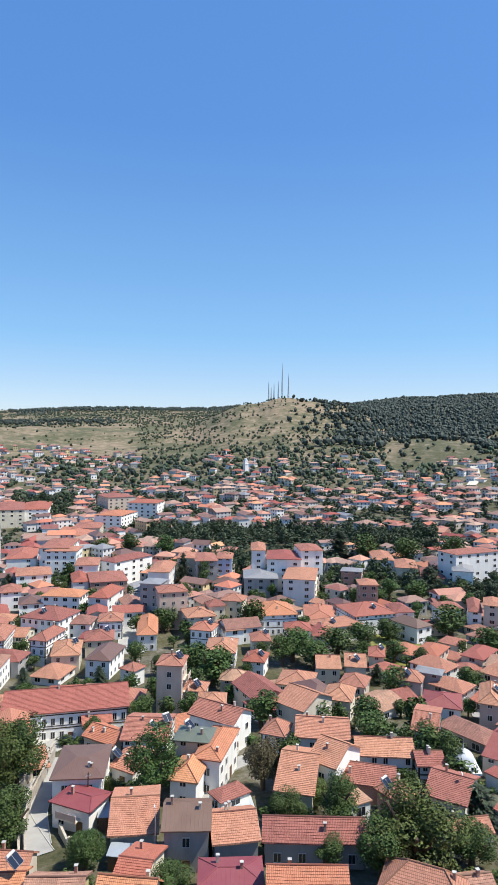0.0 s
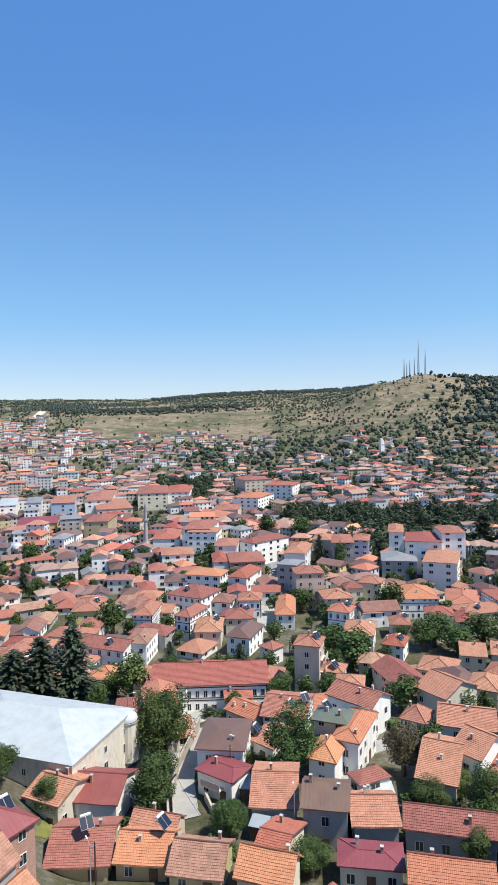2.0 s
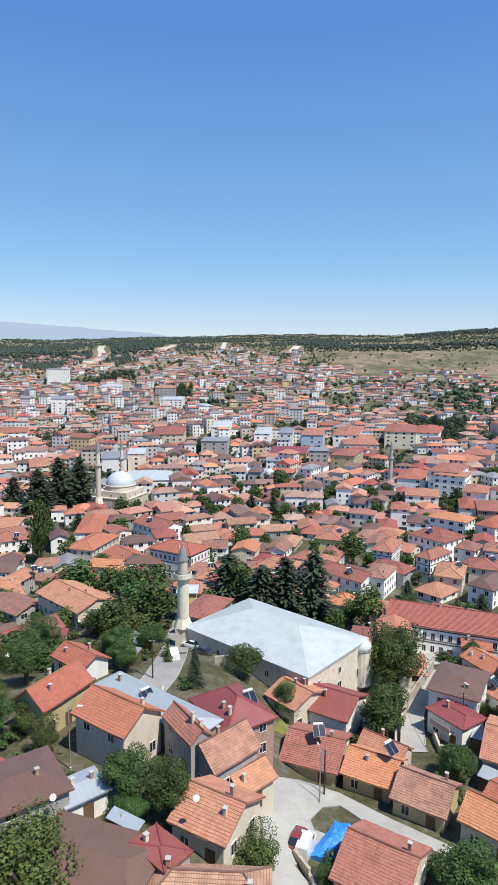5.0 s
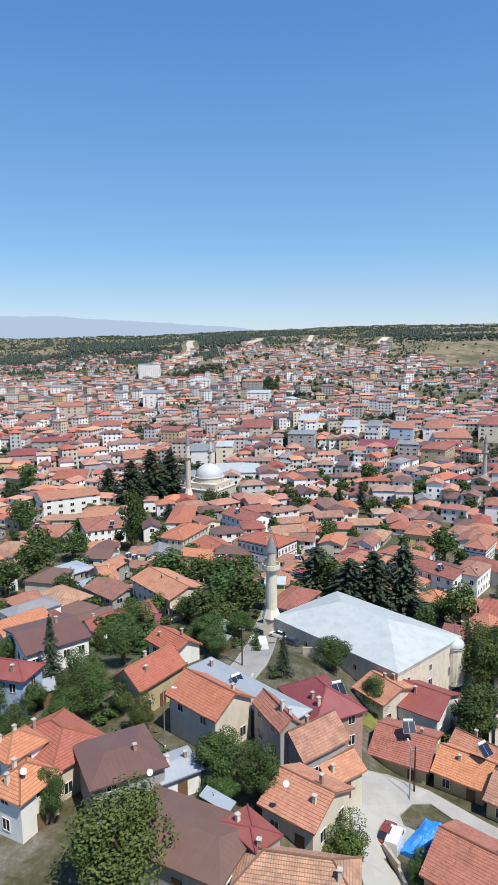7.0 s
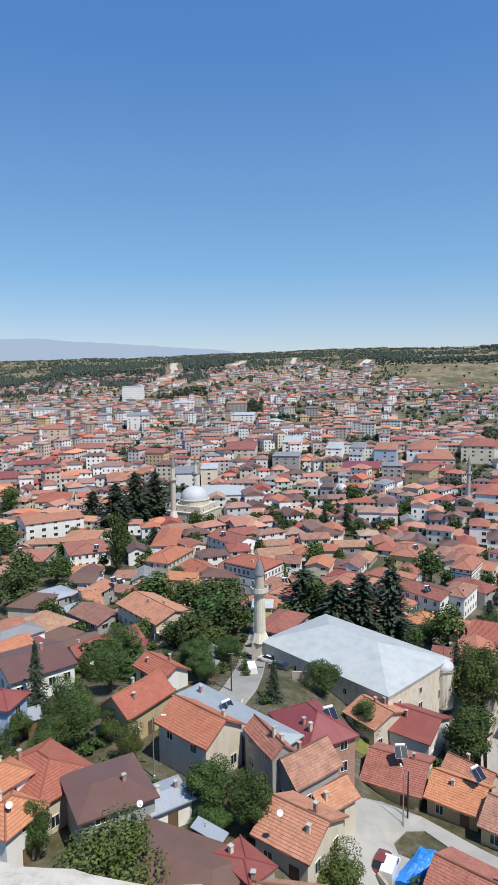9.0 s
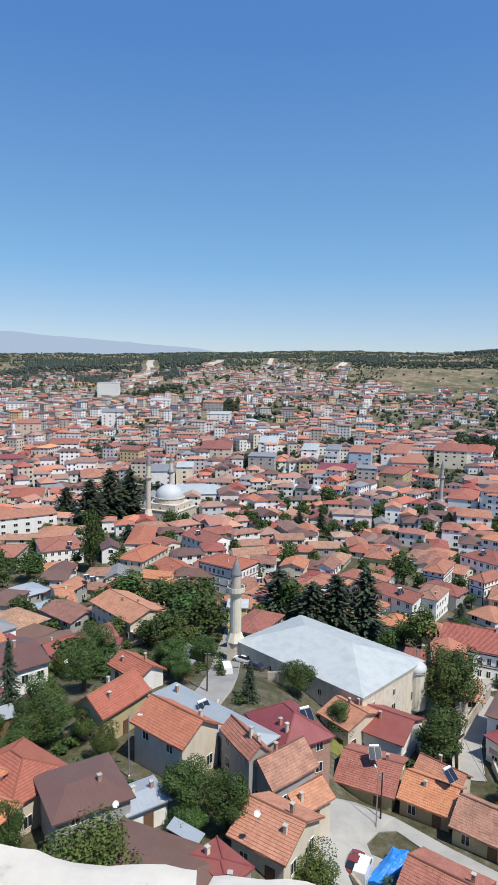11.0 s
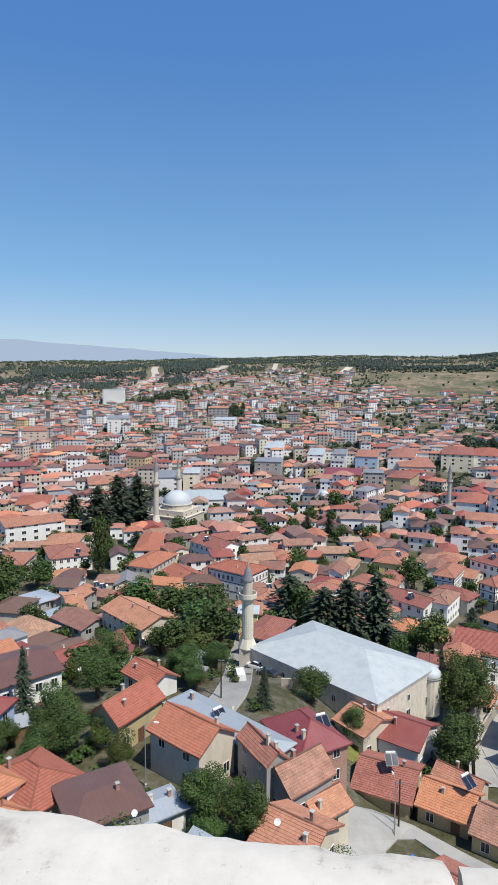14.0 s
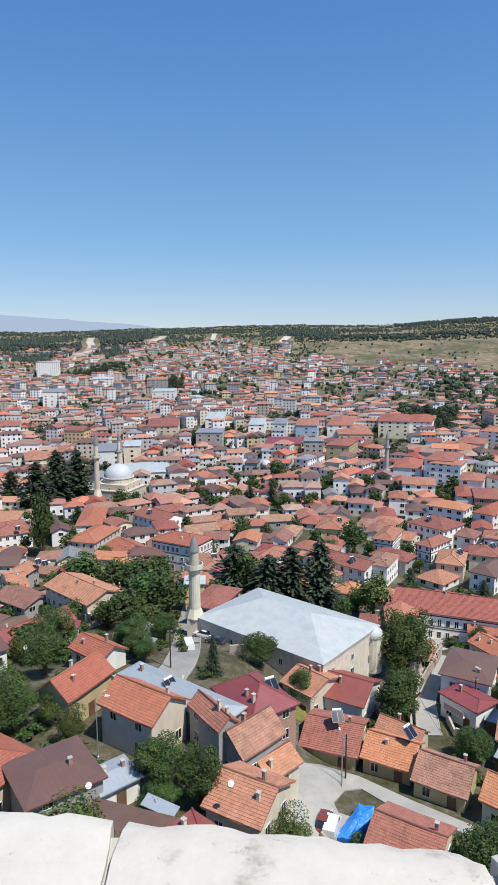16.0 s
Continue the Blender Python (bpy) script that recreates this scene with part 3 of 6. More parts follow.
                ob.matrix_local = m
        if wall == "t" and seen and detail:
            # dark beams between the storeys and at the corners
            turned = pose(0, off, 0, 0, 0, turn) if axis == 0 else pose(off, 0, 0, 0, 0, turn)
            beams = []
            for level in range(1, st + 1):
                zz = min(level * 3.0 + 0.25, top - 0.1)
                beams.append((-length / 2, length / 2, -0.05, zz - 0.12, zz + 0.12))
                if detail == 2:
                    beams.append((-length / 2, length / 2, -0.045, zz - 2.55, zz - 2.39))
            beams += [(e - 0.11, e + 0.11, -0.055, 0, top - 0.05) for e in (-length / 2 + 0.1, length / 2 - 0.1)]
            for x0, x1, yy, z0, z1 in beams:
                part("beam", Shape().box(x0, x1, yy, 0.03, z0, z1), TIMBER, h, "dark wooden beam").matrix_local = turned
    return h


def balconies(h, w, d, levels, side, reach=1.3):
    """Open balconies with solid parapets, one above another, on the end (side "x") or the front ("-y", "y") of a house."""
    o = 0.45
    X, Y = w / 2 - o, d / 2 - o
    for k in range(levels):
        z = 3.0 * k + (2.9 if levels > 1 else 2.7)
        half = Y if side == "x" else X * 0.55
        turn, off = {"x": (90, X), "-y": (0, -Y), "y": (180, Y), "-x": (-90, -X)}[side]
        m = pose(off, 0, z, 0, 0, turn) if side in ("x", "-x") else pose(0, off, z, 0, 0, turn)
        b = part("balcony", Shape().box(-half, half, -reach, 0.02, -0.2, 0.0), WALL["c"], h)
        b.matrix_local = m
        part("balcony_parapet", Shape().box(-half, half, -reach, -reach + 0.12, 0.0, 0.95), WALL["p"], b, "pinkish plastered parapet")
        part("railing", Shape().tube((-half, -reach + 0.06, 1.1), (half, -reach + 0.06, 1.1), 0.035, 0.035, 6), STEEL, b)


# houses below the castle
balconies(house(-42.3, 146.2, -42, 19.0, 11.5, 8.0, 10.0, "gable", "te", "c", 2), 19.0, 11.5, 2, "x")
house(-15.7, 74.5, -34, 9.6, 7.4, 5.5, 7.8, "gable", "or", "c", 2)
house(-2.1, 71.2, 45, 7.8, 5.8, 4.0, 6.5, "gable", "ol", "g", 2)
house(-6.5, 72.2, -55, 7.5, 3.5, 5.0, 6.5, "gable", "te", "g", 2)
house(0.9, 70.8, 42, 5.8, 5.1, 3.0, 4.6, "gable", "te", "c", 2)
house(-2.1, 60.7, -29, 7.2, 8.4, 3.5, 5.5, "gable", "te", "c", 2)
house(-23.3, 61.2, 36, 8.8, 9.0, 5.0, 5.8, "low", "br", "g", 2)
house(-7.0, 53.4, 49, 3.5, 5.4, 3.9, 4.0, "low", "rd", "g", 1)
house(11.2, 88.0, -20, 9.0, 10.5, 2.8, 4.9, "gable", "te", "o", 2)
house(19.0, 83.2, -28, 7.7, 7.8, 2.8, 4.9, "gable", "or", "o", 2)
house(25.0, 77.6, -32, 7.6, 8.1, 2.8, 5.0, "gable", "ol", "o", 2)
house(21.7, 88.7, -38, 7.5, 4.1, 3.0, 4.4, "gable", "te", "c", 2)
house(38.6, 106.7, -29, 9.0, 11.8, 6.5, 7.3, "low", "br", "w", 2)
balconies(house(35.4, 98.2, -56, 7.9, 6.3, 4.3, 4.8, "low", "rd", "w", 2), 7.9, 6.3, 1, "-y")
house(40.8, 88.9, -27, 7.5, 12.8, 4.5, 6.5, "gable", "te", "c", 2)
house(44.8, 79.5, -32, 7.1, 8.1, 6.5, 8.3, "gable", "br", "g", 2)
house(50.8, 76.7, -24, 7.1, 8.7, 4.5, 6.5, "gable", "te", "g", 2)
house(34.4, 74.3, -44, 4.7, 13.0, 3.5, 5.8, "gable", "or", "c", 2)
house(71.5, 113.8, -64, 11.6, 8.7, 7.0, 9.0, "gable", "te", "w", 2)
house(70.9, 85.7, -47, 7.0, 16.0, 5.0, 8.0, "gable", "te", "c", 2)
house(90.4, 84.6, -37, 11.3, 7.7, 5.5, 7.5, "gable", "te", "t", 2)
house(94.9, 77.5, -33, 5.6, 6.0, 5.0, 6.5, "gable", "te", "t", 2)
house(81.6, 79.5, -47, 9.6, 7.6, 4.0, 6.0, "gable", "te", "b", 2)
house(60.2, 69.4, -35, 15.1, 5.4, 4.0, 6.3, "gable", "te", "g", 2)
house(52.2, 136.7, -16, 6.8, 9.6, 4.0, 5.6, "gable", "rt", "c", 2)
house(50.2, 124.1, -64, 8.8, 6.9, 3.5, 5.0, "gable", "or", "c", 2)
house(-48.2, 93.3, 46, 11.1, 12.2, 6.5, 8.0, "gable", "br", "w", 2)
house(-46.2, 121.3, 51, 16.0, 7.2, 4.0, 6.0, "gable", "rd", "c", 2)
house(-83.5, 179.6, -34, 11.1, 9.6, 6.0, 7.0, "low", "bl", "g", 2)
house(-69.5, 163.6, -33, 11.3, 7.8, 4.0, 4.8, "low", "bl", "o", 2)
house(-69.2, 171.3, 31, 5.5, 18.0, 6.0, 8.0, "gable", "te", "c", 2)
house(-38.6, 118.2, -83, 5.5, 5.0, 4.0, 5.5, "hip", "rd", "w", 2)
house(-27.0, 97.0, -38, 8.5, 6.0, 3.0, 4.6, "gable", "or", "w", 2)
house(-26.6, 82.3, 63, 9.8, 6.2, 4.5, 7.0, "gable", "or", "o", 2)
house(-32.1, 64.1, -32, 10.6, 8.6, 4.5, 6.5, "hip", "or", "c", 2)
house(-13.4, 52.5, -18, 12.7, 8.6, 3.5, 4.3, "low", "br", "g", 2)
house(-35.3, 60.4, 61, 5.5, 5.0, 6.0, 7.5, "hip", "or", "w", 2)
house(-31.9, 55.7, 71, 6.0, 5.5, 5.0, 6.8, "hip", "or", "w", 2)
house(-17.4, 63.2, 39, 5.5, 5.0, 3.0, 3.5, "low", "bl", "w", 2)
house(-45.9, 78.0, -6, 7.9, 5.5, 6.0, 7.5, "hip", "rd", "bw", 2)
house(-12.0, 79.7, -37, 20.4, 5.5, 4.2, 5.2, "low", "bl", "g", 2)
house(-1.3, 80.0, -56, 10.4, 8.1, 5.5, 8.0, "hip", "rd", "b", 2)
house(16.1, 63.0, -31, 8.4, 10.2, 3.5, 6.0, "gable", "te", "c", 2)
house(15.3, 100.7, -30, 9.2, 10.1, 4.5, 6.5, "gable", "rd", "w", 2)
house(9.0, 100.6, -46, 7.2, 9.3, 4.5, 6.0, "gable", "te", "c", 2)
house(31.8, 70.9, -40, 7.6, 6.3, 3.5, 6.0, "gable", "or", "c", 2)
house(47.6, 142.8, -20, 27.7, 13.2, 7.0, 10.0, "gable", "rt", "t", 2)
house(57.4, 119.3, -36, 9.8, 12.8, 5.0, 7.0, "gable", "te", "t", 2)
house(49.8, 108.6, -64, 5.8, 9.1, 3.5, 5.0, "gable", "te", "w", 2)
house(59.3, 103.3, -42, 7.3, 6.5, 8.0, 8.6, "low", "gn", "c", 2)
balconies(house(61.9, 99.5, 42, 13.1, 5.5, 7.0, 8.2, "hip", "or", "w", 2), 13.1, 5.5, 2, "x")
house(54.3, 96.2, 44, 8.6, 5.5, 5.0, 6.8, "hip", "or", "w", 2)
house(45.2, 68.4, -31, 8.7, 5.5, 3.5, 4.0, "hip", "rd", "c", 2)
house(77.6, 101.9, 37, 6.4, 5.5, 6.0, 8.0, "hip", "te", "t", 2)
house(85.4, 96.6, -40, 11.1, 10.3, 6.5, 8.5, "gable", "te", "t", 2)
house(77.7, 84.2, -72, 6.1, 10.1, 7.0, 9.5, "gable", "te", "w", 2)
house(80.3, 71.8, -88, 5.5, 5.2, 4.5, 6.5, "hip", "te", "b", 2)
house(90.6, 68.5, -65, 7.3, 10.9, 4.5, 6.5, "gable", "te", "c", 2)
house(82.1, 59.5, -24, 7.5, 4.4, 3.5, 5.0, "gable", "te", "c", 2)
house(51.3, 60.1, -34, 10.4, 6.8, 4.0, 6.5, "gable", "or", "g", 2)
house(63.8, 51.7, -58, 11.5, 7.5, 4.0, 7.0, "hip", "te", "g", 2)
house(69.0, 49.3, -25, 6.3, 6.4, 3.5, 5.5, "gable", "ol", "g", 2)
house(109.5, 89.8, -55, 5.7, 13.9, 6.5, 8.0, "gable", "te", "t", 2)
house(116.8, 76.3, -70, 3.7, 18.0, 5.0, 6.5, "gable", "rd", "c", 2)
house(-2.3, 50.4, -2, 11.6, 5.5, 3.2, 5.0, "hip", "ol", "c", 2)
# the ochre portal near the minaret, stood in for by a house
house(-15.7, 152.5, -87, 6.3, 5.5, 8.0, 8.5, "hip", "wh", "y", 2)
house(61.4, 205.5, 44, 13.4, 6.3, 8.5, 10.5, "hip", "te", "t", 1)
house(69.5, 229.7, -50, 16.4, 15.0, 9.0, 12.0, "hip", "te", "w", 1)
house(83.8, 257.8, -38, 16.8, 12.0, 9.0, 11.0, "hip", "or", "w", 0)
house(98.8, 250.1, 47, 19.1, 9.0, 9.0, 11.5, "hip", "or", "w", 0)
house(89.0, 220.1, 65, 10.4, 9.4, 7.0, 9.0, "hip", "te", "t", 1)
house(97.7, 206.8, 64, 23.2, 7.5, 6.0, 8.0, "hip", "or", "w", 1)
balconies(house(113.8, 220.2, 73, 12.1, 11.8, 15.0, 16.5, "hip", "te", "p", 1), 12.1, 11.8, 4, "-y")
house(111.7, 231.3, 44, 10.3, 9.0, 16.0, 16.8, "low", "gr", "g", 0)
balconies(house(73.9, 141.3, 51, 8.1, 7.2, 13.0, 14.5, "hip", "te", "p", 1), 8.1, 7.2, 3, "-y")
house(109.9, 278.0, 74, 22.0, 17.1, 9.0, 11.0, "hip", "te", "b", 0)
house(129.6, 300.6, 20, 26.9, 10.6, 12.0, 14.0, "hip", "te", "w", 0)
house(135.3, 271.4, 54, 24.3, 10.8, 12.0, 14.0, "hip", "te", "w", 0)
house(109.1, 301.4, 66, 19.6, 11.7, 12.0, 13.5, "hip", "te", "w", 0)
house(106.4, 330.8, -31, 17.1, 16.2, 14.0, 15.5, "hip", "te", "w", 0)
house(154.4, 281.6, 56, 15.7, 10.0, 14.0, 15.5, "hip", "te", "c", 0)
balconies(house(160.2, 273.7, 64, 21.3, 11.4, 14.0, 15.5, "hip", "te", "g", 0), 21.3, 11.4, 3, "-y")
balconies(house(170.5, 271.2, 55, 15.8, 8.6, 14.0, 15.5, "hip", "te", "bw", 0), 15.8, 8.6, 3, "-y")
house(118.2, 206.1, 73, 12.8, 11.5, 8.0, 10.0, "hip", "te", "c", 1)
house(126.2, 206.9, -17, 7.3, 6.5, 10.0, 12.0, "hip", "te", "c", 1)
house(135.5, 208.1, -46, 9.4, 9.4, 11.0, 13.0, "hip", "te", "c", 1)
house(112.9, 192.5, 42, 9.2, 8.6, 6.5, 8.5, "hip", "rt", "t", 1)
house(107.6, 171.8, 53, 14.6, 10.2, 6.0, 8.0, "hip", "te", "w", 1)
house(96.6, 147.1, -39, 8.1, 7.1, 5.0, 7.0, "hip", "ol", "s", 1)
house(79.5, 139.3, -42, 6.7, 6.6, 6.0, 7.5, "hip", "te", "c", 1)
house(79.0, 129.9, 56, 7.3, 7.2, 5.0, 6.5, "hip", "te", "c", 1)
house(76.0, 170.6, 27, 5.9, 5.8, 5.0, 6.5, "hip", "te", "w", 1)
house(64.6, 195.7, 67, 14.5, 9.2, 6.0, 8.0, "hip", "te", "c", 1)
house(73.1, 184.7, 48, 14.2, 8.4, 6.0, 8.0, "low", "br", "w", 1)
house(78.2, 203.3, 68, 11.0, 10.0, 6.0, 8.0, "hip", "te", "c", 1)
house(90.9, 353.4, 72, 30.0, 15.6, 9.0, 11.5, "hip", "rt", "w", 0)
house(83.7, 305.8, 76, 18.2, 16.4, 9.0, 11.0, "hip", "te", "w", 0)
house(67.3, 280.1, 76, 12.8, 8.9, 8.0, 10.0, "hip", "te", "t", 0)
house(99.8, 286.6, 74, 19.8, 7.8, 8.0, 10.0, "hip", "or", "w", 0)
house(192.1, 249.8, 53, 24.3, 17.3, 16.0, 18.0, "hip", "rt", "w", 0)
house(184.4, 261.3, 56, 21.9, 7.6, 19.0, 20.5, "hip", "te", "w", 0)
house(202.0, 242.5, 62, 18.8, 11.8, 20.0, 21.5, "hip", "te", "w", 0)
balconies(house(184.5, 226.5, 47, 27.6, 15.0, 12.0, 13.0, "hip", "te", "w", 0), 27.6, 15.0, 3, "-y")
house(174.5, 245.2, 57, 18.8, 16.5, 9.0, 11.0, "low", "gr", "g", 0)
house(146.1, 195.7, 67, 17.8, 15.6, 8.0, 11.0, "hip", "or", "t", 1)
house(163.4, 188.9, 52, 21.4, 12.1, 6.0, 8.0, "hip", "rt", "w", 1)
house(177.4, 177.2, -16, 18.4, 17.6, 8.0, 11.0, "hip", "rt", "t", 1)
house(195.6, 176.0, 65, 12.7, 8.4, 6.0, 8.0, "hip", "te", "w", 0)
house(158.4, 174.2, -9, 18.6, 11.4, 6.0, 8.0, "hip", "te", "w", 1)
house(149.3, 171.1, 54, 13.7, 7.3, 5.0, 7.0, "hip", "rt", "w", 1)
house(142.7, 176.6, -34, 9.9, 9.1, 6.0, 8.0, "hip", "rt", "w", 1)
house(125.5, 175.6, 60, 8.8, 7.1, 5.0, 7.0, "hip", "te", "c", 1)
house(112.2, 158.9, 44, 9.3, 7.2, 5.0, 7.0, "hip", "or", "w", 1)
house(126.4, 141.6, -37, 7.5, 12.4, 6.0, 8.0, "gable", "te", "c", 1)
house(132.5, 136.2, -41, 6.6, 12.4, 7.0, 9.0, "gable", "te", "c", 1)
house(148.3, 142.6, 44, 9.2, 5.5, 5.0, 6.5, "hip", "rt", "c", 1)
house(107.7, 132.8, 42, 11.0, 9.9, 6.0, 8.0, "hip", "te", "c", 1)
house(93.7, 112.6, -77, 8.8, 11.9, 7.0, 9.5, "gable", "te", "c", 1)
house(107.6, 115.6, 39, 9.8, 7.4, 6.0, 8.0, "hip", "te", "c", 1)
house(120.6, 123.8, 34, 8.4, 7.5, 6.0, 8.0, "hip", "te", "c", 1)
house(135.9, 118.5, -57, 8.8, 8.4, 7.0, 9.0, "hip", "te", "g", 1)
house(142.2, 116.3, -61, 7.7, 5.5, 8.0, 8.6, "low", "gr", "g", 1)
house(127.7, 100.2, 38, 10.2, 9.4, 6.0, 7.5, "hip", "rd", "w", 1)
house(137.6, 93.6, 34, 13.5, 5.5, 8.0, 10.0, "hip", "te", "p", 1)
house(274.8, 201.8, -9, 29.8, 13.9, 18.0, 19.5, "hip", "te", "w", 0)
house(261.0, 194.9, 38, 19.6, 10.3, 12.0, 13.5, "low", "gr", "w", 0)
house(268.5, 256.5, 50, 28.4, 12.6, 7.0, 9.0, "hip", "te", "w", 0)
house(262.7, 233.1, 45, 23.2, 11.8, 7.0, 9.0, "hip", "te", "c", 0)
house(260.5, 213.1, 42, 24.7, 12.1, 6.0, 8.0, "hip", "te", "c", 0)
house(213.9, 223.3, -49, 10.5, 10.0, 11.0, 12.0, "low", "gr", "b", 0)
house(198.0, 197.0, 54, 11.3, 8.7, 12.0, 13.5, "hip", "te", "b", 0)
house(212.2, 165.5, -33, 11.1, 8.8, 7.0, 9.0, "hip", "te", "w", 0)
house(218.6, 157.3, 39, 19.9, 5.5, 8.0, 10.0, "hip", "te", "w", 0)
house(220.2, 150.0, 34, 13.5, 7.1, 11.0, 12.5, "hip", "te", "c", 0)
house(195.1, 159.3, -19, 11.7, 6.9, 4.0, 5.5, "hip", "rt", "c", 1)
house(-128.3, 272.3, 40, 27.3, 18.0, 8.0, 10.0, "gable", "te", "w", 0)
house(-102.8, 248.7, -81, 18.7, 14.7, 6.0, 8.0, "hip", "te", "w", 0)
house(-94.9, 232.2, -59, 20.1, 16.3, 6.0, 8.0, "hip", "te", "w", 1)
house(-112.0, 218.9, -83, 17.4, 15.5, 6.0, 8.0, "hip", "te", "c", 1)
house(-65.9, 249.3, -83, 27.6, 10.6, 6.0, 8.0, "hip", "or", "w", 0)
house(-59.1, 224.6, 75, 21.1, 11.7, 6.0, 8.0, "hip", "or", "c", 1)
house(-45.0, 213.6, -50, 13.5, 12.0, 4.5, 6.7, "gable", "or", "w", 1)
house(-34.1, 182.1, -70, 10.7, 7.9, 6.0, 8.0, "hip", "te", "w", 1)
house(-38.5, 250.4, -43, 20.0, 13.0, 6.0, 8.5, "gable", "te", "w", 1)
house(-24.3, 205.8, -29, 17.6, 12.6, 10.0, 12.0, "hip", "or", "t", 1)
house(-13.2, 189.1, 84, 10.6, 7.6, 5.0, 6.5, "hip", "te", "w", 1)
house(3.5, 195.3, 63, 14.1, 8.3, 6.0, 8.0, "hip", "te", "w", 1)
house(23.2, 202.3, 63, 15.3, 9.4, 6.0, 8.0, "hip", "te", "c", 1)
house(30.8, 191.6, -45, 17.6, 9.8, 6.0, 8.0, "gable", "te", "w", 1)
house(25.9, 165.5, 65, 8.5, 7.9, 5.0, 7.0, "hip", "or", "c", 1)
house(40.9, 190.8, 61, 13.6, 7.6, 7.0, 8.5, "hip", "ol", "w", 1)
house(48.6, 217.4, 63, 16.1, 7.8, 8.0, 10.0, "hip", "te", "t", 1)
house(31.2, 236.5, 71, 16.8, 10.8, 7.0, 9.0, "hip", "te", "y", 1)
house(217.1, 531.3, 88, 29.9, 26.0, 13.0, 15.5, "hip", "te", "p", 0)
house(229.1, 493.0, 50, 28.1, 26.0, 12.0, 14.0, "hip", "or", "w", 0)
house(189.1, 461.4, 45, 34.4, 22.4, 11.0, 13.0, "hip", "or", "w", 0)
house(148.5, 433.5, 64, 43.8, 26.0, 6.0, 8.0, "hip", "rt", "c", 0)
house(160.6, 444.4, 63, 28.4, 19.8, 7.0, 9.0, "hip", "te", "c", 0)
house(107.9, 342.4, 61, 30.8, 16.1, 15.0, 16.5, "hip", "te", "w", 0)
house(61.0, 408.4, 69, 29.7, 15.9, 13.0, 14.5, "hip", "te", "o", 0)
house(42.7, 415.5, 85, 17.7, 13.5, 14.0, 14.6, "low", "gr", "g", 0)
house(24.5, 444.6, 84, 34.9, 26.0, 9.0, 11.0, "hip", "rd", "y", 0)
house(4.2, 383.1, -4, 25.3, 16.9, 5.0, 5.6, "low", "bl", "w", 0)
house(-29.6, 464.2, 88, 25.6, 20.2, 13.0, 13.6, "low", "gr", "g", 0)
house(-72.5, 525.1, -86, 60.0, 26.0, 9.0, 11.0, "hip", "te", "c", 0)
house(-97.6, 727.4, -86, 57.8, 26.0, 11.0, 11.6, "hip", "wh", "w", 0)
house(-63.9, 695.0, -73, 36.4, 25.2, 9.0, 9.6, "hip", "wh", "w", 0)
house(-29.4, 541.8, -90, 55.2, 15.8, 12.0, 12.6, "hip", "wh", "w", 0)
house(6.7, 515.4, 86, 49.8, 13.3, 11.0, 11.6, "hip", "wh", "w", 0)
house(25.4, 504.1, 84, 38.5, 11.3, 13.0, 13.6, "low", "gr", "w", 0)
house(46.8, 499.1, 82, 50.0, 17.5, 13.0, 14.0, "hip", "te", "bw", 0)
house(75.8, 507.7, 78, 60.0, 20.5, 12.0, 14.0, "hip", "te", "w", 0)
house(80.1, 481.2, 85, 60.0, 26.0, 10.0, 12.0, "hip", "te", "c", 0)
house(121.5, 520.0, 76, 60.0, 25.0, 12.0, 14.0, "hip", "te", "c", 0)
house(143.9, 519.6, 70, 58.5, 21.9, 11.0, 13.0, "hip", "or", "w", 0)
house(-216.7, 437.0, 20, 26.0, 24.9, 9.0, 11.0, "hip", "rd", "g", 0)
house(-213.7, 389.8, -69, 28.2, 17.7, 8.0, 10.0, "hip", "rd", "g", 0)
house(-272.9, 599.7, -67, 55.9, 23.8, 16.0, 17.5, "hip", "te", "p", 0)
house(-214.7, 690.7, -73, 60.0, 25.5, 18.0, 18.6, "low", "gr", "w", 0)
house(-90.9, 396.4, -76, 33.0, 15.9, 12.0, 12.6, "low", "gr", "w", 0)
house(-76.4, 399.7, -82, 25.5, 11.1, 14.0, 14.6, "hip", "wh", "c", 0)
house(-59.2, 352.7, -76, 33.0, 25.6, 7.0, 7.8, "hip", "wh", "w", 0)
house(-187.0, 807.8, -78, 60.0, 26.0, 12.0, 12.6, "hip", "wh", "w", 0)
house(-374.3, 787.8, -65, 60.0, 26.0, 13.0, 13.6, "low", "gr", "w", 0)
house(-295.9, 566.9, -66, 50.9, 26.0, 8.0, 10.0, "hip", "te", "w", 0)
house(-208.1, 527.1, -72, 41.3, 26.0, 8.0, 10.0, "hip", "te", "w", 0)
house(-115.9, 798.0, -83, 60.0, 26.0, 12.0, 13.0, "hip", "te", "g", 0)
house(-133.1, 386.5, -69, 30.7, 17.5, 8.0, 10.0, "hip", "te", "c", 0)
house(-152.4, 329.7, -71, 26.8, 18.6, 6.0, 8.0, "hip", "or", "c", 0)


# ---- mosques ----
MOSQUE = (5.6, 118.8, -40, 31.2, 20.6)
DOMED = (-65.1, 299.2, 18.0)


# ---- the town that fills the valley ----
# parks and rows of tall trees: azimuths, distances and number of trees
GROVES = [(25, 51, 430, 478, 250), (13.5, 18.5, 520, 640, 70), (-9.5, -6, 780, 850, 60), (-16, -11, 930, 1000, 60), (-6, -2.5, 465, 495, 28), (40, 56, 300, 345, 60), (28, 34, 330, 372, 36)]


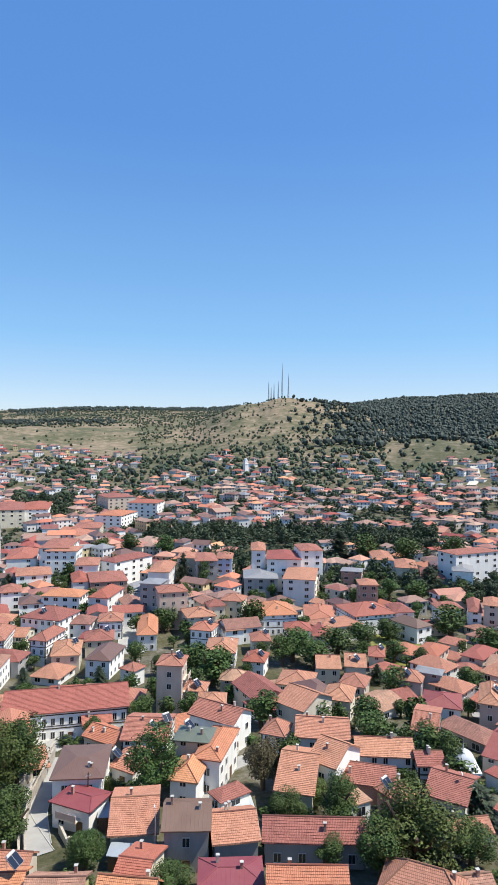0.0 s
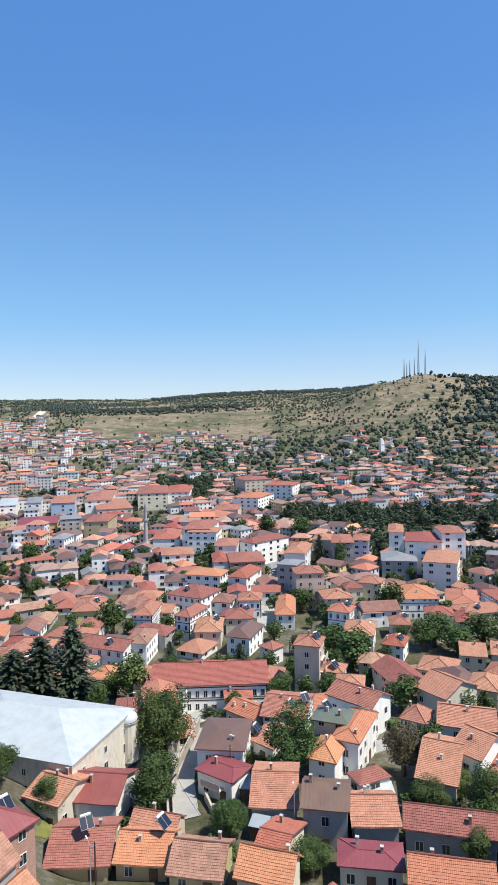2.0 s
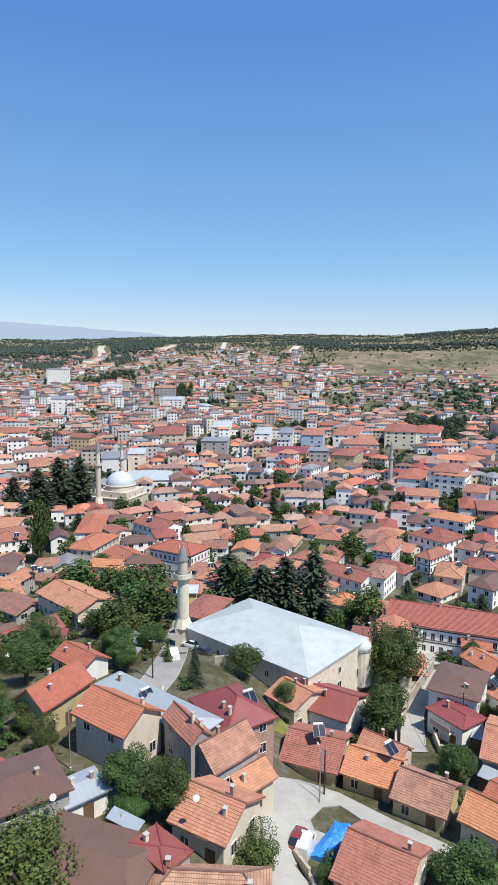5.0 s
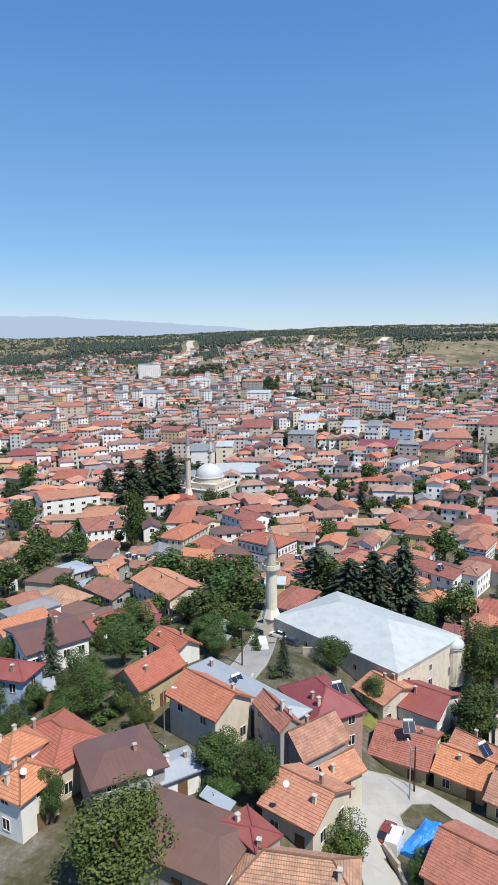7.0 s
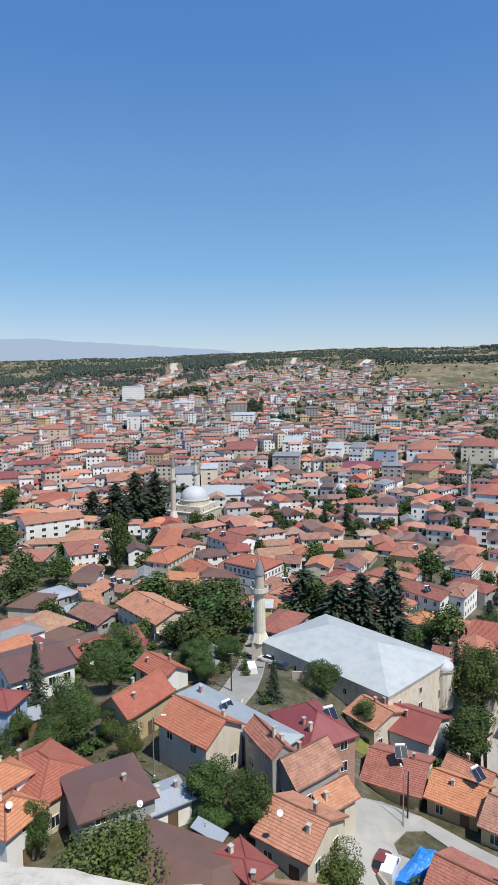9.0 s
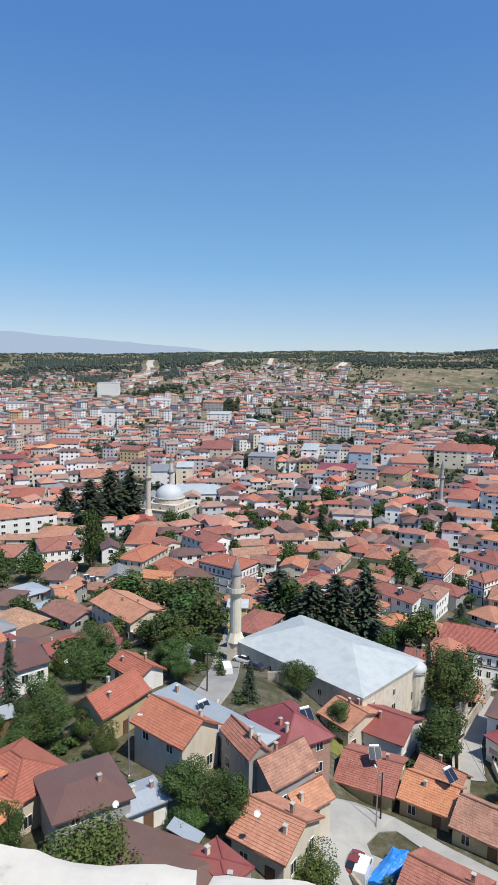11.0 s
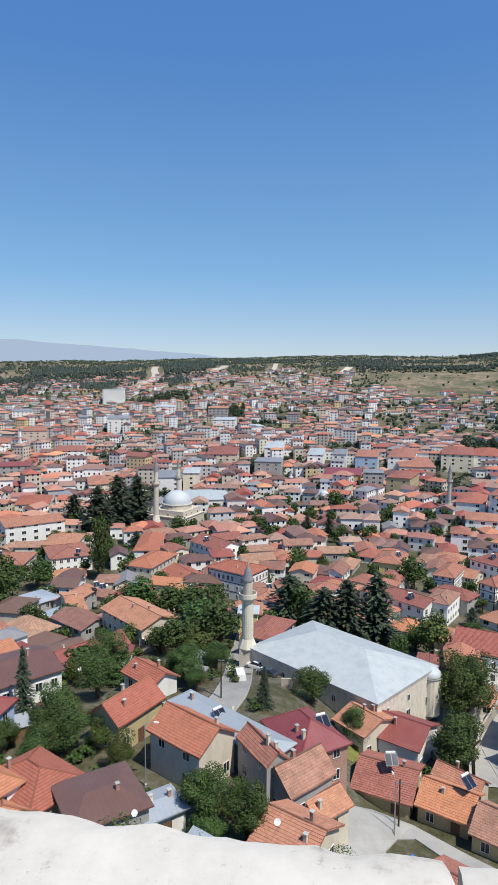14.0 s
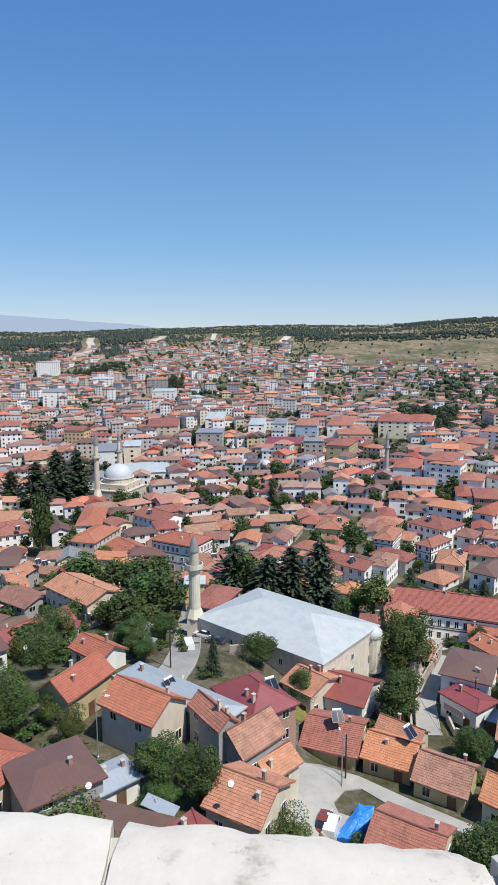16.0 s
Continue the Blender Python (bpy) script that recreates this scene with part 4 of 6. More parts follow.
# pale dirt roads on the hills, with their widths
FAR_ROADS = [([(-290, 1060), (-300, 1112), (-298, 1141), (-300, 1178), (-318, 1291), (-344, 1371), (-357, 1450)], 15), ([(-207, 1289), (-200, 1361), (-195, 1459)], 16),
             ([(-76, 1346), (-79, 1526)], 10), ([(66, 1250), (74, 1300), (88, 1379)], 14), ([(546, 400), (589, 424), (644, 468)], 9)]
ROAD_DOTS = np.array([(a[0] + (b[0] - a[0]) * k / 8, a[1] + (b[1] - a[1]) * k / 8) for line, _ in FAR_ROADS for a, b in zip(line, line[1:]) for k in range(9)])


def bare(x, y, r, deg, rng):
    """Whether a spot of the hills stays bare: roads, the knoll above the town and the masts' flank."""
    if 500 < r and np.min((ROAD_DOTS[:, 0] - x) ** 2 + (ROAD_DOTS[:, 1] - y) ** 2) < 20 ** 2:
        return True
    if 46.5 < deg < 53.5 and 830 < r < 1010 and rng.random() < 0.85:
        return True
    return 32 < deg < 40 and 1080 < r < 1340 and rng.random() < 0.6


def in_grove(r, deg):
    return any(a < deg < b and c - 3 < r < d + 3 for a, b, c, d, _ in GROVES)


def fill_town():
    rng = random.Random(5)
    spots = []
    for ring in list(np.arange(66, 128, 9.5)) + list(np.arange(128, 330, 11.5)) + list(np.arange(330, 1560, 11.8)):
        n = int(radians(98) * ring / (9.0 if ring < 127 else 11.5 if ring < 330 else 11.8))
        for i in range(n):
            a = radians(-36 + 98 * (i + rng.uniform(0.15, 0.85)) / n)
            r = ring + rng.uniform(-4, 4)
            spots.append((r, a))
    keep = []
    for r, a in spots:
        x, y, deg = r * math.sin(a), r * math.cos(a), math.degrees(a)
        if in_grove(r, deg):
            continue
        # woods, park and bare hills
        edge = 1280 if deg < 4 else 1000 if deg < 24 else 880 if deg < 33 else 840
        if r > edge + 90 * noise.noise((x / 80, y / 80, 2)):
            continue
        wood = noise.noise((x / 70, y / 70, 7))
        if wood > (0.46 if r < 300 else 0.30) or (r > 640 and wood > 0.12 and rng.random() < 0.6) or (edge - r < (350 if deg < 24 else 160) and rng.random() < 0.5):
            continue
        if any((x - u) ** 2 + (y - v) ** 2 < q * q for u, v, q in CLEAR):
            continue
        if r < 127 and (deg < 24 or rng.random() < 0.3 or any((x - u) ** 2 + (y - v) ** 2 < 36 for u, v in LANE)):
            continue
        # streets
        if r > 260 and abs(math.sin(x / 31 + 0.6 * math.sin(y / 50))) < 0.10 or r > 260 and abs(math.sin(y / 37 + 0.5 * math.sin(x / 60))) < 0.08:
            continue
        if deg > 18 and r > 430 and rng.random() < 0.2:
            continue
        keep.append((r, x, y))
    keep.sort()
    near, far = [], []
    for r, x, y in keep:
        w, d = rng.uniform(9, 15), rng.uniform(7.5, 10.5)
        if r < 127:
            w, d = rng.uniform(4, 6.5), rng.uniform(3.2, 4.6)
        if r > 330:
            w, d = (w * 1.35, d * 1.2) if r < 620 and rng.random() < 0.25 else (w * 1.02, d * 1.0)
        if any((x - u) ** 2 + (y - v) ** 2 < (0.5 * (p + q) + w * (0.28 if r > 127 else 0.5)) ** 2 for u, v, p, q in PLACED[:HAND]):
            continue
        yaw = math.degrees(1.1 * noise.noise((x / 120, y / 120, 11))) + rng.choice((0, 90)) + rng.uniform(-9, 9)
        st = 1 if r < 127 else rng.choice((1, 1, 1, 2, 2)) if r < 300 else rng.choice((1, 1, 1, 2, 2, 2, 3)) if r < 650 and -26 < math.degrees(math.atan2(x, y)) < 38 else rng.choice((1, 1, 1, 2, 2))
        deg = math.degrees(math.atan2(x, y))
        if deg < 6 and 380 < r < 900 and rng.random() < 0.22:
            st = rng.choice((3, 3, 4, 5))
        roof = rng.choice(("te", "te", "ol", "ol", "or", "rt", "ol", "te", "br" if r < 500 else "ol", "gr" if rng.random() < 0.25 else "rt"))
        if st > 2 and rng.random() < 0.3:
            roof = rng.choice(("gr", "br", "ol", "ol"))
        wall = rng.choice(("w", "w", "w", "c", "c", "w", "g", "t" if st < 4 else "w", "y" if rng.random() < 0.3 else "w"))
        ze = st * 2.75 + rng.uniform(-0.3, 0.7)
        spec = (x, y, yaw, w, d, ze, ze + d * rng.uniform(0.15, 0.25), rng.choice(("hip", "hip", "gable")), roof, wall)
        (near if len(near) < 190 else far).append(spec)
    for spec in near:
        house(*spec, detail=0)
    # farther houses, too many to count, with walls, roofs, chimneys and windows of their own
    roofs, walls = ["te", "or", "rt", "ol", "br", "gr"], ["w", "c", "p", "g", "t", "y"]
    mats = [FAR_ROOF[k] for k in roofs] + [FAR_WALL[k] for k in walls] + [GLASS]
    s = Shape()
    for x, y, yaw, w, d, ze, zr, typ, roof, wall in far:
        g = town_height(x, y)
        m = pose(x, y, g, 0, 0, yaw)
        one = Shape()
        X, Y = w / 2 - 0.55, d / 2 - 0.55
        one.box(-X, X, -Y, Y, -4, ze - 0.1, 6 + walls.index(wall))
        rs = Shape()
        if typ == "gable":
            rs.add([(-w / 2, -d / 2, ze), (w / 2, -d / 2, ze), (w / 2, d / 2, ze), (-w / 2, d / 2, ze), (-w / 2, 0, zr), (w / 2, 0, zr)],
                   [(0, 1, 5, 4), (2, 3, 4, 5), (1, 2, 5), (3, 0, 4), (3, 2, 1, 0)])
        else:
            q = max(0.1, w / 2 - d / 2)
            rs.add([(-w / 2, -d / 2, ze), (w / 2, -d / 2, ze), (w / 2, d / 2, ze), (-w / 2, d / 2, ze), (-q, 0, zr), (q, 0, zr)],
                   [(0, 1, 5, 4), (2, 3, 4, 5), (1, 2, 5), (3, 0, 4), (3, 2, 1, 0)])
        one.add(rs.v, rs.f, roofs.index(roof))
        for level in range(int(ze / 2.75)):
            for side, off, length in ((0, Y, 2 * X), (1, X, 2 * Y)):
                k = max(1, int(length / 3.0))
                for sg in (-1, 1):
                    n = m.to_3x3() @ Vector((0, sg, 0) if side == 0 else (sg, 0, 0))
                    if n.x * x + n.y * y > 0:
                        continue
                    for i in range(k):
                        p, z = (i + 0.5 - k / 2) * length / k, level * 2.9 + 1.0
                        c = sg * (off + 0.03)
                        if side == 0:
                            one.add([(p - 0.55, c, z), (p + 0.55, c, z), (p + 0.55, c, z + 1.35), (p - 0.55, c, z + 1.35)], [(0, 1, 2, 3)], 12)
                        else:
                            one.add([(c, p - 0.55, z), (c, p + 0.55, z), (c, p + 0.55, z + 1.35), (c, p - 0.55, z + 1.35)], [(0, 1, 2, 3)], 12)
        k = len(s.v)
        s.v += [tuple(m @ Vector(p)) for p in one.v]
        s.f += [tuple(i + k for i in f) for f in one.f]
        s.m += one.m
    tagged(new("distant_houses", s.mesh("distant_houses", mats)), "dense far quarters of tiled houses and apartment blocks", "houses", kind="stuff")


FAR_ROOF = {"te": tile_roof("far_terracotta", (0.33, 0.142, 0.11), (0.41, 0.21, 0.172), (0.20, 0.11, 0.09), island=True), "or": tile_roof("far_orange", (0.42, 0.153, 0.095), (0.47, 0.215, 0.145), (0.3, 0.13, 0.09), island=True),
            "rt": tile_roof("far_red", (0.36, 0.11, 0.08), (0.44, 0.16, 0.12), (0.24, 0.08, 0.06), island=True), "ol": tile_roof("far_weathered", (0.25, 0.145, 0.12), (0.36, 0.235, 0.195), (0.14, 0.095, 0.08), island=True), "br": ROOF["br"], "gr": ROOF["gr"]}
FAR_WALL = {k: plaster("far_" + k, a, b, True, amount=0.2) for k, a, b in (("w", (0.76, 0.75, 0.73), (0.62, 0.60, 0.58)), ("c", (0.56, 0.50, 0.42), (0.48, 0.42, 0.35)), ("p", (0.52, 0.42, 0.38), (0.45, 0.37, 0.33)),
            ("g", (0.42, 0.42, 0.42), (0.34, 0.34, 0.33)), ("t", (0.66, 0.66, 0.65), (0.5, 0.5, 0.5)), ("y", (0.60, 0.48, 0.28), (0.5, 0.42, 0.28)))}
CLEAR = [(MOSQUE[0], MOSQUE[1], 24), (DOMED[0], DOMED[1], 19), (-32, 140, 22)]
LANE = [(6, 77), (10, 79), (7, 73), (5, 68), (16, 77), (21, 73), (8, 69), (-15, 91), (-13, 98), (-14, 117), (-15, 134), (27, 92), (27, 101), (27, 107), (32, 117), (37, 128), (27, 95), (30, 106), (34, 116), (40, 127), (55, 95), (62, 102), (70, 109), (77, 118), (70, 104), (196, 172), (185, 152), (174, 133), (166, 121), (156, 110), (174, 159), (169, 147), (163, 151), (99, 226), (114, 255)]


def dome_shape(r, z, squash=0.9, n=9):
    return [(max(0.02, r * math.cos(math.pi / 2 * i / n)), z + squash * r * math.sin(math.pi / 2 * i / n)) for i in range(n + 1)]


def minaret(x, y, height, r, mat, label):
    t = thing("minaret", pose(x, y, town_height(x, y)), label, "minaret")
    hb = height * 0.18
    part("base", Shape().prism([(r * 1.5 * math.cos(math.pi / 4 + i * math.pi / 2) * 1.2, r * 1.5 * math.sin(math.pi / 4 + i * math.pi / 2) * 1.2) for i in range(4)], -1, hb, 0), mat, t)
    part("collar", Shape().round(0, 0, [(r * 1.65, hb), (r * 1.7, hb + 0.2), (r * 1.08, hb + height * 0.09)], 8), mat, t)
    z1 = height * 0.66
    part("shaft", Shape().round(0, 0, [(r, hb + height * 0.09 - 0.05), (r * 0.94, z1 - 0.7)], 16), mat, t)
    part("balcony", Shape().round(0, 0, [(r * 0.94, z1 - 1.0), (r * 1.5, z1 - 0.1), (r * 1.55, z1), (r * 1.55, z1 + 0.95), (r * 1.42, z1 + 0.95), (r * 1.42, z1 + 0.1), (r * 0.8, z1 + 0.1)], 16), mat, t)
    z2 = height * 0.81
    part("upper_shaft", Shape().round(0, 0, [(r * 0.8, z1 + 0.05), (r * 0.78, z2), (r * 0.92, z2 + 0.2), (r * 0.92, z2 + 0.3)], 16), mat, t)
    part("spire", Shape().round(0, 0, [(r * 0.95, z2 + 0.3), (r * 0.5, z2 + (height - z2) * 0.55), (0.06, height - 0.7)], 16), ROOF["gr"], t, "pointed grey lead spire", uv=True)
    part("finial", Shape().round(0, 0, [(0.05, height - 0.75), (0.16, height - 0.5), (0.05, height - 0.3), (0.02, height)], 8), STEEL, t)
    return t


minaret(-13.1, 122.1, 22.1, 1.20, PALE, "pale stone minaret with one balcony beside the mosque")
minaret(-71.2, 281.1, 37.7, 1.25, PALE, "tall slim pale stone minaret near the domed mosque")
minaret(-68.4, 317.8, 33.2, 1.00, PALE, "tall slim grey minaret behind the domed mosque")
minaret(75.8, 342.8, 30.2, 1.10, CONCRETE, "slim grey minaret among tiled roofs")
minaret(-11.6, 402.5, 15.5, 1.00, WALL["w"], "small white minaret in the town centre")
minaret(-245.6, 509.9, 29.4, 1.00, WALL["w"], "slim white minaret far in the town")


def old_mosque():
    cx, cy, yaw, w, d = MOSQUE
    t = thing("mosque", pose(cx, cy, town_height(cx, cy), 0, 0, yaw), "old stone mosque hall under a wide pale metal hipped roof", "mosque")
    X, Y = w / 2 - 0.3, d / 2 - 0.3
    part("wall", Shape().box(-X, X, -Y, Y, -5, 7.3), STONE, t)
    part("cornice", Shape().box(-X - 0.2, X + 0.2, -Y - 0.2, Y + 0.2, 7.3, 7.6), STONE, t)
    r = X - Y * 0.95
    part("roof", Shape().add([(-w / 2, -d / 2, 7.8), (w / 2, -d / 2, 7.8), (w / 2, d / 2, 7.8), (-w / 2, d / 2, 7.8), (-r, 0, 11.2), (r, 0, 11.2),
                              (-w / 2, -d / 2, 7.6), (w / 2, -d / 2, 7.6), (w / 2, d / 2, 7.6), (-w / 2, d / 2, 7.6)],
                             [(0, 1, 5, 4), (1, 2, 5), (2, 3, 4, 5), (3, 0, 4), (9, 8, 7, 6), (0, 6, 7, 1), (1, 7, 8, 2), (2, 8, 9, 3), (3, 9, 6, 0)]), ROOF["wh"], t, "pale white-grey metal roof", uv=True)
    part("apse", Shape().round(X - 0.4, Y - 1.5, [(2.0, -1), (2.0, 6.2), (2.2, 6.3), (2.2, 6.5)], 18), STONE, t)
    part("apse_dome", Shape().round(X - 0.4, Y - 1.5, [(2.2, 6.5)] + dome_shape(2.0, 6.5, 0.75), 18), LEAD, t, "small lead half dome", uv=True, smooth=True)
    for side, off, length in ((0, Y, 2 * X), (1, X, 2 * Y)):
        k = int(length / 6)
        for sg in (-1, 1):
            for i in range(k):
                p = (i + 0.5 - k / 2) * length / k
                for z, a, b in ((1.2, 1.1, 1.7), (4.6, 0.7, 1.1)):
                    ob = part("window", window_mesh(a, b)[0], None, t)
                    part("pane", window_mesh(a, b)[1], None, ob)
                    ob.matrix_local = pose(p, sg * off, z, 0, 0, 0 if sg < 0 else 180) if side == 0 else pose(sg * off, p, z, 0, 0, 90 * sg)


old_mosque()


def domed_mosque(x, y, yaw, side, r, label, wall=PALE):
    t = thing("mosque", pose(x, y, town_height(x, y), 0, 0, yaw), label, "mosque")
    s = side / 2
    h = side * 0.36
    part("wall", Shape().box(-s, s, -s, s, -1, h).box(-s - 0.25, s + 0.25, -s - 0.25, s + 0.25, h, h + 0.4), wall, t)
    part("upper_wall", Shape().box(-s * 0.86, s * 0.86, -s * 0.86, s * 0.86, h + 0.4, h * 1.45), wall, t)
    part("drum", Shape().round(0, 0, [(r * 1.06, h * 1.45), (r * 1.06, h * 1.75), (r * 1.1, h * 1.75), (r * 1.1, h * 1.8)], 24), wall, t)
    part("dome", Shape().round(0, 0, dome_shape(r, h * 1.8), 28), LEAD, t, "pale grey lead dome", uv=True, smooth=True)
    part("finial", Shape().round(0, 0, [(0.08, h * 1.8 + r * 0.88), (0.2, h * 1.8 + r * 0.9 + 0.4), (0.03, h * 1.8 + r * 0.9 + 1.4)], 8), STEEL, t)
    for sg in (-1, 1):
        for i in (-1, 0, 1):
            for axis in (0, 1):
                for off, z, b in ((s, h * 0.25, 1.8), (s * 0.86, h * 1.1, 1.0)):
                    ob = part("window", window_mesh(0.9, b)[2], None, t)
                    ob.matrix_local = pose(i * s * 0.55, sg * off, z, 0, 0, 0 if sg < 0 else 180) if axis == 0 else pose(sg * off, i * s * 0.55, z, 0, 0, 90 * sg)


domed_mosque(DOMED[0], DOMED[1], -20, 19.5, 6.9, "pale stone mosque with a large grey dome")


# ---- trees ----
def leafy(rng, r, h, lobes, leaves, size, squash=0.85, low=0.25):
    """A crown: small leaf sprays set over uneven lobes, so that gaps and a ragged outline stay."""
    s = Shape()
    centres = []
    for i in range(lobes):
        a, e, f = rng.uniform(0, 2 * math.pi), rng.uniform(-1, 1), rng.random() ** 0.4
        q = r * 0.68 * f * math.sqrt(1 - e * e)
        z = h * (0.56 + 0.34 * f * e * rng.uniform(0.8, 1.15))
        centres.append((Vector((q * math.cos(a), q * math.sin(a), z)), r * rng.uniform(0.24, 0.46)))
    for i in range(leaves):
        c, cr = centres[i % lobes]
        d = Vector((rng.gauss(0, 1), rng.gauss(0, 1), rng.gauss(0.15, 1))).normalized()
        p = c + Vector((d.x, d.y, d.z * squash)) * cr * rng.uniform(0.72, 1.08)
        n = (d + Vector((rng.uniform(-0.7, 0.7), rng.uniform(-0.7, 0.7), rng.uniform(-0.3, 0.9)))).normalized()
        q = n.to_track_quat("Z", "Y").to_matrix()
        a, b = size * rng.uniform(0.6, 1.25), size * rng.uniform(0.4, 0.9)
        pts = [Vector((-a, 0, 0)), Vector((0, -b, 0.08 * a)), Vector((a, 0, 0)), Vector((0, b, 0.08 * a))]
        s.add([p + q @ v for v in pts], [(0, 1, 2, 3)])
    return s


def trunk_shape(rng, h, r, limbs=5):
    s = Shape().tube((0, 0, -0.6), (0, 0, h * 0.4), 0.05 * r + 0.1, 0.035 * r + 0.05, 8)
    for i in range(limbs):
        a = 2 * math.pi * i / limbs + rng.uniform(-0.4, 0.4)
        s.tube((0, 0, h * 0.3), (r * 0.55 * math.cos(a), r * 0.55 * math.sin(a), h * rng.uniform(0.55, 0.8)), 0.03 * r + 0.03, 0.03, 6)
    return s


def conifer_shape(rng, h, r, tiers, boughs, sprays, size, ragged=0.25, taper=0.85):
    """Whorls of drooping boughs round a straight stem, each set with flat sprays."""
    s = Shape()
    for i in range(tiers):
        t = i / tiers
        for j in range(boughs):
            a = 2 * math.pi * (j + rng.uniform(-0.35, 0.35)) / boughs + i * 0.7
            reach = r * (1 - t) ** taper * rng.uniform(1 - ragged * 1.6, 1 + ragged * 0.5) + 0.04
            z0 = h * (0.12 + 0.86 * t) + rng.uniform(-0.03, 0.03) * h
            o = Vector((math.cos(a), math.sin(a), 0))
            side = Vector((-o.y, o.x, 0))
            for k in range(sprays):
                q = reach * (k + 0.6) / sprays
                p = o * q + side * rng.uniform(-0.16, 0.16) * (reach - 0.4 * q) + Vector((0, 0, z0 - 0.28 * q + rng.uniform(-0.03, 0.03)))
                e = size * rng.uniform(0.7, 1.25) * (1.1 - 0.45 * t)
                tilt = Vector((0, 0, rng.uniform(-0.5, 0.15) * e))
                s.add([p - o * e, p - side * e * 0.5 - Vector((0, 0, 0.12 * e)), p + o * e + tilt, p + side * e * 0.5 - Vector((0, 0, 0.12 * e))], [(0, 1, 2, 3)])
    s.add([(0.02, 0, h * 0.95), (-0.01, 0.02, h * 0.95), (0, 0, h * 1.02)], [(0, 1, 2)])
    return s


def make_trees():
    """Crowns of each kind: finer ones for the gardens below the castle, plainer ones beyond."""
    rng = random.Random(11)
    kinds = {}
    for near, many, size in ((1, 10500, 0.033), (0, 2000, 0.068)):
        for kind, n, mat in (("b", 4, LEAF), ("l", 2, LEAF_LIGHT), ("r", 1, LEAF_DRY)):
            for i in range(n):
                kinds[kind, near, i] = (leafy(rng, 1.0, 2.0, 22, many, size).mesh("crown", [mat]), trunk_shape(rng, 2.0, 1.0).mesh("trunk", [BARK]))
        for i in range(2):
            kinds["c", near, i] = (conifer_shape(rng, 2.0, 1.0, 24, 12, 11 if near else 8, 0.11 if near else 0.15).mesh("crown", [NEEDLE]), Shape().tube((0, 0, -0.4), (0, 0, 1.9), 0.07, 0.01, 7).mesh("trunk", [BARK]))
            kinds["d", near, i] = (conifer_shape(rng, 2.0, 1.0, 18, 14, 18 if near else 12, 0.10 if near else 0.14, 0.6, 0.45).mesh("crown", [NEEDLE]), trunk_shape(rng, 2.0, 1.0).mesh("trunk", [BARK]))
    return kinds


TREES = make_trees()
TREE_RNG = random.Random(3)
TREE_WORDS = {"b": "broadleaf tree with a full dark green crown", "l": "broadleaf tree with a light yellow-green crown", "r": "broadleaf tree with a reddish dry crown",
              "c": "slender dark green fir tree", "d": "dark spreading cedar tree"}


def tree(x, y, h, r, kind, z=None, fine=True):
    near = int(fine and math.hypot(x, y) < 125)
    n = sum(1 for k in TREES if k[:2] == (kind, near))
    crown, trunk = TREES[kind, near, TREE_RNG.randrange(n)]
    t = thing("tree", pose(x, y, town_height(x, y) if z is None else z, 0, 0, TREE_RNG.uniform(0, 360)), TREE_WORDS[kind], "tree", "trees among the houses")
    for name, me in (("trunk", trunk), ("crown", crown)):
        part(name, me, None, t).scale = (r, r, h / 2)
    PLACED.append((x, y, r * 0.6, r * 0.6))


tree(-42.6, 83.8, 12.6, 2.5, "c")
tree(-35.3, 76.2, 7.6, 3.8, "b")
tree(-34.7, 93.3, 7.7, 3.8, "b")
tree(-24.8, 73.4, 5.9, 2.5, "l")
tree(-12.4, 63.8, 7.4, 3.5, "b")
tree(-7.4, 61.8, 7.4, 3.1, "b")
tree(-11.5, 60.6, 3.7, 2.6, "b")
tree(-18.5, 49.0, 9.7, 5.7, "l")
tree(-29.0, 55.8, 6.6, 2.1, "b")
tree(-75.5, 216.0, 25.8, 5.2, "b")
tree(-94.2, 177.2, 15.2, 7.6, "b")
tree(-93.6, 202.4, 11.3, 6.3, "b")
tree(-64.9, 157.0, 8.2, 4.7, "b")
tree(-52.5, 180.2, 12.2, 7.3, "b")
tree(-40.5, 174.6, 10.8, 6.0, "b")
tree(-25.7, 144.3, 12.0, 7.7, "b")
tree(-21.2, 100.4, 5.2, 3.1, "b")
tree(-94.0, 294.9, 27.1, 11.0, "d")
tree(-98.8, 279.5, 24.4, 10.3, "d")
tree(-87.0, 305.8, 25.8, 10.3, "d")
tree(-114.2, 290.2, 17.8, 8.9, "d")
tree(-167.5, 309.7, 15.2, 7.6, "b")
tree(-60.6, 278.9, 11.3, 4.4, "b")
tree(-42.0, 76.3, 5.1, 2.5, "b")
tree(0.1, 104.0, 6.6, 4.0, "b")
tree(-7.7, 92.9, 6.8, 1.7, "c")
tree(6.9, 98.3, 6.0, 3.2, "b")
tree(1.6, 59.1, 6.3, 3.4, "l")
tree(26.8, 115.1, 13.1, 5.0, "l")
tree(22.2, 96.6, 9.4, 4.7, "b")
tree(30.2, 152.9, 12.9, 5.1, "l")
tree(16.8, 156.5, 21.4, 7.1, "d")
tree(9.3, 154.8, 18.7, 7.6, "d")
tree(-5.6, 163.2, 16.3, 8.1, "d")
tree(3.5, 153.3, 16.1, 7.5, "d")
tree(-1.0, 160.2, 15.1, 7.0, "b")
tree(31.5, 84.6, 6.2, 3.1, "b")
tree(25.8, 61.3, 6.9, 4.5, "b")
tree(-20.5, 135.8, 12.6, 6.3, "b")
tree(-32.3, 169.0, 11.8, 7.1, "b")
tree(-29.9, 131.8, 9.4, 5.2, "b")
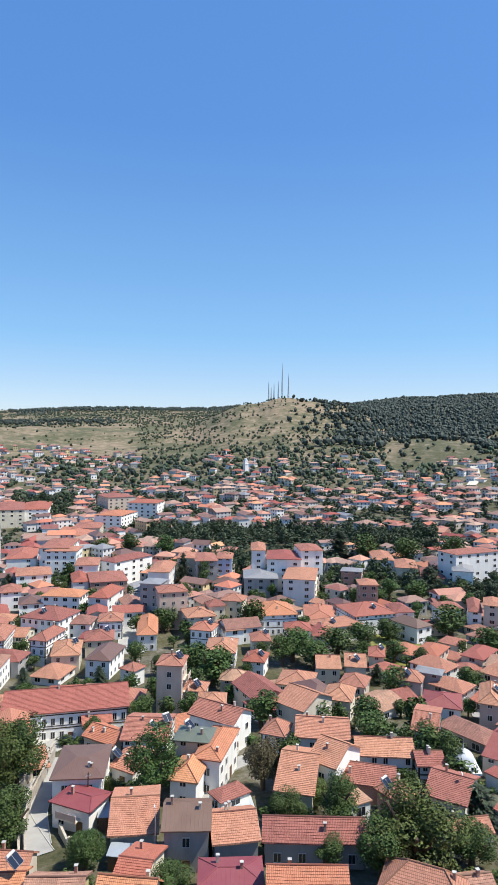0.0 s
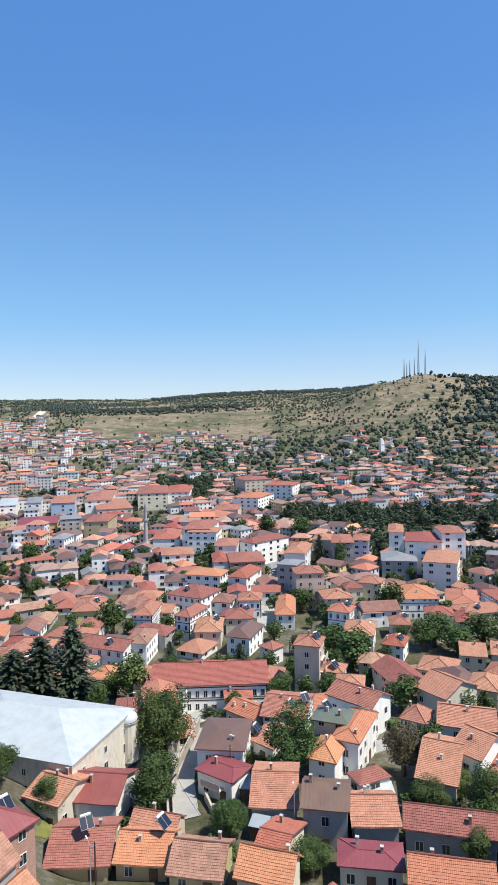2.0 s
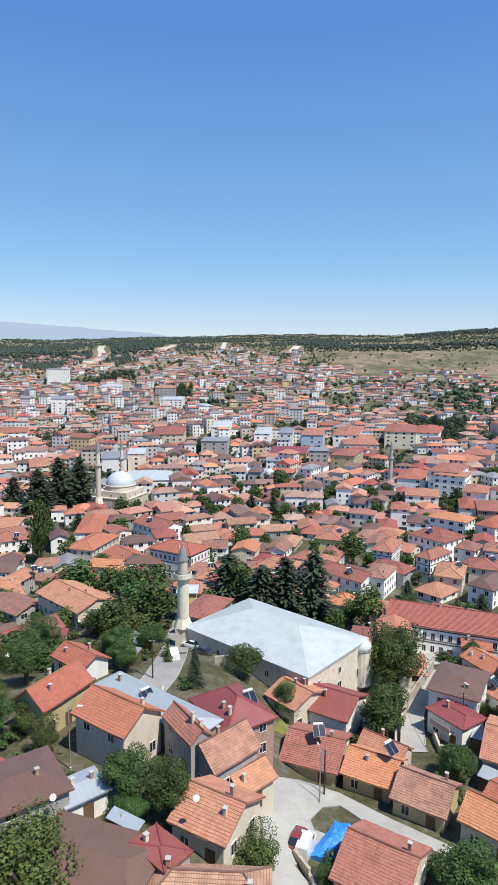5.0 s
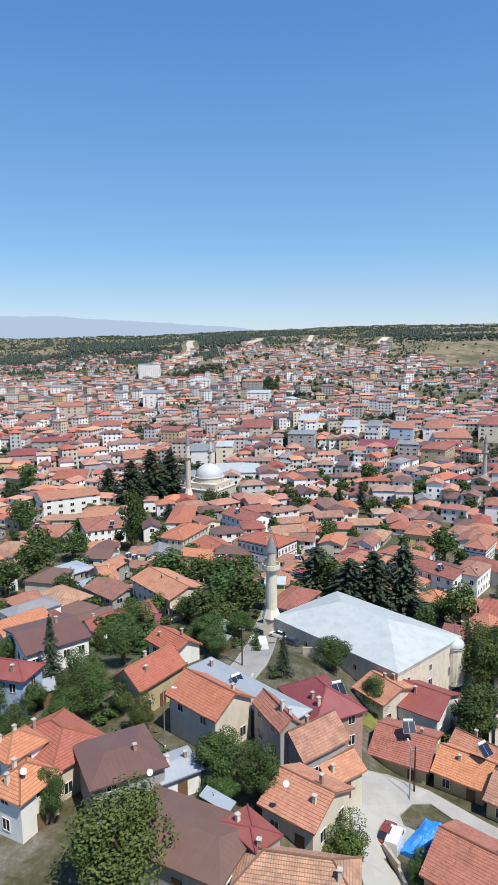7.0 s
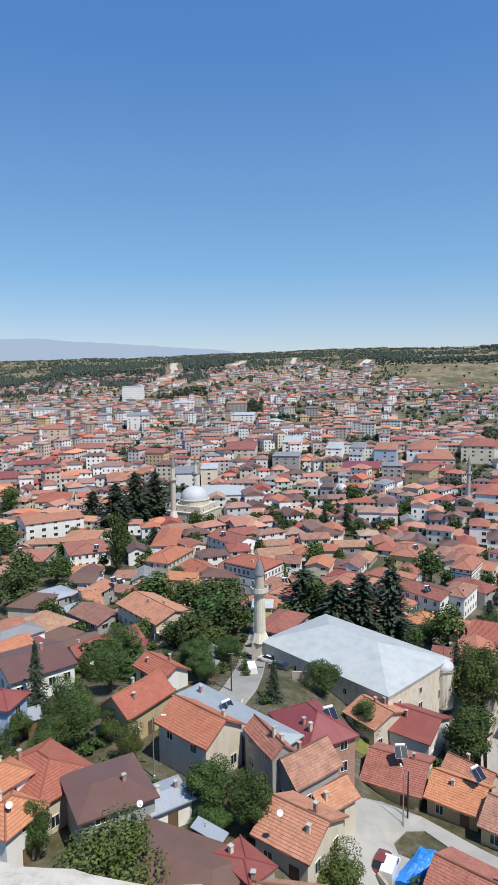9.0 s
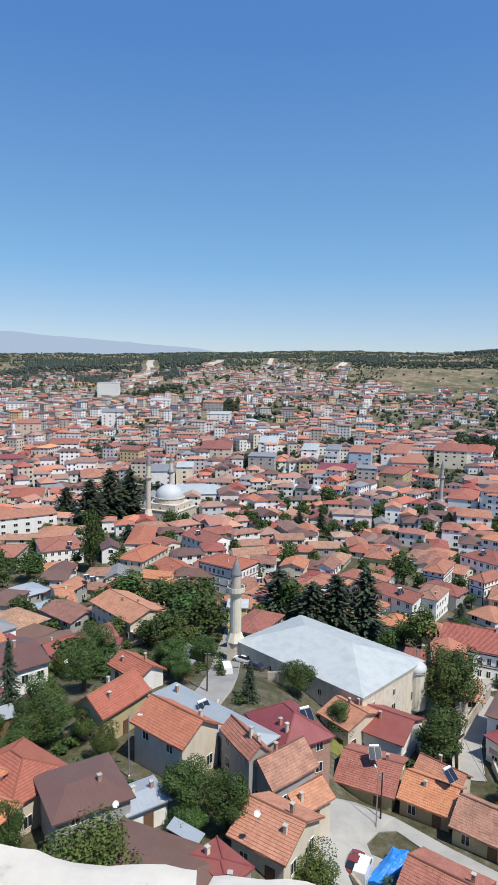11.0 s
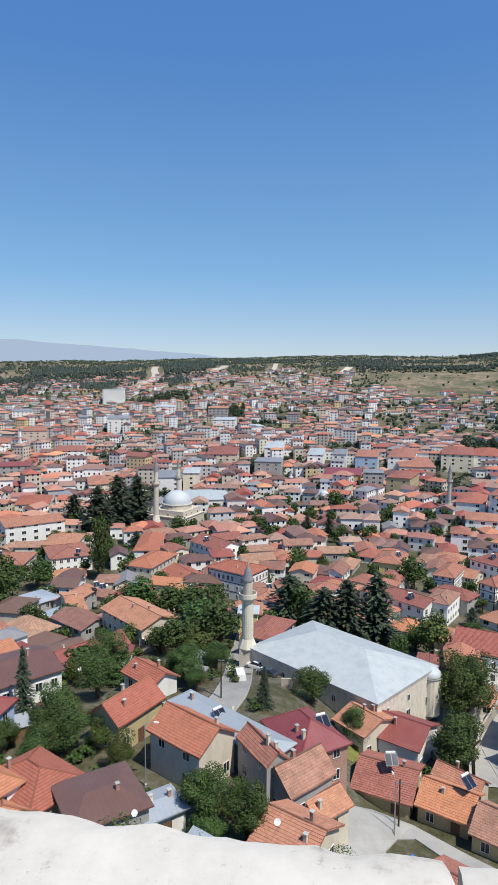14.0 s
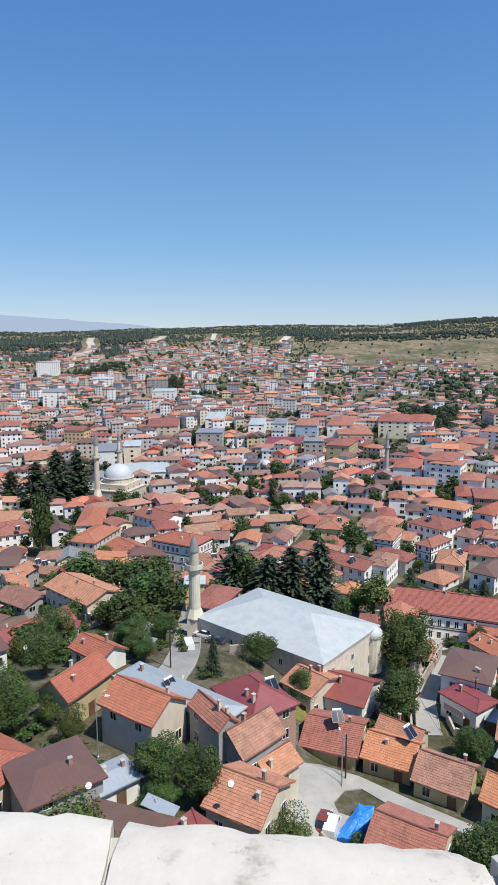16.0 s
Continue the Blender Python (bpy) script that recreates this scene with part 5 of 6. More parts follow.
tree(36.3, 217.0, 12.6, 6.3, "b")
tree(-37.4, 109.9, 8.6, 4.8, "b")
tree(21.1, 148.2, 6.9, 3.4, "b")
tree(-22.9, 106.6, 7.3, 3.6, "b")
tree(10.8, 63.0, 3.9, 2.5, "b")
tree(48.5, 97.7, 12.8, 5.6, "b")
tree(29.5, 116.6, 14.2, 6.6, "b")
tree(23.6, 96.2, 9.4, 5.2, "b")
tree(31.3, 85.0, 5.1, 3.3, "b")
tree(66.9, 91.5, 9.7, 4.3, "r")
tree(69.3, 74.5, 8.4, 4.4, "b")
tree(62.0, 78.5, 6.3, 3.8, "b")
tree(61.5, 67.1, 5.2, 3.6, "b")
tree(68.6, 57.7, 13.4, 7.2, "l")
tree(63.8, 59.4, 9.2, 4.6, "b")
tree(85.3, 118.2, 9.1, 5.1, "b")
tree(99.9, 97.1, 7.9, 5.1, "b")
tree(104.1, 83.7, 7.8, 5.0, "b")
tree(91.7, 64.2, 6.4, 4.3, "d")
tree(78.4, 55.6, 7.3, 4.7, "b")
tree(38.4, 71.9, 5.1, 3.5, "b")
tree(135.4, 194.3, 14.0, 7.0, "b")
tree(128.4, 161.1, 11.3, 7.5, "b")
tree(143.1, 155.4, 11.3, 7.5, "b")
tree(130.1, 151.7, 10.0, 6.2, "b")
tree(158.0, 160.0, 10.1, 6.3, "b")
tree(94.5, 155.3, 12.4, 7.4, "b")
tree(95.0, 166.1, 11.2, 6.2, "b")
tree(107.8, 215.1, 10.1, 6.3, "b")
tree(171.0, 271.3, 15.3, 6.4, "b")
tree(147.2, 272.8, 18.0, 5.1, "d")
tree(154.8, 266.4, 15.3, 5.7, "b")
tree(198.2, 152.6, 12.8, 8.9, "b")
tree(247.6, 204.4, 12.7, 7.6, "d")
tree(274.5, 274.2, 17.9, 10.2, "b")
tree(266.7, 291.0, 17.8, 10.2, "d")
tree(287.6, 254.6, 17.9, 10.2, "b")
tree(320.8, 247.8, 16.5, 10.2, "b")
tree(190.2, 130.0, 11.4, 7.6, "b")
tree(157.5, 114.0, 7.4, 5.0, "b")
tree(156.7, 360.5, 13.9, 7.6, "b")
tree(174.4, 349.3, 13.9, 7.6, "b")
tree(141.0, 367.1, 12.6, 7.6, "b")
tree(173.5, 161.1, 8.8, 6.3, "b")
tree(69.8, 80.7, 5.3, 3.2, "l")
tree(64.5, 140.0, 5.8, 4.1, "b")
tree(41.7, 103.9, 4.3, 2.4, "l")
tree(156.4, 142.5, 7.5, 5.0, "b")
tree(228.6, 195.2, 10.1, 6.3, "b")
tree(217.6, 202.4, 10.1, 6.3, "b")
tree(286.9, 196.7, 11.4, 7.6, "d")
tree(246.2, 183.6, 10.1, 6.3, "b")
tree(-48.3, 74.0, 6.8, 4.2, "b")
tree(-42.4, 61.9, 6.7, 4.6, "b")
tree(-40.4, 67.7, 5.9, 3.4, "b")
tree(-38.1, 58.5, 5.0, 3.3, "b")
tree(-62.2, 91.1, 8.3, 4.6, "b")
tree(-54.5, 90.0, 7.1, 4.0, "b")
tree(-33.5, 77.7, 6.7, 3.8, "b")
tree(-35.9, 73.5, 5.9, 3.4, "b")
tree(-105.5, 200.2, 13.5, 7.6, "b")
tree(-96.7, 162.7, 12.5, 7.0, "b")
tree(-37.1, 81.6, 7.5, 3.7, "b")
tree(-41.2, 115.6, 8.4, 4.2, "b")
tree(-28.3, 78.7, 5.2, 2.6, "l")
tree(-73.5, 155.2, 9.4, 4.7, "b")
tree(-48.2, 77.7, 7.0, 3.8, "b")
tree(-131.2, 236.6, 14.0, 7.6, "b")
tree(96.3, 111.2, 8.2, 4.1, "b")
tree(104.2, 102.5, 8.9, 4.6, "b")
tree(106.1, 86.3, 7.8, 4.0, "b")
tree(86.0, 152.5, 8.2, 4.1, "b")
tree(123.0, 159.4, 10.1, 5.0, "b")
tree(132.8, 120.2, 10.5, 5.2, "b")
tree(-4.0, 233.4, 10.5, 5.8, "b")
tree(16.0, 345.9, 13.1, 7.1, "b")
tree(-18.4, 113.9, 7.0, 3.3, "b")
tree(-24.7, 108.4, 5.6, 2.8, "l")
tree(-19.2, 97.1, 4.5, 2.2, "b")
tree(-34.3, 134.4, 6.8, 3.4, "b")

HAND = len(PLACED)
fill_town()


def fill_trees():
    rng = random.Random(21)
    n = 0
    boxes = [p for p in PLACED]
    grove = Shape()
    plain = [leafy(rng, 1.0, 2.0, 14, 520, 0.12) for _ in range(3)]
    for _ in range(7000):
        if n >= 380:
            break
        a, r = radians(rng.uniform(-32, 58)), math.sqrt(rng.uniform(110 ** 2, 360 ** 2))
        x, y = r * math.sin(a), r * math.cos(a)
        q = rng.uniform(2.2, 4.2)
        if any((x - u) ** 2 + (y - v) ** 2 < (0.45 * (p + w) + q * 0.5) ** 2 for u, v, p, w in boxes) or (x - 5) ** 2 + (y - 114) ** 2 < 26 ** 2 or any((x - u) ** 2 + (y - v) ** 2 < 7 * 7 for u, v in LANE):
            continue
        h = q * rng.uniform(1.8, 2.4)
        if n < 195:
            tree(x, y, h, q, rng.choice("bbbbld"), fine=False)
        else:
            one = plain[n % 3]
            z, c, w = town_height(x, y), math.cos(n), math.sin(n)
            grove.add([(x + q * (u * c - v * w), y + q * (u * w + v * c), z + t * h / 2) for u, v, t in one.v], one.f)
            grove.tube((x, y, z - 0.5), (x, y, z + h * 0.5), 0.22, 0.12, 6)
        boxes.append((x, y, q, q))
        n += 1
    tagged(new("town_trees", grove.mesh("town_trees", [LEAF])), "leafy green garden trees between the farther houses", "trees", kind="stuff")


fill_trees()


BUSH = [leafy(random.Random(90 + i), 1.0, 2.0, 9, 420, 0.12).mesh("foliage", [LEAF if i else LEAF_LIGHT]) for i in range(3)]


def fill_bushes():
    rng = random.Random(77)
    n = 0
    boxes = [(u, v, 0.5 * (p + q) + 0.6) for u, v, p, q in PLACED]
    for _ in range(9000):
        if n >= 300:
            break
        a, r = radians(rng.uniform(-32, 58)), math.sqrt(rng.uniform(60 ** 2, 150 ** 2))
        x, y = r * math.sin(a), r * math.cos(a)
        if any((x - u) ** 2 + (y - v) ** 2 < p * p for u, v, p in boxes) or (x - 6) ** 2 + (y - 114) ** 2 < 20 ** 2 or any((x - u) ** 2 + (y - v) ** 2 < 30 for u, v in LANE):
            continue
        q = rng.uniform(1.0, 2.3)
        b = thing("bush", pose(x, y, town_height(x, y) - 0.2, 0, 0, rng.uniform(0, 360)), "low green garden bush beside the houses", "bush", "garden bushes")
        part("foliage", BUSH[rng.randrange(3)], None, b).scale = (q, q, q * 0.7)
        n += 1


fill_bushes()


def build_groves():
    rng = random.Random(53)
    plain = [leafy(rng, 1.0, 2.0, 14, 420, 0.13) for _ in range(4)]
    s = Shape()
    for a0, a1, r0, r1, k in GROVES:
        for i in range(k):
            a, r = radians(rng.uniform(a0, a1)), rng.uniform(r0, r1)
            x, y, q = r * math.sin(a), r * math.cos(a), rng.uniform(2.8, 5.0)
            h, z, c, w = q * rng.uniform(1.9, 2.6), town_height(x, y), math.cos(i), math.sin(i)
            s.add([(x + q * (u * c - v * w), y + q * (u * w + v * c), z + t * h / 2) for u, v, t in plain[i % 4].v], plain[i % 4].f)
            s.tube((x, y, z - 0.5), (x, y, z + h * 0.5), 0.3, 0.15, 6)
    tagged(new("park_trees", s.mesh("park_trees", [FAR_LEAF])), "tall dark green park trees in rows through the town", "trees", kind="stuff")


build_groves()


def pine_forest():
    """Close-set young pines on the hills, each a ragged eight-sided cone."""
    rng = random.Random(61)
    s = Shape()
    for a0, a1, r0, r1, k, cut in ((39, 62, 1080, 1950, 15000, -0.22), (-36, -7, 1130, 1640, 7500, 0.0), (-7, 12, 1330, 1800, 3000, 0.15), (13, 34, 1700, 1860, 2000, 0.05)):
        for _ in range(k):
            deg, r = rng.uniform(a0, a1), math.sqrt(rng.uniform(r0 ** 2, r1 ** 2))
            x, y = r * math.sin(radians(deg)), r * math.cos(radians(deg))
            f = noise.noise((x / 120, y / 120, 21)) + 0.4 * noise.noise((x / 40, y / 40, 8))
            if f < cut or (a0 > 35 and deg < 43 and (r < 1250 or f < 0.05)) or bare(x, y, r, deg, rng):
                continue
            w, h, z = rng.uniform(1.8, 3.4), rng.uniform(5, 9.5), town_height(x, y)
            ring = [(x + w * rng.uniform(0.7, 1.2) * math.cos(j * 1.047), y + w * rng.uniform(0.7, 1.2) * math.sin(j * 1.047)) for j in range(6)]
            s.add([(p, q, z + rng.uniform(0.3, 1.4)) for p, q in ring] + [(x + (p - x) * 0.6, y + (q - y) * 0.6, z + h * rng.uniform(0.5, 0.62)) for p, q in ring] + [(x, y, z + h)],
                  [(j, (j + 1) % 6, 6 + (j + 1) % 6, 6 + j) for j in range(6)] + [(6 + j, 6 + (j + 1) % 6, 12) for j in range(6)])
    tagged(new("pine_forest", s.mesh("pine_forest", [HAZED_NEEDLE])), "dense dark pine forest covering the far hillsides", "forest", kind="stuff")


pine_forest()


def far_trees():
    """Woods, gardens and scrub from the middle of the town to the hills: small ragged clumps."""
    rng = random.Random(31)
    ico = bmesh.new()
    bmesh.ops.create_icosphere(ico, subdivisions=1, radius=1)
    bv, bf = [v.co.copy() for v in ico.verts], [tuple(v.index for v in f.verts) for f in ico.faces]
    ico.free()
    s, s2 = Shape(), Shape()
    near = [leafy(rng, 1.0, 2.0, 10, 110, 0.24) for _ in range(4)]
    done = 0
    while done < 27000:
        a = radians(rng.uniform(-36, 62))
        r = math.sqrt(rng.uniform(330 ** 2, 1950 ** 2))
        x, y, deg = r * math.sin(a), r * math.cos(a), math.degrees(a)
        f = noise.noise((x / 70, y / 70, 7)) + 0.5 * noise.noise((x / 24, y / 24, 4))
        forest = (deg > 41.5 + 7 * noise.noise((x / 90, y / 90, 12)) + rng.gauss(0, 1.5) and r > 900) or (deg < -9 and 1180 < r < 1400) or (13 < deg < 36 and r > 1780) or (4 < deg < 22 and 1330 < r < 1450)
        if not (deg > 17 and 400 < r < 920) and not forest and f < (0.02 if r < 900 else -0.06) and rng.random() > (0.32 if r < 900 else 0.3):
            continue
        if 7 < deg < 24 and 930 < r < 1300 and rng.random() < 0.93 or bare(x, y, r, deg, rng):
            continue
        k = rng.uniform(1.3, 3.2) * (1.75 if forest and deg > 36 else 1.3 if forest else 1.0) * (0.8 if r > 900 and not forest else 1.2 if deg > 17 and 400 < r < 920 else 1)
        z = town_height(x, y)
        if r < 640:
            one, q = near[done % 4], k * 1.25
            s.add([(x + u * q, y + v * q, z + w * q * 0.9) for u, v, w in one.v], one.f)
            done += 1
            continue
        t = s2 if forest or rng.random() < 0.25 else s
        for j in range(2):
            ox, oy, oz, kk = rng.uniform(-1, 1) * k * 0.7 * j, rng.uniform(-1, 1) * k * 0.7 * j, k * (0.8 + 0.3 * rng.random()), k * rng.uniform(0.6, 1.0)
            t.add([(x + ox + v.x * kk * rng.uniform(0.65, 1.25), y + oy + v.y * kk * rng.uniform(0.65, 1.25), z + oz + v.z * kk * rng.uniform(0.7, 1.4)) for v in bv], bf)
        done += 1
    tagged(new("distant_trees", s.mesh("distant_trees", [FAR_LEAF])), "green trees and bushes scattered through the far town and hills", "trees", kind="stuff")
    tagged(new("distant_woods", s2.mesh("distant_woods", [HAZED_NEEDLE])), "dark green pine woods on the far hills", "woods", kind="stuff")


far_trees()


# ---- radio masts on the hill ----
def mast(x, y, height, w):
    z = town_height(x, y) - 0.5
    t = thing("radio_mast", pose(x, y, z), "slender grey lattice radio mast on the hilltop", "mast", "masts on the hilltop")
    n = max(4, int(height / 6))
    for i in range(3):
        a = 2 * math.pi * i / 3
        part("leg", Shape().tube((w * math.cos(a), w * math.sin(a), 0), (0.25 * math.cos(a), 0.25 * math.sin(a), height), 0.45, 0.3, 5), STEEL, t)
    b = Shape()
    for j in range(n):
        for i in range(3):
            f0, f1 = j / n, (j + 1) / n
            p = [(w + (0.25 - w) * f) for f in (f0, f1)]
            a0, a1 = 2 * math.pi * i / 3, 2 * math.pi * (i + 1) / 3
            b.tube((p[0] * math.cos(a0), p[0] * math.sin(a0), f0 * height), (p[1] * math.cos(a1), p[1] * math.sin(a1), f1 * height), 0.12, 0.12, 4)
    tagged(part("bracing", b, STEEL, t), kind="stuff")
    part("antenna", Shape().tube((0, 0, height - 0.2), (0, 0, height * 1.12), 0.35, 0.15, 5), STEEL, t)


mast(766, 1013, 64, 2.2)
mast(776, 1005, 46, 1.8)
mast(744, 1029, 39, 1.5)
mast(753, 1023, 31, 1.2)
mast(760, 1018, 33, 1.2)
mast(748, 1026, 27, 1.0)


# ---- castle parapet ----
LIME = None


def limestone():
    m, n, l, b = material("whitewashed_limestone", 0.85, 0, 0.3)
    geo = n.new("ShaderNodeNewGeometry")
    pos = geo.outputs["Position"]
    big, mid, fine = noise_tex(n, l, pos, 7.0, 6, 0.65), noise_tex(n, l, pos, 22, 7, 0.7), noise_tex(n, l, pos, 110, 5, 0.75)
    r = ramp(n, [(0.38, (0.36, 0.33, 0.285)), (0.46, (0.545, 0.505, 0.445)), (0.6, (0.61, 0.57, 0.51))])
    l.new(number(n, l, "ADD", number(n, l, "MULTIPLY", big, 0.5), number(n, l, "MULTIPLY", mid, 0.5)), r.inputs[0])
    pit = ramp(n, [(0.37, (1, 1, 1)), (0.405, (0, 0, 0))])
    l.new(number(n, l, "ADD", number(n, l, "MULTIPLY", fine, 0.6), number(n, l, "MULTIPLY", mid, 0.4)), pit.inputs[0])
    l.new(mixed(n, l, number(n, l, "MULTIPLY", pit.outputs[0], 0.6), r.outputs[0], (0.30, 0.275, 0.25)), b.inputs["Base Color"])
    bump(n, l, b, number(n, l, "ADD", number(n, l, "MULTIPLY", mid, 0.6), number(n, l, "MULTIPLY", fine, 0.4)), 0.3, 0.006)
    return m


LIME = limestone()
TOP = 59.25


def wall_front(x):
    """The outer edge of the parapet."""
    return float(np.interp(x, (-6, -2.83, -2.443, -2.33, -2.02, -1.84, -1.59, -1.437, -1.155, -1.0, -0.6, 0.25, 0.7, 0.94, 1.085, 1.3, 4.2),
                           (0.355, 0.105, 0.072, 0.062, 0.02, 0.004, -0.008, -0.006, -0.051, -0.063, -0.075, -0.115, -0.148, -0.168, -0.197, -0.215, -0.43)))


def coping_stone(x0, x1, parent, rng):
    """One hewn coping stone: worn top, rounded and chipped edges."""
    s = Shape()
    nx, ny = max(8, int((x1 - x0) / 0.016)), 36
    depth = 0.62
    lift = rng.uniform(-0.002, 0.002)
    def h(x, y, u, v):
        e = min(u, 1 - u) * (x1 - x0)
        f = min(v, 1 - v) * depth
        wear = 0.0025 * max(0.0, 1 - e / 0.02) * (1 + noise.noise((x * 40, y * 40, 8))) + 0.006 * max(0.0, 1 - f / 0.014) * (1 + 1.2 * noise.noise((x * 22, y * 22, 6)))
        return TOP + lift - wear + 0.0015 * noise.noise((x * 4, y * 4, 1)) + 0.0014 * noise.noise((x * 26, y * 26, 2)) + 0.0022 * noise.noise((x * 70, y * 70, 5))
    for i in range(nx + 1):
        for j in range(ny + 1):
            u, v = i / nx, j / ny
            x = x0 + (x1 - x0) * u
            yf = wall_front(x) + 0.002 * noise.noise((x * 6, 3, 0)) + 0.003 * noise.noise((x * 31, 7, 0)) + 0.003 * noise.noise((x * 90, 7, 0))
            y = yf - depth * (1 - v)
            if i in (0, nx):
                x += 0.0015 * noise.noise((y * 20, x, 4)) + (1 if i == 0 else -1) * 0.005 * max(0.0, (v - 0.93) / 0.07)
            s.v.append((x, y, h(x, y, u, v)))
    c = ny + 1
    for i in range(nx):
        for j in range(ny):
            a = i * c + j
            s.f.append((a, a + c, a + c + 1, a + 1))
    top = len(s.v)
    ring = [i * c for i in range(nx + 1)] + [nx * c + j for j in range(1, c)] + [i * c + ny for i in range(nx - 1, -1, -1)] + [j for j in range(ny - 1, 0, -1)]
    for k in ring:
        x, y, z = s.v[k]
        s.v.append((x, y, TOP - 0.3))
    n = len(ring)
    for k in range(n):
        s.f.append((ring[k], top + k, top + (k + 1) % n, ring[(k + 1) % n]))
    s.m = [0] * len(s.f)
    return part("stone", s, LIME, parent, smooth=True)


def castle_wall():
    rng = random.Random(8)
    t = thing("wall_castle", pose(0, 0, 0), "whitewashed limestone castle parapet with worn coping stones", "parapet", kind="structure")
    joints = [-6.0, -5.1, -4.2, -3.4, -2.83, -2.33, -2.02, -1.575, -1.155, -0.6, -0.15, 0.25, 1.087, 2.1, 3.0, 4.2]
    for a, b in zip(joints, joints[1:]):
        coping_stone(a + 0.002, b - 0.002, t, rng)
        part("mortar", Shape().box(b - 0.006, b + 0.006, wall_front(b) - 0.6, wall_front(b) - 0.02, TOP - 0.29, TOP - 0.009), CONCRETE, t)
    core = Shape()
    xs = [-6 + 0.3 * i for i in range(35)]
    for x in xs:
        f = wall_front(x) - 0.03
        core.v += [(x, f - 0.56, 57.9), (x, f - 0.56, TOP - 0.295), (x, f, TOP - 0.295), (x, f + 0.15, 40.0), (x, f - 0.56, 40.0)]
    for i in range(len(xs) - 1):
        a, b = 5 * i, 5 * i + 5
        core.f += [(a, b, b + 1, a + 1), (a + 1, b + 1, b + 2, a + 2), (a + 2, b + 2, b + 3, a + 3), (a + 3, b + 3, b + 4, a + 4), (a + 4, b + 4, b, a)]
    core.f += [(0, 1, 2, 3, 4), tuple(len(core.v) - 5 + i for i in (4, 3, 2, 1, 0))]
    core.m = [0] * len(core.f)
    part("masonry", core, STONE, t)
    floor = Shape().box(-6, 4.2, -6.5, -0.45, 50, 57.95)
    tagged(new("walkway", floor.mesh("walkway", [ROADM])), "worn stone walkway behind the castle parapet", "walkway", kind="structure")


castle_wall()



# ---- lanes, squares and lawns ----
def grass_material():
    m, n, l, b = material("dry_grass", 0.95, 0, 0.15)
    geo = n.new("ShaderNodeNewGeometry")
    f = noise_tex(n, l, geo.outputs["Position"], 0.25, 6, 0.7)
    r = ramp(n, [(0.3, (0.10, 0.12, 0.03)), (0.55, (0.20, 0.20, 0.06)), (0.8, (0.30, 0.26, 0.11))])
    l.new(f, r.inputs[0])
    l.new(r.outputs[0], b.inputs["Base Color"])
    bump(n, l, b, noise_tex(n, l, geo.outputs["Position"], 6, 4), 0.8, 0.2)
    return m


GRASS = grass_material()


def paved(name, ring, mat, z, label, category):
    area = sum(a[0] * b[1] - b[0] * a[1] for a, b in zip(ring, ring[1:] + ring[:1]))
    ring = ring if area > 0 else ring[::-1]
    s = Shape().prism(ring, 0, 1)
    s.v = [(x, y, town_height(x, y) + (z + 0.1 if k else -0.3)) for x, y, k in s.v]
    return tagged(new(name, s.mesh(name, [mat])), label, category, kind="structure")


def road(name, line, width, label, lift=0.0, surface=None):
    """A lane along a line, with low kerbs on both sides."""
    s = Shape()
    pts = []
    for a, b in zip(line, line[1:]):
        pts += [(a[0] + (b[0] - a[0]) * k / 6, a[1] + (b[1] - a[1]) * k / 6) for k in range(6)]
    pts.append(line[-1])
    # smooth the bends
    for _ in range(4):
        pts = [pts[0]] + [((a[0] + 2 * b[0] + c[0]) / 4, (a[1] + 2 * b[1] + c[1]) / 4) for a, b, c in zip(pts, pts[1:], pts[2:])] + [pts[-1]]
    prof = [(-0.5, -0.4, 1), (-0.5, 0.24, 1), (-0.47, 0.24, 1), (-0.465, 0.13, 0), (0.465, 0.13, 0), (0.47, 0.24, 1), (0.5, 0.24, 1), (0.5, -0.4, 1)]
    for i, p in enumerate(pts):
        a, b = pts[max(0, i - 1)], pts[min(len(pts) - 1, i + 1)]
        t = Vector((b[0] - a[0], b[1] - a[1])).normalized()
        for q, z, _ in prof:
            x, y = p[0] - t.y * q * width, p[1] + t.x * q * width
            s.v.append((x, y, town_height(x, y) + (z + lift if z > 0 else z)))
    k = len(prof)
    for i in range(len(pts) - 1):
        for j in range(k - 1):
            a = i * k + j
            s.f.append((a, a + k, a + k + 1, a + 1))
            s.m.append(0 if j == 3 else 1)
    me = s.mesh(name, [surface or ROADM, surface or CONCRETE])
    return tagged(new(name, me), label, "road", kind="structure")


paved("pavement", [(2.6, 69.9), (3.2, 75.7), (4.6, 79.6), (8.3, 82.2), (13.6, 80.6), (19.7, 75.2), (26.3, 70.2), (25.1, 68.5), (19.8, 72.1), (15.9, 74.7), (13.4, 77.6), (11.0, 77.1), (9.1, 74.2), (9.5, 72.4), (11.8, 71.3), (9.4, 68.3), (6.5, 65.4), (8.9, 62.2), (4.3, 58.6), (3.2, 63.4)], ROADM, 0.05, "worn pale concrete paving of a small square", "pavement")
road("road", [(-14.8, 90.8), (-13.0, 98.0), (-14.3, 117.0), (-15.4, 134.4), (-16.6, 157.5), (-15.9, 181.2), (-13.5, 198.1)], 5.5, "pale paved lane climbing past the minaret")
road("road", [(27.4, 92.4), (27.3, 100.7), (27.5, 107.0), (31.5, 117.2), (36.9, 127.7), (42.9, 135.9), (46.7, 135.7)], 4.0, "narrow paved lane between garden walls")
road("road", [(27.4, 94.9), (29.8, 105.9), (34.2, 115.5), (40.3, 126.8)], 4.5, "narrow grey lane beside a stone wall")
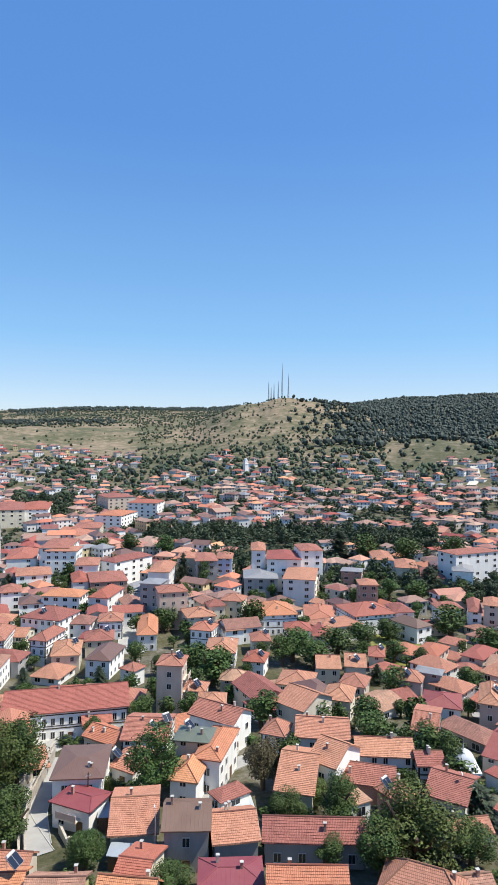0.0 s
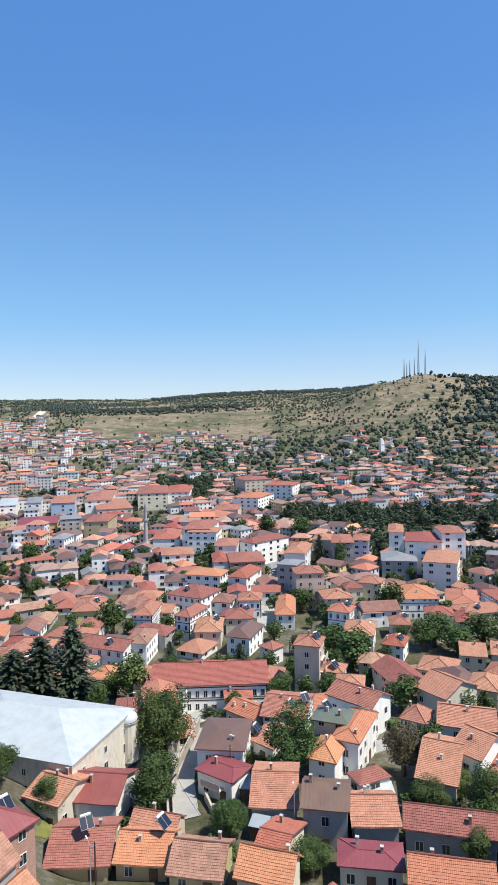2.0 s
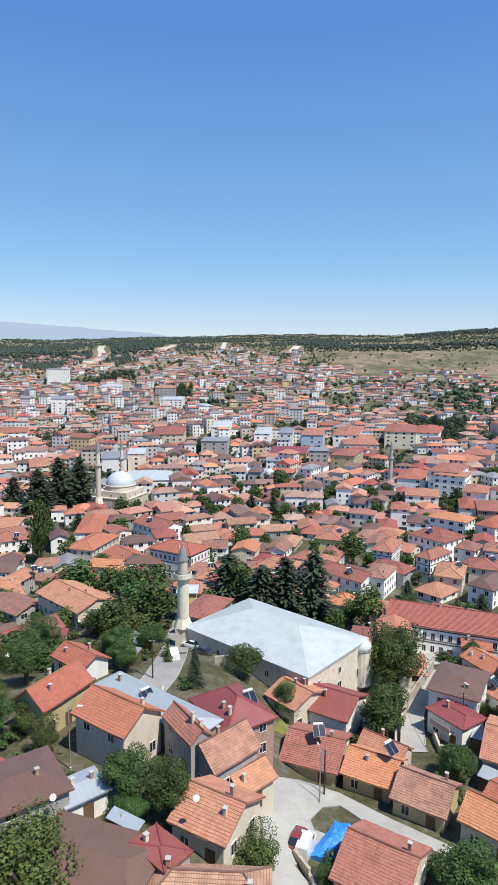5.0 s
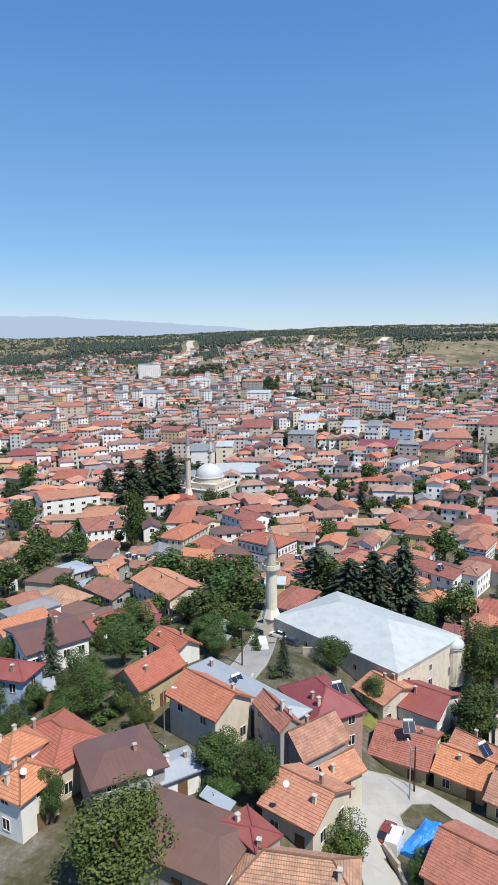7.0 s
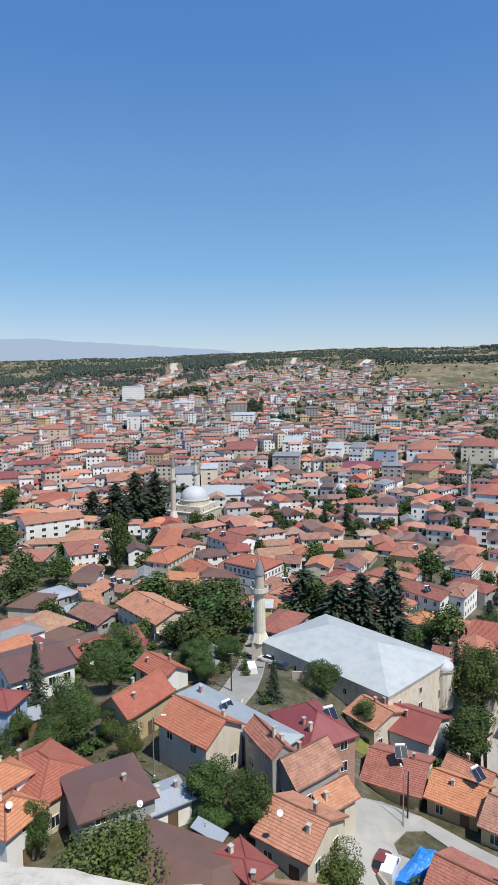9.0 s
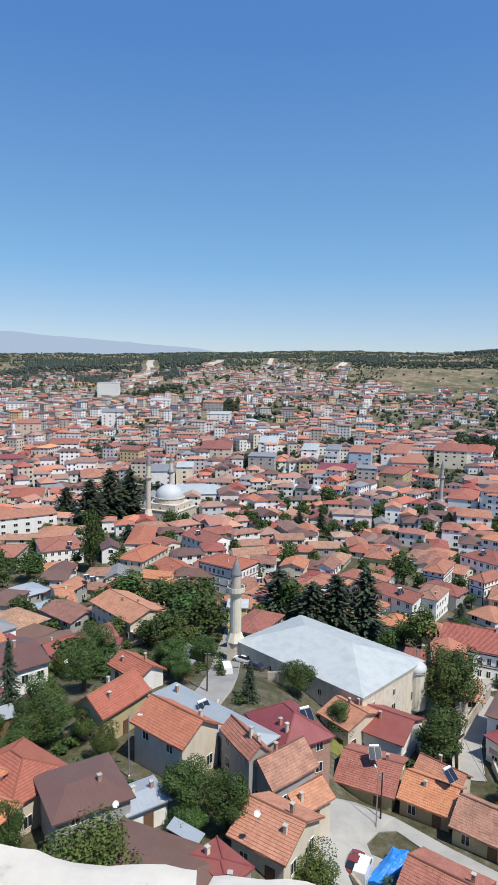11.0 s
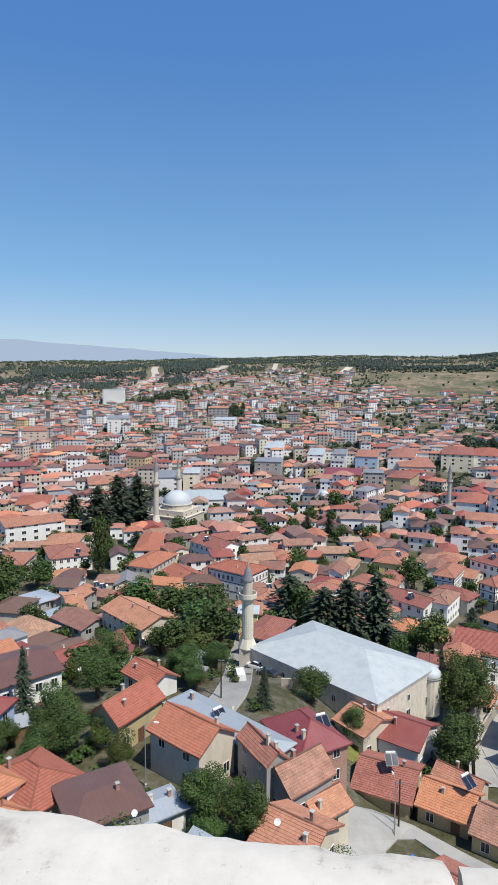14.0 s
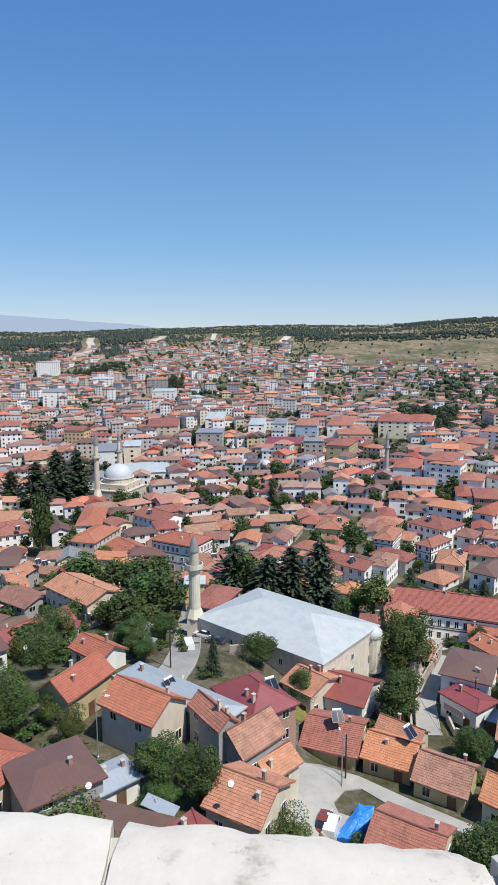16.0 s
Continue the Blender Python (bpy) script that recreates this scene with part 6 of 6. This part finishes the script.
road("road", [(54.6, 94.7), (62.1, 101.8), (69.6, 109.2), (77.5, 117.5), (86.7, 128.6)], 6.0, "pale sloping street between white houses")
road("road", [(62.3, 101.7), (70.1, 103.7), (74.1, 104.4)], 4.0, "short paved side lane")
road("road", [(193.3, 182.7), (195.5, 171.9), (185.2, 152.5), (173.7, 133.5), (166.4, 121.1), (155.8, 109.9), (142.2, 97.6)], 7.0, "pale concrete street with kerbs winding downhill")
road("road", [(87.0, 196.6), (99.1, 226.0), (113.9, 255.1), (129.7, 287.5), (132.4, 315.5), (120.9, 331.1), (92.7, 318.3)], 9.0, "wide grey town street")
road("road", [(-82.2, 143.5), (-79.8, 157.1), (-65.1, 153.4)], 4.0, "dirt lane")
paved("grass", [(176.2, 173.8), (188.5, 172.1), (184.1, 157.4), (168.5, 136.7), (159.0, 134.1), (154.6, 143.4), (157.7, 154.0)], GRASS, 0.05, "fenced field of dry yellow-green grass", "grass")
paved("grass", [(6.4, 97.3), (8.4, 98.5), (9.7, 96.9), (6.2, 91.9), (4.4, 91.4)], GRASS, 0.05, "small patch of green lawn", "grass")
paved("pavement", [(39.4, 147.0), (48.7, 142.1), (48.1, 134.1), (41.2, 129.8), (37.7, 138.2)], CONCRETE, 0.05, "pale paved forecourt", "pavement")
paved("pavement", [(133.9, 477.3), (192.5, 548.4), (207.7, 533.4), (185.6, 474.7), (150.0, 446.4), (131.4, 438.0)], ROADM, 0.05, "paved car park in the town", "pavement")


# ---- solar water heaters, dishes, lamps, cars ----
def heater_things():
    st = thing("solar_water_heater", pose(0, 0, 0), "solar water heater with dark panels on a roof", "solar heater", "solar water heaters")
    for x in (-0.55, 0.55):
        p = part("solar_panel", Shape().box(-0.5, 0.5, -0.95, 0.95, -0.05, 0.05), PANEL, st, "dark glass panel")
        p.matrix_local = pose(x, -0.3, 0.75, 42, 0, 0)
        f = part("panel_frame", Shape().box(-0.54, -0.5, -0.99, 0.99, -0.06, 0.07).box(0.5, 0.54, -0.99, 0.99, -0.06, 0.07).box(-0.5, 0.5, -0.99, -0.95, -0.06, 0.07).box(-0.5, 0.5, 0.95, 0.99, -0.06, 0.07), ROOF["gr"], p)
    tank = Shape().tube((-0.85, 0.62, 1.55), (0.85, 0.62, 1.55), 0.21, 0.21, 14)
    part("tank", tank, WHITE, st, "white enamelled tank")
    for x in (-0.8, 0.8):
        part("leg", Shape().tube((x, 0.65, -0.5), (x, 0.62, 1.4), 0.03, 0.03, 5), STEEL, st)
        part("brace", Shape().tube((x, -0.95, -0.3), (x, 0.65, 1.2), 0.025, 0.025, 5), STEEL, st)
    return st


def dish_thing():
    d = thing("satellite_dish", pose(0, 0, 0), "small white satellite dish on a roof mast", "satellite dish", "satellite dishes")
    s = Shape().round(0, 0, [(0.03, 0.0), (0.25, 0.03), (0.45, 0.12), (0.46, 0.14), (0.25, 0.06), (0.03, 0.04)], 18)
    part("bowl", s, WHITE, d, smooth=True).matrix_local = pose(0, -0.1, 1.0, 62, 0, 0)
    part("pole", Shape().tube((0, 0, -0.6), (0, 0, 1.05), 0.03, 0.03, 6), STEEL, d)
    part("arm", Shape().tube((0, -0.1, 0.75), (0, -0.62, 1.15), 0.015, 0.015, 5), STEEL, d)
    part("receiver", Shape().tube((0, -0.6, 1.12), (0, -0.68, 1.2), 0.04, 0.05, 7), STEEL, d)
    return d


def lamp_thing(h=8.4):
    t = thing("street_lamp", pose(0, 0, 0), "tall grey street lamp with one arm on the square", "street lamp", "street lamps")
    part("pole", Shape().round(0, 0, [(0.16, 0), (0.16, 0.3), (0.09, 0.35), (0.06, h - 0.8), (0.055, h - 0.2)], 10), STEEL, t)
    part("arm", Shape().tube((0, 0, h - 0.25), (0.8, 0, h), 0.035, 0.03, 6).tube((0.8, 0, h), (1.2, 0, h + 0.02), 0.03, 0.03, 6), STEEL, t)
    part("lamp_head", Shape().add([(1.1, -0.14, h - 0.06), (1.75, -0.1, h - 0.02), (1.75, 0.1, h - 0.02), (1.1, 0.14, h - 0.06), (1.15, -0.1, h + 0.1), (1.65, -0.06, h + 0.08), (1.65, 0.06, h + 0.08), (1.15, 0.1, h + 0.1)],
                                  [(3, 2, 1, 0), (4, 5, 6, 7), (0, 1, 5, 4), (1, 2, 6, 5), (2, 3, 7, 6), (3, 0, 4, 7)]), WHITE, t)
    return t


CARPAINT = {}


def car_paint(name, col):
    if name not in CARPAINT:
        m = material("car_paint_" + name, 0.25, 0, 0.6)[0]
        m.node_tree.nodes["Principled BSDF"].inputs["Base Color"].default_value = (*col, 1)
        m.node_tree.nodes["Principled BSDF"].inputs["Coat Weight"].default_value = 0.5
        CARPAINT[name] = m
    return CARPAINT[name]


def hull(sections, mat_of=None):
    """A body lofted along x through sections of (x, half width, z0, z1, half width at the top)."""
    s = Shape()
    for x, w, z0, z1, wt in sections:
        s.v += [(x, -w, z0), (x, -w, (z0 + z1) / 2), (x, -wt, z1), (x, wt, z1), (x, w, (z0 + z1) / 2), (x, w, z0)]
    for i in range(len(sections) - 1):
        for j in range(6):
            a, b = i * 6 + j, i * 6 + (j + 1) % 6
            s.f.append((a, b, b + 6, a + 6))
    n = len(s.v)
    s.f += [tuple(range(6))[::-1], tuple(range(n - 6, n))]
    s.m = [0] * len(s.f)
    return s


def car(x, y, yaw, colour, col, van=False, z=None):
    z = town_height(x, y) + 0.14 if z is None else z
    t = thing("van" if van else "car", pose(x, y, z, 0, 0, yaw), f"parked {colour} {'panel van' if van else 'saloon car'} on a paved lane", "van" if van else "car", "parked cars")
    paint = car_paint(colour, col)
    if van:
        part("body", hull([(-2.5, 0.9, 0.35, 1.2, 0.85), (-2.45, 0.95, 0.3, 2.1, 0.82), (0.9, 0.95, 0.3, 2.15, 0.82), (1.55, 0.95, 0.3, 1.35, 0.86), (2.4, 0.9, 0.3, 1.0, 0.8), (2.55, 0.8, 0.4, 0.8, 0.7)]), paint, t)
        part("windscreen", Shape().add([(1.0, -0.74, 2.06), (1.0, 0.74, 2.06), (1.52, 0.8, 1.42), (1.52, -0.8, 1.42), (1.05, 0, 2.02)], [(0, 3, 2, 1)]), GLASS, t).location = (0.02, 0, 0.03)
        for sg in (-1, 1):
            part("side_window", Shape().box(0.2, 0.95, -0.02, 0.02, 1.35, 1.9), GLASS, t).location = (0, sg * 0.9, 0)
    else:
        part("body", hull([(-2.1, 0.75, 0.35, 0.75, 0.7), (-2.0, 0.84, 0.28, 0.92, 0.75), (-1.3, 0.86, 0.25, 0.98, 0.78), (0.9, 0.86, 0.25, 0.95, 0.78), (1.9, 0.82, 0.28, 0.75, 0.7), (2.1, 0.7, 0.35, 0.6, 0.6)]), paint, t)
        part("cabin", hull([(-1.75, 0.74, 0.9, 0.97, 0.72), (-1.05, 0.76, 0.9, 1.42, 0.6), (0.25, 0.76, 0.9, 1.45, 0.6), (1.05, 0.74, 0.9, 0.96, 0.72)]), GLASS, t, "dark glazed cabin")
        part("roof", Shape().box(-1.0, 0.2, -0.58, 0.58, 1.43, 1.47), paint, t)
    if van:
        t.scale = (0.86, 0.9, 0.85)
    for wx in (-1.45, 1.45):
        for sg in (-1, 1):
            w = part("wheel", Shape().tube((wx, sg * 0.68, 0.31), (wx, sg * 0.88, 0.31), 0.31, 0.31, 14), RUBBER, t)
            part("rim", Shape().tube((wx, sg * 0.86, 0.31), (wx, sg * 0.9, 0.31), 0.19, 0.19, 10), STEEL, w)
    for sg in (-1, 1):
        part("headlight", Shape().box(-0.06, 0.06, -0.14, 0.14, -0.07, 0.07), WHITE, t).location = (2.42 if van else 1.98, sg * 0.58, 0.8 if van else 0.62)
    return t


def pole(x, y, h):
    t = thing("utility_pole", pose(x, y, town_height(x, y)), "dark wooden utility pole with a crossarm", "pole", "utility poles")
    part("pole", Shape().tube((0, 0, -0.5), (0, 0, h), 0.13, 0.09, 8), TIMBER, t)
    part("crossarm", Shape().box(-0.5, 0.5, -0.05, 0.05, h - 0.6, h - 0.48), STEEL, t)


def tarpaulin(corners):
    """A creased blue sheet thrown over a heap."""
    ring = [Vector(c) for c in corners]
    mid = sum(ring, Vector()) / len(ring) + Vector((0, 0, 0.7))
    s = Shape()
    n, k = 40, 9
    for j in range(k + 1):
        for i in range(n):
            f = i / n * len(ring)
            a, b = ring[int(f) % len(ring)], ring[(int(f) + 1) % len(ring)]
            p = mid.lerp(a.lerp(b, f % 1), j / k)
            p.z += 0.28 * noise.noise((p.x * 1.3, p.y * 1.3, 0)) + 0.1 * noise.noise((p.x * 4, p.y * 4, 1))
            s.v.append(tuple(p))
    for j in range(k):
        for i in range(n):
            s.f.append((j * n + i, (j + 1) * n + i, (j + 1) * n + (i + 1) % n, j * n + (i + 1) % n))
    top = len(s.v)
    s.v += [(s.v[k * n + i][0], s.v[k * n + i][1], -0.5) for i in range(n)]
    for i in range(n):
        s.f.append((k * n + i, top + i, top + (i + 1) % n, k * n + (i + 1) % n))
    s.m = [0] * len(s.f)
    tagged(new("tarpaulin", s.mesh("tarpaulin", [BLUE])), "bright blue tarpaulin thrown over a heap by the lane", "tarpaulin")


def bath_dome(x, y):
    t = thing("bath_dome", pose(x, y, town_height(x, y) + 5.2), "small pale metal dome on a bathhouse roof", "dome", "domes of the bathhouse")
    part("drum", Shape().round(0, 0, [(2.9, -0.6), (2.9, 0.5), (2.7, 0.5)], 18), WALL["w"], t)
    part("dome", Shape().round(0, 0, dome_shape(2.7, 0.5, 0.7), 20), LEAD, t, uv=True, smooth=True)


def garden_wall(line, h):
    s = Shape()
    for a, b in zip(line, line[1:]):
        d = Vector((b[0] - a[0], b[1] - a[1])).normalized() * 0.18
        g = town_height(*a)
        s.prism([(a[0] - d.y, a[1] + d.x), (a[0] + d.y, a[1] - d.x), (b[0] + d.y + d.x, b[1] - d.x + d.y), (b[0] - d.y + d.x, b[1] + d.x + d.y)], g - 0.5, g + h)
    t = thing("garden_wall", pose(0, 0, 0), "low rubble stone garden wall beside a lane", "wall", "garden walls")
    part("masonry", s, WALL["s"], t)


def shed(x, y, yaw, w, d, h, roof="gr"):
    t = thing("shed", pose(x, y, town_height(x, y), 0, 0, yaw), f"low weathered wooden shed with a {LOOK[roof]} roof", "shed", "sheds")
    part("wall", Shape().box(-w / 2, w / 2, -d / 2, d / 2, -0.5, h), WOOD, t)
    part("roof", Shape().add([(-w / 2 - 0.2, -d / 2 - 0.2, h), (w / 2 + 0.2, -d / 2 - 0.2, h), (w / 2 + 0.2, d / 2 + 0.2, h + 0.5), (-w / 2 - 0.2, d / 2 + 0.2, h + 0.5),
                              (-w / 2 - 0.2, -d / 2 - 0.2, h + 0.08), (w / 2 + 0.2, -d / 2 - 0.2, h + 0.08), (w / 2 + 0.2, d / 2 + 0.2, h + 0.58), (-w / 2 - 0.2, d / 2 + 0.2, h + 0.58)],
                             [(3, 2, 1, 0), (4, 5, 6, 7), (0, 1, 5, 4), (1, 2, 6, 5), (2, 3, 7, 6), (3, 0, 4, 7)]), ROOF[roof], t, uv=True)


HEATER = heater_things()
HEATER.matrix_world = pose(11.3, 86.7, 4.3, 0, 0, 8) @ Matrix.Diagonal((0.85, 0.85, 0.85, 1))
copy_thing(HEATER, pose(21.0, 82.3, 4.5, 0, 0, 40))
copy_thing(HEATER, pose(1.0, 80.3, 13.1, 0, 0, 30))
copy_thing(HEATER, pose(-13.0, 80.1, 13.3, 0, 0, 48))
copy_thing(HEATER, pose(-87.7, 224.9, -6.5, 0, 0, 15))
copy_thing(HEATER, pose(-64.3, 183.4, -5.5, 0, 0, 35))
copy_thing(HEATER, pose(55.6, 113.7, 1.1, 0, 0, 50))
copy_thing(HEATER, pose(59.6, 115.8, 0.9, 0, 0, 5))
copy_thing(HEATER, pose(59.1, 105.4, 3.6, 0, 0, 28))
copy_thing(HEATER, pose(46.2, 109.8, -0.2, 0, 0, 44))
copy_thing(HEATER, pose(76.6, 70.6, 3.3, 0, 0, 12))
copy_thing(HEATER, pose(-67.8, 187.5, -6.4, 0, 0, 38))
copy_thing(HEATER, pose(-12.9, 191.6, -6.3, 0, 0, 20))
DISH = dish_thing()
DISH.matrix_world = pose(-4.0, 57.2, 15.4, 0, 0, 20) @ Matrix.Diagonal((0.75, 0.75, 0.75, 1))
copy_thing(DISH, pose(-18.7, 58.0, 14.6, 0, 0, 35))
copy_thing(DISH, pose(-38.5, 95.4, 11.0, 0, 0, 35))
copy_thing(DISH, pose(-31.1, 54.4, 16.1, 0, 0, 35))
copy_thing(DISH, pose(-63.6, 185.5, -6.0, 0, 0, 35))
copy_thing(DISH, pose(36.3, 124.7, 2.6, 0, 0, 35))
copy_thing(DISH, pose(109.5, 168.9, -6.0, 0, 0, 35))
copy_thing(DISH, pose(90.4, 66.6, 2.5, 0, 0, 35))
LAMP = lamp_thing()
LAMP.matrix_world = pose(10.6, 77.2, -0.3, 0, 0, 100)
copy_thing(LAMP, pose(39.4, 79.1, -1.4, 0, 0, 70))
copy_thing(LAMP, pose(25.4, 131.5, -6.3, 0, 0, 0))
copy_thing(LAMP, pose(-20.9, 70.8, 9.3, 0, 0, 0))
pole(11.4, 78.9, 7.5)
pole(37.3, 100.3, 7.0)
pole(79.2, 164.7, 8.0)
pole(24.0, 123.5, 8.0)
pole(-14.8, 95.0, 7.0)
car(-13.1, 107.6, 105, "white", (0.75, 0.75, 0.74), True)
car(8.1, 68.7, 70, "white", (0.75, 0.75, 0.74), True)
car(-11.2, 119.5, 150, "white", (0.72, 0.72, 0.72), False)
car(-8.4, 113.0, 150, "dark grey", (0.05, 0.05, 0.055), False)
car(7.1, 69.2, 70, "dark red", (0.2, 0.04, 0.03), False)
car(116.1, 261.2, 60, "white", (0.75, 0.75, 0.74), False)
car(110.1, 248.8, 60, "grey", (0.3, 0.3, 0.31), False)
car(123.1, 274.7, 60, "silver", (0.5, 0.5, 0.5), False)
car(101.1, 230.6, 60, "white", (0.75, 0.75, 0.74), False)
car(98.8, 310.4, 0, "white", (0.75, 0.75, 0.74), False)
car(104.6, 321.4, 10, "grey", (0.3, 0.3, 0.31), False)
car(99.4, 321.7, 10, "silver", (0.5, 0.5, 0.5), False)
car(157.7, 111.2, -60, "white", (0.75, 0.75, 0.74), False)
car(175.3, 120.0, -60, "silver", (0.5, 0.5, 0.5), False)
car(44.6, 133.1, 0, "dark blue", (0.03, 0.05, 0.12), False)
car(44.5, 247.6, 0, "silver", (0.5, 0.5, 0.5), False)
car(50.4, 242.1, 20, "white", (0.75, 0.75, 0.74), False)
tarpaulin([(8.3, 67.6, 0.8), (12.1, 72.3, 1.7), (13.9, 71.3, 2.0), (13.1, 69.4, 1.8), (10.3, 66.7, 1.4)])
garden_wall([(-11.4, 128.5), (-5.5, 105.6), (0.6, 106.3)], 1.40)
garden_wall([(19.2, 103.4), (20.1, 100.3), (20.6, 97.3)], 1.50)
garden_wall([(23.7, 90.1), (26.0, 100.5), (26.4, 107.1), (32.0, 117.7), (40.0, 127.9)], 1.60)
garden_wall([(24.4, 89.6), (27.2, 101.1), (30.8, 110.5), (38.9, 124.1)], 1.80)
garden_wall([(31.6, 97.2), (31.3, 92.3), (35.9, 89.3)], 1.60)
garden_wall([(6.6, 66.9), (8.1, 64.2), (8.8, 61.9)], 1.00)
garden_wall([(-13.1, 78.9), (-11.8, 83.8), (-12.0, 88.1)], 2.00)
garden_wall([(193.1, 165.1), (169.5, 132.5), (164.3, 126.2)], 1.00)
house(-300.0, 944.0, 15, 34.0, 22.0, 21.0, 21.6, "low", "wh", "w", 1)
bath_dome(-4.1, 374.9)
bath_dome(2.5, 374.1)
bath_dome(9.1, 373.2)
domed_mosque(104.0, 76.4, -40, 5.4, 2.2, "small white shrine with a round pale dome", WALL["w"])
shed(-24.7, 116.9, -30, 5.0, 3.5, 2.4)
shed(-21.3, 116.4, -30, 4.5, 3.0, 2.6)
shed(38.6, 94.6, -30, 2.6, 3.0, 2.4, "bl")
shed(36.0, 82.6, -40, 3.6, 2.0, 2.2, "bl")
shed(58.3, 87.3, -20, 5.6, 2.6, 0.9, "wh")
shed(-42.2, 80.2, 40, 3.6, 2.8, 2.2, "bl")
shed(-11.4, 58.3, -30, 3.8, 0.9, 2.4, "bl")
shed(-20.4, 103.2, -20, 3.4, 2.4, 2.3, "gr")
shed(100.8, 92.5, -35, 4.2, 3.0, 2.4, "gn")

for spot in HEATED[:26]:
    copy_thing(HEATER, pose(spot.x, spot.y, spot.z, 0, 0, 22))


# ---- clock tower and hill roads ----
def clock_tower(x, y):
    t = thing("clock_tower", pose(x, y, town_height(x, y)), "square white clock tower at the foot of the hill", "tower")
    part("shaft", Shape().prism([(-2.6, -2.6), (2.6, -2.6), (2.6, 2.6), (-2.6, 2.6)], -2, 11, 0, 0.9), WALL["w"], t)
    part("cornice", Shape().box(-2.8, 2.8, -2.8, 2.8, 11, 11.7), WALL["w"], t)
    part("belfry", Shape().box(-2.1, 2.1, -2.1, 2.1, 11.7, 15.5), WALL["w"], t)
    part("dome", Shape().round(0, 0, [(2.5, 15.5)] + dome_shape(2.2, 15.7, 1.0), 14), LEAD, t, uv=True, smooth=True)
    part("clock_face", Shape().tube((0, -2.1, 13.6), (0, -2.2, 13.6), 1.1, 1.1, 20), FRAME, t)


for line, width in FAR_ROADS:
    road("road", line, width, "pale dirt road climbing the dry hillside", 1.3, DIRT)
clock_tower(419, 624)
